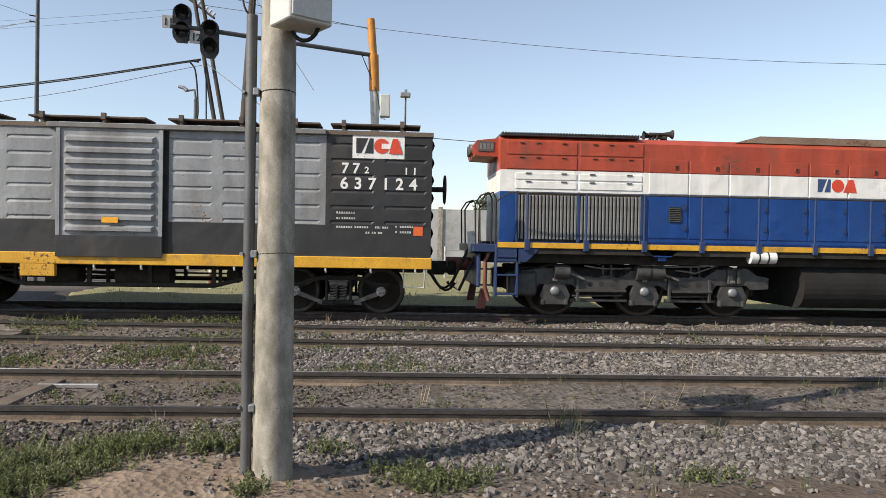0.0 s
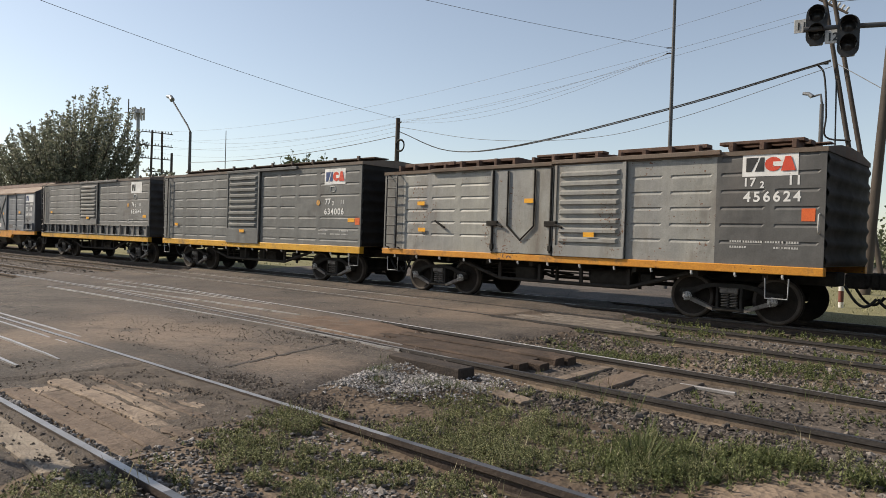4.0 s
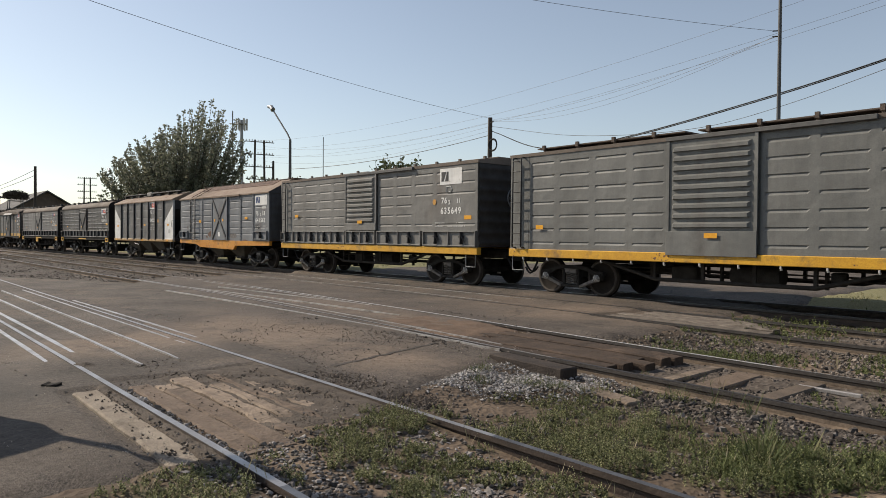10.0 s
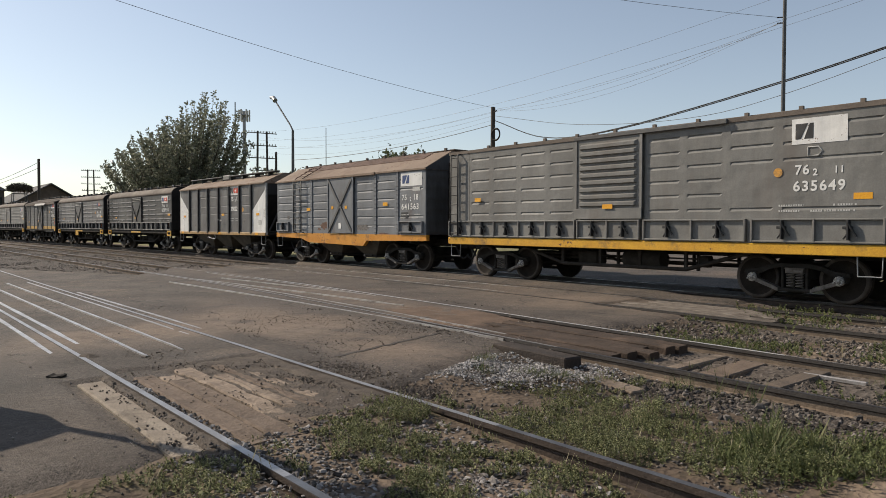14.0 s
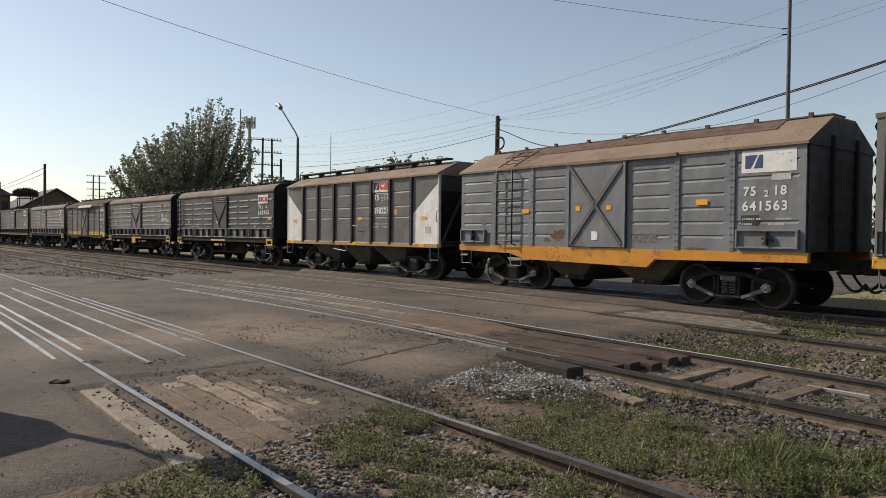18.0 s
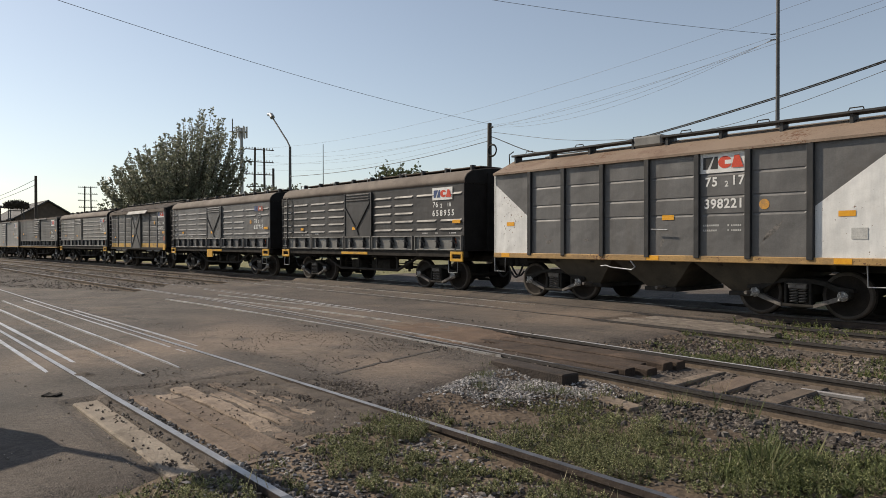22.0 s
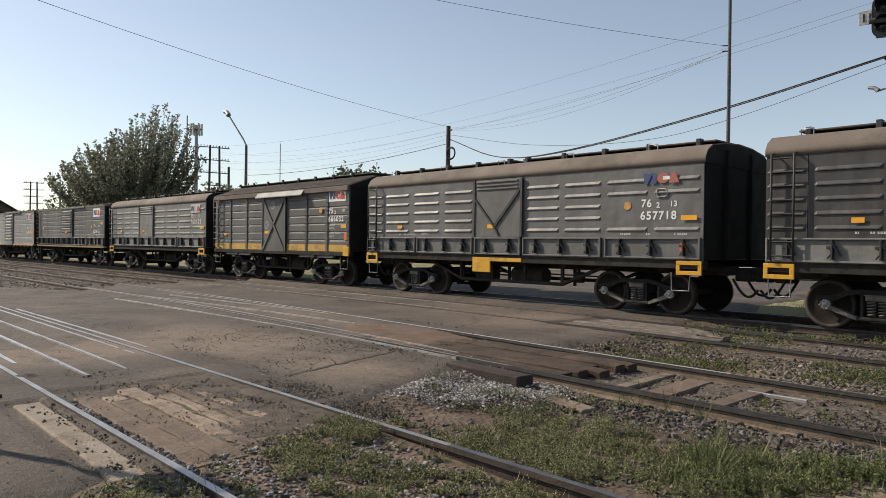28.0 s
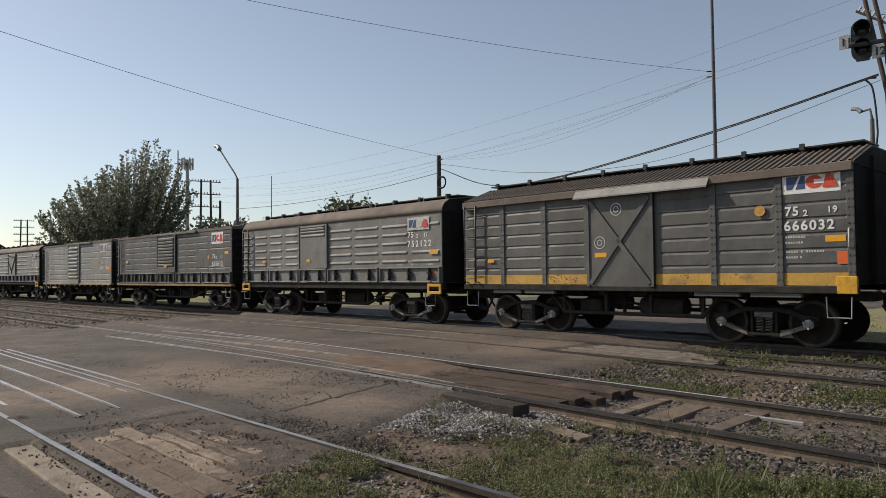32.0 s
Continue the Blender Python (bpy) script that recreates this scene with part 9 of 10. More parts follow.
        for x in st:
            p = part("stanchion", Geo().tube([(x, s * 1.47, zf - 0.15), (x, s * 1.47, zf + 0.92)], 0.024, 6).box(x - 0.05, x + 0.05, s * 1.44, s * 1.52, zf - 0.16, zf + 0.06, 0.01), "loco_navy", loco)
        rail_pts = [(a - 0.12, s * 1.3, zf - 0.1), (a - 0.12, s * 1.3, zf + 0.75), (a + 0.1, s * 1.47, zf + 0.92), (b, s * 1.47, zf + 0.92)]
        part("handrail", Geo().tube(rail_pts, 0.018, 6), "under", loco)
    mark_y = -hw - 0.016
    logo_x = 8.8 - xc
    for name, pts, mat, d in (("logo_block", ((-0.36, 0), (-0.27, 0), (-0.17, 0.26), (-0.36, 0.26)), "blue_logo", 0.0), ("logo_bar", ((-0.22, 0), (-0.09, 0), (-0.09, 0.26), (-0.14, 0.26)), "blue_logo", 0.0),
                              ("logo_wedge", ((0.17, 0), (0.46, 0), (0.38, 0.26), (0.28, 0.26)), "red_logo", 0.003)):
        part(name, Geo().add([(logo_x + dx, mark_y - d, zb + 0.12 + dz) for dx, dz in pts], [(0, 1, 2, 3)]), mat, loco)
    part("logo_disc", Geo().lathe([(0.0, 0.0), (0.13, 0.0)], (logo_x + 0.06, mark_y - 0.002, zb + 0.25), 1, 18), "red_logo", loco)
    # air horn on the roof
    g = Geo()
    hx = 5.45 - xc
    for dy, ln, s in ((-0.24, 0.5, 1), (0.0, 0.4, -1), (0.2, 0.55, 1)):
        prof = [(0.1, ln * 0.5), (0.06, ln * 0.38), (0.03, ln * 0.1), (0.028, -ln * 0.5), (0.0, -ln * 0.5)]
        g.lathe([(r, q * s) for r, q in prof], (hx + 0.04 * s, dy, zt + 0.2), 0, 10)
        g.tube([(hx - 0.06, dy, zt), (hx - 0.02, dy, zt + 0.2)], 0.03, 6)
    g.box(hx - 0.3, hx + 0.1, -0.3, 0.3, zt, zt + 0.05, 0.01)
    part("air_horn", g, "under", loco)
    # end platform, steps, pilot, buffer gear
    part("end_platform", Geo().box(a - 0.55, a, -1.4, 1.4, zf - 0.2, zf - 0.05, 0.01), "loco_navy", loco)
    for s in (-1, 1):
        g = Geo()
        for x in (a - 0.12, a + 0.28):
            g.box(x - 0.02, x + 0.02, s * 1.28, s * 1.47, 0.38, zf - 0.05, 0.006)
        for z in (0.42, 0.78, 1.1):
            g.box(a - 0.12, a + 0.28, s * 1.26, s * 1.47, z, z + 0.03, 0.004)
        part("boarding_steps", g, "loco_navy", loco)
        g = Geo()
        for x, w in ((a - 0.5, 0.3), (a - 0.42, 0.3)):
            g.tube([(x, s * 1.35, zf - 0.1), (x - 0.02, s * 1.35, zf + 0.7), (x + 0.08, s * 1.34, zf + 0.86), (x + w - 0.06, s * 1.32, zf + 0.92), (x + w, s * 1.3, zf + 0.8), (x + w, s * 1.3, zf - 0.1)], 0.017, 6)
        part("end_rail", g, "under", loco)
    part("tail_board", Geo().extrude([(a - 0.6, 1.2), (a - 0.48, 1.22), (a - 0.44, 1.5), (a - 0.5, 1.62), (a - 0.62, 1.6)], -1.0, -0.96, 1), "white_old", loco, "faded tan and white tail board")
    part("pilot", Geo().box(a - 0.45, a - 0.38, -1.25, 1.25, 0.55, 1.2, 0.02), "loco_navy", loco)
    part("draw_bar", Geo().tube([(a - 0.95, 0, 0.95), (a - 0.3, 0, 0.95)], 0.14, 12), "red_steel", loco)
    for s in (-1, 1):
        part("guard_bar", Geo().tube([(a - 0.2, s * 1.25, 1.25), (a - 0.3, s * 1.25, 1.05), (a - 0.3, s * 1.25, 0.55), (a - 0.22, s * 1.25, 0.3)], 0.04, 8), "red_steel", loco)
        part("rail_guard", Geo().extrude([(a - 0.42, 0.12), (a - 0.25, 0.12), (a - 0.2, 0.5), (a - 0.34, 0.5)], s * 0.86, s * 0.96, 1), "red_steel", loco)
    part("corner_gusset", Geo().extrude([(a - 0.1, 1.3), (a + 0.7, 1.3), (a + 0.45, 1.05), (a - 0.1, 1.05)], -1.47, -1.4, 1), "loco_navy", loco)
    g = Geo()
    g.tube([(a - 0.5, -0.5, 1.35), (a - 0.9, -0.5, 0.5), (a - 0.95, -0.45, 0.6)], 0.03, 6)
    g.tube([(a - 0.4, -0.7, 1.2), (a - 0.75, -0.8, 0.45), (a - 0.9, -0.7, 0.55)], 0.03, 6)
    part("brake_hose", g, "rubber", loco)
    # running gear: three-axle bogies, tank, reservoir
    part("underframe", Geo().box(a - 0.3, b, -1.2, 1.2, 1.02, zf - 0.1, 0.02), "under", loco)
    for bx in (5.0 - xc, 16.0 - xc):
        bo = part("bogie", Geo().box(bx - 2.6, bx + 2.2, -0.9, 0.9, 0.4, 0.95, 0.03), "under", loco)
        for s in (-1, 1):
            y = s * 1.12
            pts = [(-2.55, 0.5), (-2.55, 0.86), (-2.2, 0.92), (-1.6, 0.92), (-1.35, 0.78), (-0.6, 0.76), (-0.4, 0.9), (0.1, 0.92), (0.35, 0.78), (1.05, 0.78), (1.3, 0.94), (1.9, 0.98), (2.1, 0.84), (2.35, 0.8), (2.35, 0.58), (1.98, 0.56), (1.9, 0.64), (1.3, 0.64), (1.2, 0.5), (0.4, 0.48), (0.15, 0.62), (-0.45, 0.62), (-0.55, 0.5), (-1.4, 0.48), (-1.55, 0.62), (-2.2, 0.62), (-2.3, 0.5)]
            n = len(pts)
            g = Geo().add([(bx + p, y - 0.07, q) for p, q in pts] + [(bx + p, y + 0.07, q) for p, q in pts],
                          [(i, (i + 1) % n, n + (i + 1) % n, n + i) for i in range(n)] + [tuple(range(n)), tuple(reversed(range(n, 2 * n)))])
            fr = part("side_frame", g, "loco_bogie", bo)
            for px in (-1.2, -0.98, -0.76, 0.5, 0.72, 0.94):
                part("hole", Geo().lathe([(0.0, 0.0), (0.05, 0.0)], (bx + px, y + s * 0.073, 0.63), 1, 12), "under", fr)
            part("flange", Geo().box(bx - 1.5, bx - 0.5, y + s * 0.07, y + s * 0.13, 0.48, 0.53, 0.01).box(bx + 0.4, bx + 1.2, y + s * 0.07, y + s * 0.13, 0.48, 0.53, 0.01), "loco_bogie", fr)
            for px in (-1.9, -0.15, 1.6):
                ab = part("axle_box", Geo().extrude([(bx + px - 0.24, 0.24), (bx + px + 0.24, 0.24), (bx + px + 0.3, 0.42), (bx + px + 0.2, 0.62), (bx + px - 0.2, 0.62), (bx + px - 0.28, 0.42)], y - 0.1, y + 0.1, 1), "loco_bogie", bo)
                for q in (-1, 1):
                    part("pedestal", Geo().box(bx + px + q * 0.19, bx + px + q * 0.27, y - 0.12, y + 0.12, 0.22, 0.34, 0.02), "loco_bogie", ab)
                part("wear_bolt", Geo().box(bx + px - 0.05, bx + px + 0.05, y + s * 0.12, y + s * 0.15, 0.68, 0.74, 0.01), "bogie_arm", ab)
            for px in (-1.75, -0.15, 0.1):
                c = part("brake_cylinder", Geo().tube([(bx + px - 0.17, y + s * 0.1, 0.86), (bx + px + 0.12, y + s * 0.1, 0.86)], 0.14, 14), "loco_bogie", bo)
                part("push_rod", Geo().tube([(bx + px + 0.12, y + s * 0.12, 0.84), (bx + px + 0.42, y + s * 0.12, 0.72)], 0.03, 6), "bogie_arm", c)
            for q, (xa, za, xb, zb) in enumerate(((-1.3, 0.98, -0.4, 0.94), (-0.3, 1.03, 1.1, 1.0), (0.5, 0.92, 1.4, 1.04))):
                part("brake_pipe", Geo().tube([(bx + xa, y, za), (bx + xa * 0.6 + xb * 0.4, y + s * 0.08, za - 0.05), (bx + xb, y, zb)], 0.018, 6), "bogie_arm", bo)
            part("sand_box", Geo().box(bx - 2.8, bx - 2.25, y - 0.14, y + 0.14, 0.4, 0.86, 0.04), "loco_bogie", bo)
            part("sand_pipe", Geo().tube([(bx - 2.3, y, 0.45), (bx - 2.35, y - s * 0.1, 0.3), (bx - 2.25, s * 0.9, 0.12)], 0.025, 6), "loco_bogie", bo)
            for xa, xb in ((-1.6, -0.45), (0.3, 1.3)):
                part("brake_beam", Geo().box(bx + xa, bx + xb, y - 0.04, y + 0.06, 0.29, 0.35, 0.012).tube([(bx + xa + 0.05, y + s * 0.05, 0.4), (bx + xb - 0.1, y + s * 0.05, 0.42)], 0.02, 6), "loco_bogie", bo)
            for px in (-0.85, 0.9):
                part("damper_seat", Geo().box(bx + px - 0.14, bx + px + 0.14, y - 0.05, y + 0.1, 0.76, 0.8, 0.01).box(bx + px - 0.1, bx + px - 0.06, y, y + 0.06, 0.8, 1.0).box(bx + px + 0.06, bx + px + 0.1, y, y + 0.06, 0.8, 1.0), "loco_bogie", bo)
            part("bolster_boss", Geo().box(bx + 1.5, bx + 1.62, y + s * 0.06, y + s * 0.13, 0.66, 0.97, 0.02).box(bx + 1.7, bx + 1.78, y + s * 0.06, y + s * 0.12, 0.66, 0.97, 0.02), "loco_bogie", fr)
            part("jacking_bracket", Geo().extrude([(bx - 0.22, 1.36), (bx + 0.46, 1.36), (bx + 0.28, 1.18), (bx - 0.06, 1.18)], s * 1.3, s * 1.46, 1).box(bx + 0.04, bx + 0.2, s * 1.33, s * 1.43, 1.1, 1.18, 0.01), "loco_blue", loco)
            for px in (-1.45, 0.35, 1.15):
                part("brake_lever", Geo().box(bx + px - 0.03, bx + px + 0.03, y + s * 0.08, y + s * 0.12, 0.3, 0.74, 0.01), "loco_bogie", bo)
        for px in (-1.9, -0.15, 1.6):
            w = shared("loco_wheels", lambda: wheelset_mesh(0.5)[0], "wheel", bo, "wheelset", pose(bx + px, 0, 0.5))
            for i in (0, 1):
                shared(("loco_tread", i), lambda: wheelset_mesh(0.5)[1][i], "tread", w, "tread")
            for s in (-1, 1):
                shared(("loco_cap", s), lambda: Geo().lathe([(0.0, s * 1.29), (0.055, s * 1.29), (0.085, s * 1.27), (0.085, s * 1.2)][::-s], (0, 0, 0), 1, 16), "galv", w, "axle_cap")
            WHEELS.append((w, bx + px, 0.5))
    g = Geo()
    tx = 7.95 - xc
    g.extrude([(-1.1 - 0.32 * math.cos(q), 0.62 + 0.4 * math.sin(q)) for q in [1.57 - 3.14 * i / 12 for i in range(13)]] + [(1.1 + 0.32 * math.cos(q), 0.62 + 0.4 * math.sin(q)) for q in [-1.57 + 3.14 * i / 12 for i in range(13)]], tx, tx + 4.6)
    part("fuel_tank", g, "end_black", loco)
    g = Geo()
    g.tube([(tx - 1.12, -1.42, 1.2), (tx - 0.62, -1.42, 1.2)], 0.12, 14)
    t = part("air_reservoir", g, "white", loco, "white painted air cylinder")
    g = Geo()
    for x in (-0.98, -0.8):
        g.lathe([(0.123, tx + x), (0.125, tx + x + 0.03)], (0, -1.42, 1.2), 0, 14)
    part("strap", g, "under", t)


def make_train():
    locomotive()
    boxcar_black_end()
    boxcar_plug_door()
    boxcar_louvre(-35.45, 11.65, 3.5, "grey_olive", "dark grey ribbed boxcar with louvred door and yellow sill", "634006", "77", "11", "full", False, 3, cut=0.25)
    boxcar_louvre(-48.05, 11.36, 3.5, "grey_mid", "dusty grey boxcar with stake frame along its lower side", "635649", "76", "11", "faded", True, 4)
    hopper_boxcar()
    white_end_hopper()
    round_roof_car(-81.15, 10.7, "grey_soot", "sooty dark boxcar with rounded tan roof and stake frame", "658955", "76", "18", "full", "vee", 7, loop=False)
    round_roof_car(-93.1, 10.8, "grey_slate", "dark grey boxcar with rounded roof and yellow brackets", "657718", "76", "13", "bare", "vee", 8)
    corrugated_roof_car()
    round_roof_car(-114.9, 10.8, "grey_mid", "dusty grey boxcar with rounded tan roof and plain door", "752122", "75", "17", "half", "half", 10, door_at=(3.85, 5.5), loop=False)
    boxcar_louvre(-127.36, 11.55, 3.3, "grey_dark", "dark grey boxcar with black end and louvred door", "635613", "76", "11", "full", True, 11, "yellow", False, True)
    boxcar_louvre(-138.92, 10.7, 3.3, "grey_pale", "grey ribbed boxcar with louvred door", "634118", "76", "11", "half", False, 12, "yellow", False)
    # far cars: distance haze is put into a paler grey
    x = -139.85
    for i, L in enumerate((10.8, 11.4, 10.8, 9.6, 11.4, 11.4, 10.8)):
        x -= L
        if i % 2:
            boxcar_louvre(x, L, 3.3, "grey_pale", "grey boxcar with louvred door far down the train", "634207", "76", "11", "half", bool(i % 3), 20 + i, "yellow", False)
        else:
            round_roof_car(x, L, "grey_pale", "grey boxcar with rounded roof far down the train", "657302", "76", "13", "half", "vee", 20 + i, loop=False)
        x -= 0.92


make_train()


# ---- the far side and the sky line ----
def wire(pts, sag, r, name="overhead_wire", label="thin dark overhead wire between poles", n=14):
    """A hanging wire between two places."""
    a, b = Vector(pts[0]), Vector(pts[1])
    g = Geo()
    if len(pts) > 2:
        p = [Vector(q) for q in pts]
        p = [p[0] * 2 - p[1]] + p + [p[-1] * 2 - p[-2]]
        line = []
        for i in range(1, len(p) - 2):
            for k in range(6):
                u = k / 6
                line.append(0.5 * (p[i] * 2 + (p[i + 1] - p[i - 1]) * u + (p[i - 1] * 2 - p[i] * 5 + p[i + 1] * 4 - p[i + 2]) * u * u + (p[i] * 3 - p[i - 1] - p[i + 1] * 3 + p[i + 2]) * u ** 3))
        g.tube(line + [p[-2]], r, 5)
    else:
        g.tube([a.lerp(b, i / n) - Vector((0, 0, 4 * sag * (i / n) * (1 - i / n))) for i in range(n + 1)], r, 5)
    tagged(build(name, g, "cable_black" if r > 0.025 else "wire"), label, "wire", "overhead wires")


def bend(pts, n=5):
    """A soft curve through the points."""
    p = [Vector(q) for q in pts]
    p = [p[0] * 2 - p[1]] + p + [p[-1] * 2 - p[-2]]
    out = []
    for i in range(1, len(p) - 2):
        for j in range(n):
            t = j / n
            out.append(0.5 * (p[i] * 2 + (p[i + 1] - p[i - 1]) * t + (p[i - 1] * 2 - p[i] * 5 + p[i + 1] * 4 - p[i + 2]) * t * t + (p[i] * 3 - p[i - 1] - p[i + 1] * 3 + p[i + 2]) * t ** 3))
    return out + [p[-2]]


def pole_near():
    """Concrete pole with conduit, straps and two cabinets."""
    x, y, z0 = -0.775, 4.78, -0.2
    p = empty("utility_pole", pose(x, y, 0))
    tagged(p, "stained round concrete pole with conduit and grey cabinets", "pole")
    g = Geo()
    g.lathe([(0.132, z0), (0.126, 0.6), (0.116, 2.4), (0.108, 3.6), (0.085, 7.2), (0.0, 7.2)][::-1], (0, 0, 0), 2, 28)
    part("shaft", g, "concrete", p)
    g = Geo()
    g.tube([(-0.172, -0.02, z0), (-0.172, -0.02, 2.93)], 0.036, 14)
    c = part("conduit", g, "conduit", p)
    for z in (0.35, 1.36, 2.42):
        r = 0.124 - (z + 0.2) * 0.0047
        g = Geo()
        ring = [(r * math.cos(a), r * math.sin(a), z + 0.012 * math.cos(a + 1)) for a in [2 * math.pi * i / 24 for i in range(25)]]
        g.tube(ring, 0.007, 5)
        part("strap", g, "under", p)
        g = Geo()
        g.tube([(-0.215, -0.06, z), (-0.215, 0.02, z)], 0.012, 6)
        g.box(-0.15, -0.11, -0.08, -0.02, z - 0.025, z + 0.025, 0.006)
        part("clamp", g, "galv", p)
    for cx, cy, turn, w, q, f, h in ((0.17, -0.21, 35, 0.15, 0.135, 2.81, 3.45), (-0.25, 0.24, -8, 0.18, 0.12, 3.32, 3.8)):
        a, b, d, e = -w, w, -q, q
        box = part("cabinet", Geo().box(a, b, d, e, f, h, 0.008), "cabinet", p)
        box.matrix_basis = pose(cx, cy, 0, 0, 0, turn)
        part("cabinet_door", Geo().box(a + 0.015, b - 0.015, d - 0.012, d, f + 0.02, h - 0.02, 0.005), "cabinet", box)
        part("lock", Geo().box(b - 0.05, b - 0.03, d - 0.03, d - 0.012, (f + h) / 2 - 0.04, (f + h) / 2, 0.004), "under", box)
    part("cable_loop", Geo().tube([(0.19 - 0.09 * math.cos(math.pi * i / 9), -0.1 - 0.012 * i, 2.84 - 0.1 * math.sin(math.pi * i / 9)) for i in range(10)], 0.014, 7), "rubber", p)
    for pts in ([(-0.17, -0.02, 2.9), (-0.16, -0.03, 3.05), (-0.2, 0.05, 3.15), (-0.25, 0.2, 3.22)], [(-0.17, -0.02, 2.9), (-0.22, -0.04, 2.98), (-0.23, 0.0, 3.1), (-0.15, 0.1, 3.22)],
                [(-0.05, -0.1, 3.3), (-0.15, -0.1, 3.24), (-0.2, 0.0, 3.15), (-0.3, 0.2, 3.22)]):
        part("cable", Geo().tube(bend(pts), 0.007, 6), "rubber", p)


def cantilever_signals():
    p = empty("signal_gantry", pose(-0.55, 18.0, 0))
    tagged(p, "orange and white signal post with a long cantilever arm", "signal gantry")
    part("post", Geo().tube([(0.12, 0, -0.1), (0.02, 0, 5.25)], 0.125, 16, True, 0.11), "white_old", p)
    part("post_top", Geo().tube([(0.02, 0, 5.2), (-0.02, 0, 6.1)], 0.13, 16), "orange_post", p)
    part("post_cap", Geo().tube([(-0.02, 0, 6.05), (-0.1, 0, 7.0)], 0.1, 16), "orange_post", p)
    part("arm", Geo().tube([(-0.03, 0, 6.1), (-3.6, -1.85, 6.04), (-4.35, -2.2, 6.02)], 0.055, 8), "pole_dark", p)
    part("stay_wire", Geo().tube([(-0.08, 0, 6.75), (-2.2, -1.0, 6.8), (-4.2, -2.1, 6.95)], 0.008, 5), "wire", p)
    part("cabinet", Geo().box(0.17, 0.42, -0.16, 0.12, 4.55, 5.1, 0.015), "cabinet", p)
    part("cable", Geo().tube([(-0.3, -0.15, 6.05), (-0.1, -0.1, 5.6), (0.1, -0.13, 5.1), (0.2, -0.1, 4.5), (0.3, 0, 4.5)], 0.012, 5), "rubber", p)
    for x, z, num in ((-4.16, 6.14, "11"), (-3.56, 5.82, "12")):
        y = -1.95
        h = empty("railway_signal", pose(-0.55 + x, 18.0 + y, z, 0, 0, 14))
        tagged(h, "black two-lamp railway signal with hoods, unlit", "signal", "railway signals")
        g = Geo()
        ring = [(0.2 * math.cos(a), 0.2 * math.sin(a) + 0.23) for a in [math.pi * i / 10 for i in range(11)]] + [(0.2 * math.cos(a), 0.2 * math.sin(a) - 0.23) for a in [math.pi + math.pi * i / 10 for i in range(11)]]
        g.extrude(ring, -0.015, 0.015, 1)
        part("backboard", g, "signal", h)
        part("housing", Geo().box(-0.13, 0.13, 0.015, 0.22, -0.38, 0.38, 0.02), "signal", h)
        for dz in (-0.19, 0.19):
            g = Geo()
            n = 18
            v = []
            for i in range(n + 1):
                a = -0.6 + (math.pi + 1.2) * i / n
                v += [(0.15 * math.cos(a), -0.015, dz + 0.15 * math.sin(a)), (0.15 * math.cos(a), -0.33 + 0.1 * (1 - math.sin(max(min(a, math.pi), 0))), dz + 0.15 * math.sin(a))]
            g.add(v, [(2 * i, 2 * i + 1, 2 * i + 3, 2 * i + 2) for i in range(n)], True)
            part("hood", g, "signal", h)
            part("lens", Geo().lathe([(0.0, -0.05), (0.08, -0.04), (0.125, -0.016)][::-1], (0, 0, dz), 1, 18), "lens", h)
        pl = part("number_plate", Geo().box(-0.42, -0.2, -0.02, 0.0, -0.13, 0.15, 0.004), "white_old", h)
        writing(h, num, -0.39, -0.07, 0.16, -0.022, "signal", 0.95)
        part("bracket", Geo().box(-0.04, 0.04, 0.2, 0.5, -0.05, 0.05, 0.01), "pole_dark", h)


def telegraph_pole(base, top, arms, pair, label, r=0.12, rungs=8, across=(1, 0), tilt=0):
    """One or two wooden poles with cross-arms and insulators."""
    b, t = Vector(base), Vector(top)
    p = empty("telegraph_pole", pose(*b))
    tagged(p, label, "telegraph pole", "telegraph poles")
    d = t - b
    side = Vector((across[0], across[1], 0)).normalized()
    for off in ((-pair / 2, pair / 2) if pair else (0,)):
        part("shaft", Geo().tube([side * off * 1.3 + Vector((0, 0, -0.3)), d + side * off], r, 10, True, r * 0.75), "wood_pole", p)
    for z, half in arms:
        c = d * (z / d.z)
        flat, side = side, side * math.cos(radians(tilt)) - Vector((0, 0, math.sin(radians(tilt))))
        a = part("cross_arm", Geo().tube([c - side * half, c + side * half], 0.05, 6), "wood_pole", p)
        for i in range(rungs):
            q = c + side * half * (2 * (i + 0.5) / rungs - 1) + Vector((0, 0, 0.03))
            shared("insulator", lambda: Geo().lathe([(0.0, 0.2), (0.04, 0.19), (0.055, 0.12), (0.03, 0.1), (0.05, 0.04), (0.02, 0.0)], (0, 0, 0), 2, 8), "white_old", a, "insulator", pose(*q, 0, tilt, 0))
        side = flat
    return p


def street_lamp(x, y, h, reach, label, mat="pole_dark", way=(-1, 0), size=1.0):
    p = empty("street_lamp", pose(x, y, 0))
    tagged(p, label, "street lamp")
    w = Vector((way[0], way[1], 0)).normalized()
    top = Vector((0, 0, h))
    part("pole", Geo().tube([(0, 0, -0.2), (0, 0, h)], 0.16, 10, True, 0.1), mat, p)
    part("arm", Geo().tube([top, top + w * reach * 0.12 + Vector((0, 0, 0.5)), top + w * reach * 0.8 + Vector((0, 0, reach * 0.72))], 0.06, 8), mat, p)
    e = top + w * reach * 0.8 + Vector((0, 0, reach * 0.72))
    g = Geo()
    k = w * 0.75 * size
    g.tube([e, e + k * 0.4 + Vector((0, 0, 0.28 * size)), e + k + Vector((0, 0, 0.36 * size))], 0.2 * size, 8, True, 0.14 * size)
    part("lamp_head", g, "galv", p)


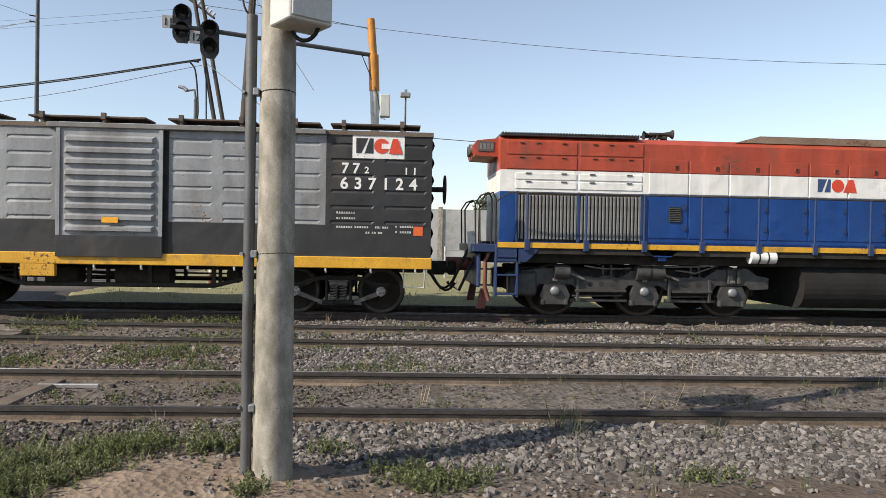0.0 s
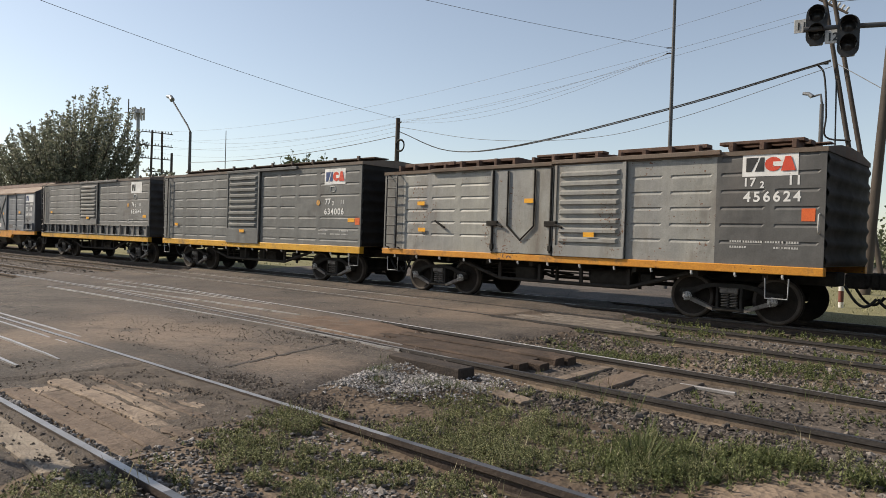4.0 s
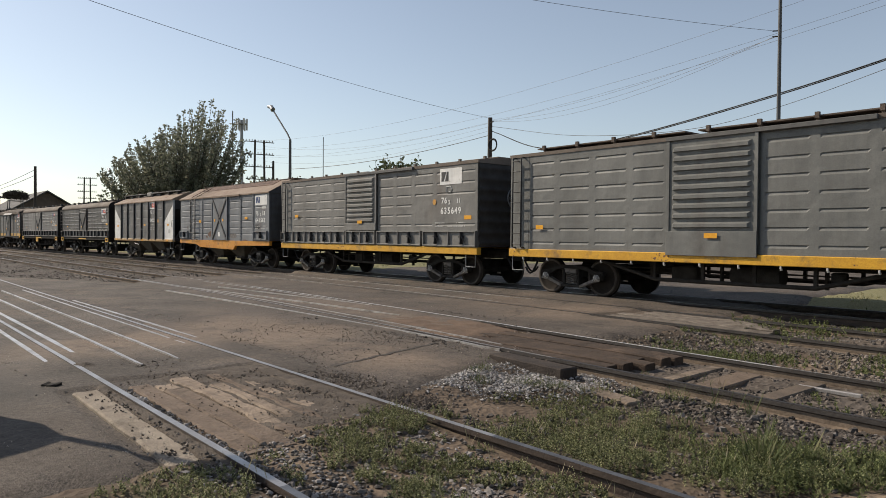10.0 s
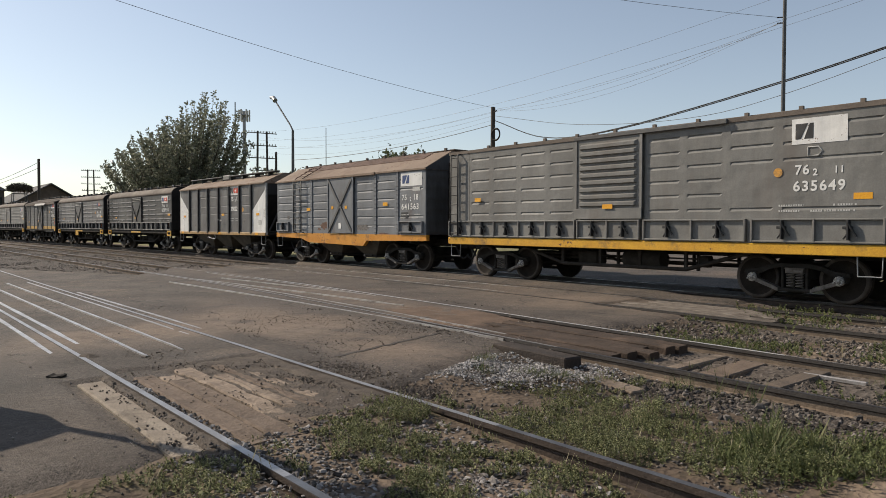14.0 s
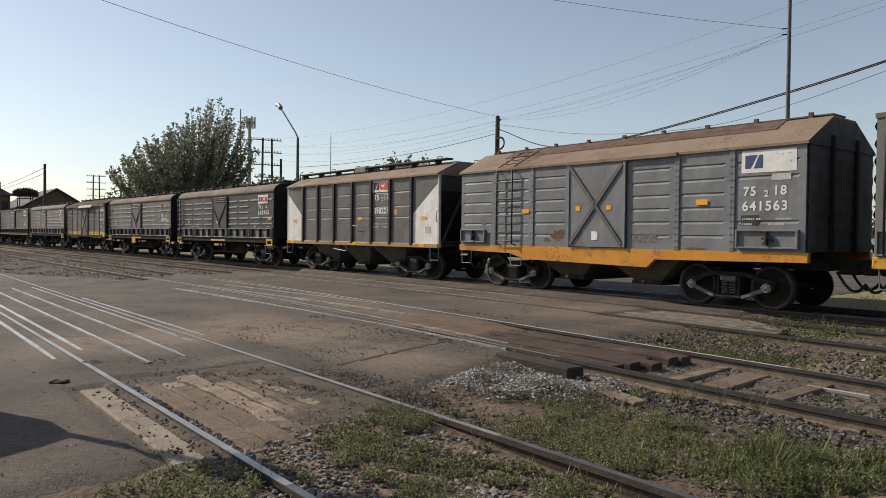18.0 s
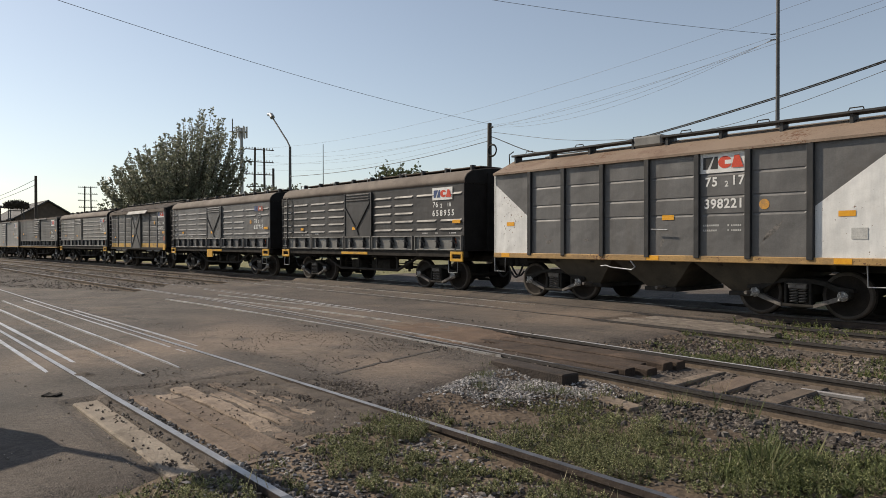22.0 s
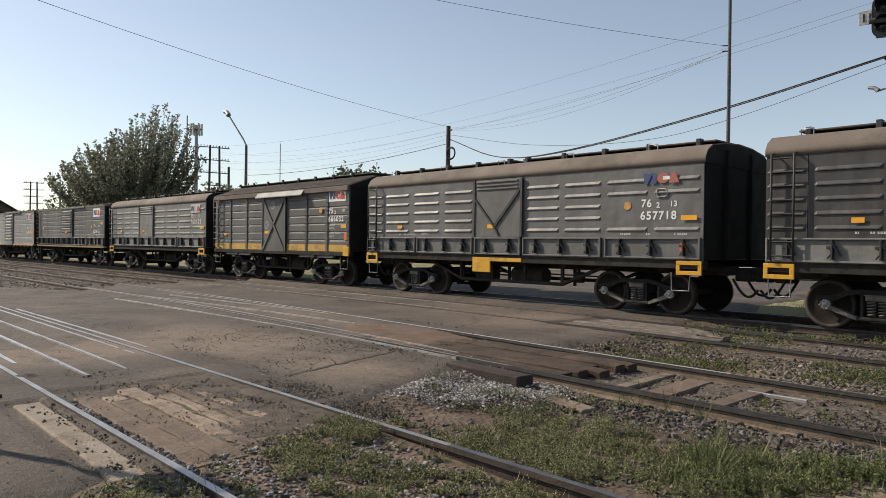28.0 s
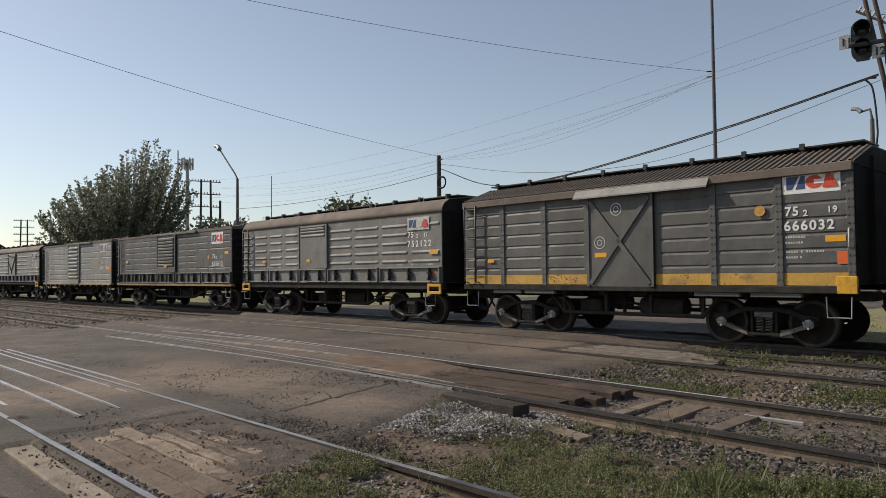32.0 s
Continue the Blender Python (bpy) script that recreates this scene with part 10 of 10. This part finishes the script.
def tree(x, y, h, spread, base, n, leaf, mat, label, seed, up=1.0):
    """Trunk, limbs that reach outwards and up, and leaves set in clumps along the twigs."""
    rng = np.random.default_rng(seed)
    p = empty("tree", pose(x, y, -0.2))
    tagged(p, label, "tree", "trees")
    g = Geo()
    g.tube([(0, 0, 0), (0.1, 0.05, base), (0.0, 0.1, h * 0.55), (0.1, 0, h * 0.85)], 0.035 * h * 0.6, 9, True, 0.03)
    part("trunk", g, "bark", p)
    limbs = Geo()
    C = []
    count = 52
    for i in range(count):
        a = i * 2.4 + rng.uniform(-0.4, 0.4)
        z = base + (h * 0.75 - base) * (i / count)
        f = 1 - (max(z - base, 0) / (h - base)) ** 1.6
        L = spread * (0.45 + 0.55 * f) * rng.uniform(0.75, 1.1)
        rise = (h - z) * rng.uniform(0.35, 0.75) * up
        tip = Vector((math.cos(a) * L, math.sin(a) * L, z + min(rise, h - z)))
        mid = Vector((math.cos(a) * L * 0.55, math.sin(a) * L * 0.55, z + min(rise, h - z) * 0.3))
        pts = [Vector((0, 0, z)), mid, tip]
        limbs.tube(pts, 0.012 * h, 5, False, 0.01)
        for j in range(11):
            u = 0.25 + 0.75 * j / 10
            q = pts[0] * (1 - u) ** 2 + pts[1] * 2 * u * (1 - u) + pts[2] * u * u
            for _ in range(2):
                e = q + Vector(rng.normal(0, 0.07 * spread, 3).tolist())
                up_tip = e + Vector((rng.normal(0, 0.05) * spread, rng.normal(0, 0.05) * spread, rng.uniform(0.08, 0.26) * spread))
                C.append((e, up_tip))
                if j % 2 == 0:
                    limbs.tube([q, e, up_tip], 0.02, 4, False, 0.006)
    part("branch", limbs, "bark", p)
    m = len(C)
    per = max(1, n // m)
    A, B = np.array([c[0][:] for c in C]), np.array([c[1][:] for c in C])
    u = rng.uniform(0, 1, (m, per, 1))
    P = A[:, None] * (1 - u) + B[:, None] * u + rng.normal(0, 0.022 * spread, (m, per, 3))
    P = P.reshape(-1, 3)
    k = len(P)
    d = rng.normal(0, 1, (k, 3))
    d[:, 2] = np.abs(d[:, 2]) * 0.8
    d /= np.linalg.norm(d, axis=1)[:, None]
    w = np.cross(d, rng.normal(0, 1, (k, 3)))
    w /= np.linalg.norm(w, axis=1)[:, None]
    s = (leaf * rng.uniform(0.6, 1.4, k))[:, None]
    V = np.stack([P, P + d * s * 0.5 + w * s * 0.34, P + d * s, P + d * s * 0.5 - w * s * 0.34], 1).reshape(-1, 3)
    crown = big_mesh("crown", V, np.arange(len(V)).reshape(-1, 4), mat)
    crown.parent = p


def poplar_tree(x, y):
    """Broad crown made of many upright leafy shoots; its top is highest beyond the middle."""
    rng = np.random.default_rng(4)
    p = empty("tree", pose(x, y, -0.2))
    tagged(p, "large green tree with many upright leafy shoots", "tree", "trees")
    part("trunk", Geo().tube([(0, 0, 0), (0.1, 0.05, 2.0), (0.0, 0.4, 5.0), (0.1, 1.2, 9.0)], 0.42, 10, True, 0.1), "bark", p)
    limbs = Geo()
    P = []
    for i in range(330):
        a, q = i * 2.39996, math.sqrt((i + 0.5) / 330)
        dx, dy = 6.6 * q * math.cos(a) + rng.normal(0, 0.2), 7.4 * q * math.sin(a) + rng.normal(0, 0.2)
        top = np.interp(dy, [-8.2, -7.2, -4.6, -2.6, 0.2, 2.4, 4.4, 5.6, 6.8, 7.8], [6.2, 7.9, 10.3, 12.1, 13.8, 15.5, 14.6, 12.2, 9.8, 7.0])
        top = 2.5 + (top - 2.5) * (1 - 0.3 * (dx / 6.6) ** 2) * (rng.uniform(0.86, 1.05) if i % 2 else rng.uniform(0.45, 0.9))
        start = Vector((dx * 0.12, dy * 0.12 + 0.2, rng.uniform(1.2, 3.0)))
        knee = Vector((dx * 0.75, dy * 0.75, 2.0 + (top - 2.0) * 0.42))
        tip = Vector((dx * 1.03, dy * 1.03, top))
        pts = [start * (1 - u) ** 2 + knee * 2 * u * (1 - u) + tip * u * u for u in [k / 7 for k in range(8)]]
        if i % 2:
            limbs.tube(pts, 0.07, 4, False, 0.012)
        n = 160
        u = 0.28 + 0.74 * rng.uniform(0, 1, n) ** 0.85
        line = np.array([pt[:] for pt in pts])
        c = np.stack([np.interp(u, np.linspace(0, 1, 8), line[:, k]) for k in range(3)], -1)
        wide = (0.44 - 0.36 * np.clip(u, 0, 1))[:, None]
        P.append(c + rng.normal(0, 1, (n, 3)) * wide * np.array([0.75, 0.75, 0.9]))
    part("branch", limbs, "bark", p)
    P = np.concatenate(P)
    k = len(P)
    d = rng.normal(0, 1, (k, 3))
    d[:, 2] = np.abs(d[:, 2]) * 0.9
    d /= np.linalg.norm(d, axis=1)[:, None]
    w = np.cross(d, rng.normal(0, 1, (k, 3)))
    w /= np.linalg.norm(w, axis=1)[:, None]
    s = (0.24 * rng.uniform(0.6, 1.4, k))[:, None]
    V = np.stack([P, P + d * s * 0.5 + w * s * 0.34, P + d * s, P + d * s * 0.5 - w * s * 0.34], 1).reshape(-1, 3)
    big_mesh("crown", V, np.arange(len(V)).reshape(-1, 4), "leaf").parent = p


def shed():
    p = empty("goods_shed", pose(-120, 22.2, 0))
    tagged(p, "old dark brick goods shed with a gabled roof", "shed")
    g = Geo()
    w = 4.2
    g.extrude([(-w, -0.3), (-w, 5.0), (0, 7.6), (w, 5.0), (w, -0.3)], -28, 0)
    part("wall", g, "brick_dark", p)
    for s in (-1, 1):
        g = Geo()
        g.extrude([(0, 7.85), (s * (w + 0.5), 4.95), (s * (w + 0.5), 4.8), (0, 7.65)], -28.5, 0.6)
        part("roof", g, "roof_far", p)
    part("door", Geo().box(0.0, 0.06, -1.4, 1.4, -0.1, 3.6, 0.01), "pole_dark", p)
    for y in (-2.8, 2.8):
        part("window", Geo().box(0.0, 0.05, y - 0.5, y + 0.5, 1.8, 3.2, 0.01), "lens", p)


def signal_box():
    p = empty("signal_cabin", pose(-122, 15.2, 0))
    tagged(p, "tall dark railway cabin with a hipped roof and chimney", "building")
    part("wall", Geo().box(-4, 0, -1.3, 1.3, -0.3, 6.6, 0.02), "brick_dark", p)
    g = Geo()
    g.add([(-4.4, -1.7, 6.6), (0.4, -1.7, 6.6), (0.4, 1.7, 6.6), (-4.4, 1.7, 6.6), (-2.8, 0, 7.8), (-1.2, 0, 7.8)], [(0, 1, 5, 4), (1, 2, 5), (2, 3, 4, 5), (3, 0, 4), (0, 3, 2, 1)])
    part("roof", g, "roof_far", p)
    part("chimney", Geo().box(-1.4, -0.8, -0.4, 0.2, 7.2, 8.6, 0.02), "brick_dark", p)
    for y in (-0.6, 0.6):
        part("window", Geo().box(0.0, 0.05, y - 0.4, y + 0.4, 4.2, 5.6, 0.01), "lens", p)


def nest_tower():
    p = empty("nest_tower", pose(-112, 16.9, 0))
    tagged(p, "steel lattice stand carrying a huge twig nest", "tower")
    for a in range(4):
        sx, sy = (1, -1)[a % 2], (1, -1)[a // 2]
        part("leg", Geo().tube([(sx * 1.0, sy * 1.0, -0.2), (sx * 0.75, sy * 0.75, 6.3)], 0.06, 6), "pole_dark", p)
    for z in (2.0, 4.0, 5.8):
        part("brace", Geo().tube([(-0.9, -0.9, z), (0.9, -0.9, z), (0.9, 0.9, z), (-0.9, 0.9, z), (-0.9, -0.9, z)], 0.035, 5), "pole_dark", p)
    rng = np.random.default_rng(3)
    V = []
    for i in range(1500):
        a, r = rng.uniform(0, 6.28), 1.5 * math.sqrt(rng.uniform(0, 1))
        c = np.array([r * math.cos(a), r * math.sin(a), 6.2 + rng.uniform(0, 0.95) * math.sqrt(max(1 - (r / 1.75) ** 2, 0))])
        d = rng.normal(0, 1, 3)
        d /= np.linalg.norm(d)
        w = np.cross(d, rng.normal(0, 1, 3))
        w /= np.linalg.norm(w)
        V += [c - d * 0.3 - w * 0.03, c - d * 0.3 + w * 0.03, c + d * 0.3 + w * 0.03, c + d * 0.3 - w * 0.03]
    nest = big_mesh("nest", V, np.arange(len(V)).reshape(-1, 4), "nest")
    nest.parent = p


def lattice_tower(x, y, h):
    p = empty("antenna_tower", pose(x, y, 0))
    tagged(p, "slender telephone mast with panel antennas at its top", "antenna tower")
    part("mast", Geo().tube([(0, 0, 0), (0, 0, h)], 0.5, 10, True, 0.32), "galv", p)
    for i in range(6):
        a = i * 1.047
        part("antenna", Geo().tube([(1.1 * math.cos(a), 1.1 * math.sin(a), h - 2.2), (1.1 * math.cos(a), 1.1 * math.sin(a), h + 0.3)], 0.2, 6), "white_old", p)
    part("platform", Geo().lathe([(0.4, h - 1.0), (1.25, h - 1.0), (1.25, h - 0.8), (0.4, h - 0.8)], (0, 0, 0), 2, 12), "galv", p)


def thin_mast(x, y, h, r, label, name="antenna_mast"):
    p = empty(name, pose(x, y, 0))
    tagged(p, label, "mast")
    part("pole", Geo().tube([(0, 0, -0.2), (0, 0, h)], r, 8, True, r * 0.6), "pole_dark", p)
    return p


def yard_wall():
    w = empty("wall_yard", pose(0, 0, 0))
    tagged(w, "grey rendered boundary wall with concrete posts", "wall", kind="structure")
    for i in range(12):
        x = -2 + i * 5.0
        part("wall_panel", Geo().box(x, x + 4.85, 45.0, 45.2, -0.2, 3.45, 0.01), "wall_far", w)
        part("wall_post", Geo().box(x - 0.14, x + 0.14, 44.9, 45.3, -0.2, 3.6, 0.02), "concrete", w)
    f = empty("wire_fence", pose(0, 0, 0))
    tagged(f, "white post and wire fence on the grass", "fence")
    for i in range(14):
        x = -3.2 + i * 2.6
        part("fence_post", Geo().tube([(x, 27, -0.2), (x, 27, 1.25)], 0.05, 7), "white_old", f)
    for z in (0.4, 0.75, 1.1):
        part("fence_wire", Geo().tube([(-3.2, 27, z), (30.6, 27, z)], 0.012, 4), "galv", f)


def marker_posts():
    for x, y in ((-6.2, 19.5), (-4.9, 19.6), (-3.6, 19.7)):
        p = empty("marker_post", pose(x, y, 0))
        tagged(p, "short red and white striped marker post", "post", "marker posts")
        for i in range(4):
            part("band", Geo().tube([(0, 0, -0.1 + i * 0.28), (0, 0, 0.18 + i * 0.28)], 0.06, 10), ("white", "red_steel")[i % 2], p)


def parked_car(x, y, rz, mat, label):
    p = empty("parked_car", pose(x, y, 0.02, 0, 0, rz))
    tagged(p, label, "car", "parked cars")
    g = Geo()
    prof = [(-2.1, 0.3), (-2.15, 0.7), (-2.0, 0.9), (-1.3, 0.98), (-0.7, 1.42), (0.7, 1.45), (1.35, 1.0), (2.0, 0.88), (2.12, 0.6), (2.05, 0.3)]
    g.extrude(prof, -0.82, 0.82, 1)
    part("body", g, mat, p)
    for s in (-1, 1):
        g = Geo()
        g.extrude([(-1.15, 1.0), (-0.62, 1.36), (0.62, 1.38), (1.15, 1.02)], s * 0.822, s * 0.83, 1)
        part("side_window", g, "lens", p)
        for q in (-1.3, 1.3):
            w = part("wheel", Geo().lathe([(0.0, s * 0.86), (0.2, s * 0.86), (0.31, s * 0.84), (0.32, s * 0.66)][::-s], (q, 0, 0.32), 1, 16), "rubber", p)
            part("rim", Geo().lathe([(0.0, s * 0.865), (0.18, s * 0.865)][::-s], (q, 0, 0.32), 1, 12), "galv", w)


def far_bushes():
    rng = np.random.default_rng(11)
    x = np.concatenate([rng.uniform(-60, -9, 260), rng.uniform(2, 70, 420)])
    y = rng.uniform(50, 62, len(x)) + np.where(x > 0, 0, 12)
    n = len(x)
    per = 46
    C = np.stack([x, y, rng.uniform(0.3, 3.4, n)], -1)
    P = (C[:, None] + rng.normal(0, 1, (n, per, 3)) * np.array([1.3, 1.0, 0.8])).reshape(-1, 3)
    P[:, 2] = np.minimum(np.abs(P[:, 2]), np.where(P[:, 0] > 0, 3.3, 9.0))
    k = len(P)
    d = rng.normal(0, 1, (k, 3))
    d /= np.linalg.norm(d, axis=1)[:, None]
    w = np.cross(d, rng.normal(0, 1, (k, 3)))
    w /= np.linalg.norm(w, axis=1)[:, None]
    V = np.stack([P - w * 0.12, P + d * 0.2, P + w * 0.12, P - d * 0.2], 1).reshape(-1, 3)
    tagged(big_mesh("far_trees", V, np.arange(len(V)).reshape(-1, 4), "leaf_pale"), "low line of distant trees and shrubs", "trees", kind="stuff")


def shade_caster():
    """Unseen stand-in beside the road behind the viewer, formed so its shade falls across the asphalt."""
    p = empty("shade_caster", pose(-7.86, -0.12, 0, 0, 0, -65))
    tagged(p, "unseen cabinet-shaped shade caster with a pole and round boards", "cabinet")
    part("box", Geo().extrude([(-0.43, -0.1), (0.5, -0.1), (0.5, 1.6), (-0.25, 1.6), (-0.43, 1.2)], -0.2, 0.16, 1), "cabinet", p)
    part("door", Geo().box(-0.36, 0.44, -0.22, -0.2, 0.1, 1.15, 0.005), "cabinet", p)
    part("pole", Geo().tube([(-0.25, 0.1, 1.5), (-0.27, 0.1, 3.75)], 0.045, 10), "galv", p)
    for z in (2.75, 3.4):
        part("backboard", Geo().lathe([(0.0, 0.0), (0.23, 0.0), (0.24, 0.02), (0.23, 0.04), (0.0, 0.04)], (-0.24, 0.06, z + 0.1), 1, 20), "signal", p)
        part("lamp", Geo().tube([(-0.24, 0.1, z + 0.1), (-0.24, 0.3, z + 0.1)], 0.12, 12), "signal", p)


def make_background():
    pole_near()
    cantilever_signals()
    telegraph_pole((-6.1, 30, 0), (-8.4, 30, 12.5), ((12.0, 0.8), (10.9, 0.75)), 0.3, "leaning double wooden telegraph pole with insulators", 0.1, tilt=36)
    lean = bpy.data.objects["telegraph_pole"]
    part("drop_cable", Geo().tube(bend([(-1.95, -0.2, 8.6), (-2.3, -0.25, 8.6), (-2.1, -0.25, 8.3), (-2.0, -0.25, 7.6), (-1.95, -0.25, 6.6), (-1.95, -0.2, 5.8), (-1.1, -0.12, 5.6)]), 0.035, 6), "rubber", lean)
    telegraph_pole((-5.75, 26, 0), (-5.12, 26, 10.95), (), 0, "dark leaning steel pole", 0.16)
    telegraph_pole((-70, 32.7, 0), (-70, 32.7, 11.4), ((11.2, 1.55), (9.9, 1.55), (8.6, 1.55), (7.3, 1.4)), 0.95, "wooden twin telegraph pole with four cross-arms", 0.14, 10, (0.15, 1))
    telegraph_pole((-68.85, 33.7, 0), (-68.85, 33.7, 9.2), (), 0, "dark wooden pole beside the telegraph frame", 0.16)
    telegraph_pole((-140, 32.4, 0), (-140, 32.4, 11.6), ((11.4, 1.6), (10.2, 1.6), (9.0, 1.6), (7.8, 1.5)), 0.95, "distant twin telegraph pole with cross-arms", 0.15, 10, (0.15, 1))
    telegraph_pole((-100, 17.2, 0), (-100, 17.2, 9.7), (), 0, "plain wooden line pole", 0.2)
    mast = thin_mast(-10.34, 21.34, 11.5, 0.075, "tall grey steel mast carrying wires")
    for z in (7.72, 7.55):
        part("bracket", Geo().tube([(0, 0, z), (-0.2, -0.05, z + 0.02)], 0.02, 5), "under", mast)
    t = telegraph_pole((-31.6, 29.5, 0), (-31.55, 29.5, 8.65), (), 0, "weathered wooden power pole with coiled cable", 0.17)
    part("cable_coil", Geo().lathe([(0.34, -0.05), (0.4, 0.0), (0.34, 0.05), (0.28, 0.0), (0.34, -0.05)], (0.5, -0.2, 6.95), 1, 20), "rubber", t)
    part("bracket", Geo().tube([(0, 0, 8.3), (0.55, -0.2, 8.35)], 0.04, 5), "under", t)
    street_lamp(-50.55, 26.1, 8.9, 3.75, "tall street lamp with a bent arm", "pole_dark")
    street_lamp(-10.95, 40, 9.0, 0.6, "grey street lamp with a flat head", "pole_dark", size=0.6)
    street_lamp(-92, 24, 8.2, 1.2, "small street lamp behind the train", "galv")
    lit = thin_mast(0.65, 45, 10.6, 0.09, "grey lighting pole with a small head")
    part("lamp_head", Geo().box(-0.35, 0.3, -0.2, 0.2, 10.45, 10.75, 0.05).box(-0.1, 0.1, -0.1, 0.1, 10.75, 10.95, 0.03), "galv", lit)
    thin_mast(-66, 38, 11.8, 0.06, "thin steel radio antenna rod", "radio_antenna")
    thin_mast(-146.5, 62.5, 28.0, 0.2, "thin lattice antenna beside the telephone mast", "radio_antenna")
    lattice_tower(-148, 65.2, 26.5)
    shed()
    signal_box()
    nest_tower()
    poplar_tree(-75, 26.0)
    tree(-64, 31.5, 7.6, 2.6, 2.0, 3500, 0.35, "leaf", "small bushy tree near the telegraph poles", 6, 0.8)
    tree(-55.5, 40.3, 9.9, 2.6, 4.0, 3400, 0.34, "leaf_pale", "small pale tree behind the pole", 8, 0.7)
    tree(8.3, 52, 5.6, 2.4, 1.5, 9000, 0.22, "leaf_pale", "round pale green tree beyond the yard wall", 9, 0.7)
    yard_wall()
    marker_posts()
    parked_car(-13.0, 33.5, 8, "white", "white parked car on the far road")
    parked_car(-20.5, 36.0, 5, "galv", "silver parked car on the far road")
    far_bushes()
    shade_caster()
    # wires
    wire([(-10.5, 21.3, 7.74), (-17.6, 2.0, 8.5)], 0.35, 0.006)
    for k in range(3):
        wire([(-10.44, 21.34, 7.56 + 0.02 * k), (-31.4, 29.5, 8.5 - 0.04 * k)], 0.35 + 0.22 * k, 0.005)
    wire([(-31.5, 29.45, 8.6), (-23.6, 2.5, 8.9)], 0.35, 0.009)
    for k in range(2):
        wire([(-7.95, 29.7, 8.7 - 0.05 * k), (-14.3, 29.65, 7.53 - 0.06 * k), (-22.5, 29.65, 6.45 - 0.05 * k), (-27.4, 29.6, 6.44), (-31.4, 29.5, 7.82)], 0, 0.026, label="thick black sagging cable")
    wire([(-7.9, 29.7, 8.45), (-14.1, 29.65, 7.0), (-18.6, 29.65, 6.5), (-25.0, 29.6, 6.9), (-31.4, 29.5, 8.1)], 0, 0.012)
    wire([(-7.82, 30.0, 8.62), (-7.6, 29.6, 0.0)], -0.5, 0.03, label="black cable hanging from the pole")
    for k, z in enumerate((11.9, 10.9, 10.7)):
        wire([(-8.3 + 0.3 * k, 30, z), (-70, 32.4, 11.3 - 0.9 * k)], 1.6, 0.006)
    for k in range(3):
        wire([(-31.6, 29.6, 8.4 - 0.25 * k), (-70, 33.2, 10.8 - 0.8 * k)], 0.9, 0.006)
    wire([(-31.6, 29.5, 7.6), (-50.6, 26.0, 6.6)], 0.4, 0.02)
    wire([(-8.1, 30, 11.0), (40, 34, 11.6)], 1.2, 0.012)
    wire([(-7.8, 30, 8.6), (-3.2, 26.2, 5.0)], 0.0, 0.015)
    wire([(-5.3, 26, 10.4), (-2.5, 22, 6.0)], 0.0, 0.012)
    wire([(-0.64, 18.0, 4.15), (26, 24, 4.6)], 0.3, 0.01)
    wire([(-100, 17.2, 9.3), (-180, 16, 9.0)], 0.8, 0.03)
    wire([(-100, 17.2, 8.6), (-180, 15, 8.4)], 0.8, 0.03)
    wire([(-8.5, 30.0, 12.2), (-4.0, 13.0, 9.5)], 0.0, 0.005)


make_background()


# ---- what moves ----
def car_pose(x, L):
    """A car whose middle is at x on the train's track."""
    h = L / 2 - 1.73
    ya, yb = float(train_y(x - h)), float(train_y(x + h))
    return pose(x, (ya + yb) / 2 + GAUGE / 2, TRAIN_Z, 0, 0, math.degrees(math.atan2(yb - ya, 2 * h)))


def motions():
    times = [i * 0.5 for i in range(65)]
    for car, x0, L in MOVING:
        walk(car, [(t, car_pose(x0 + run(t), L)) for t in times])
    turns = [i * 4 / 30 for i in range(241)]
    for wheel, x, r in WHEELS:
        walk(wheel, [(t, pose(x, 0, r) @ Matrix.Rotation(run(t) / r, 4, "Y")) for t in turns])


motions()
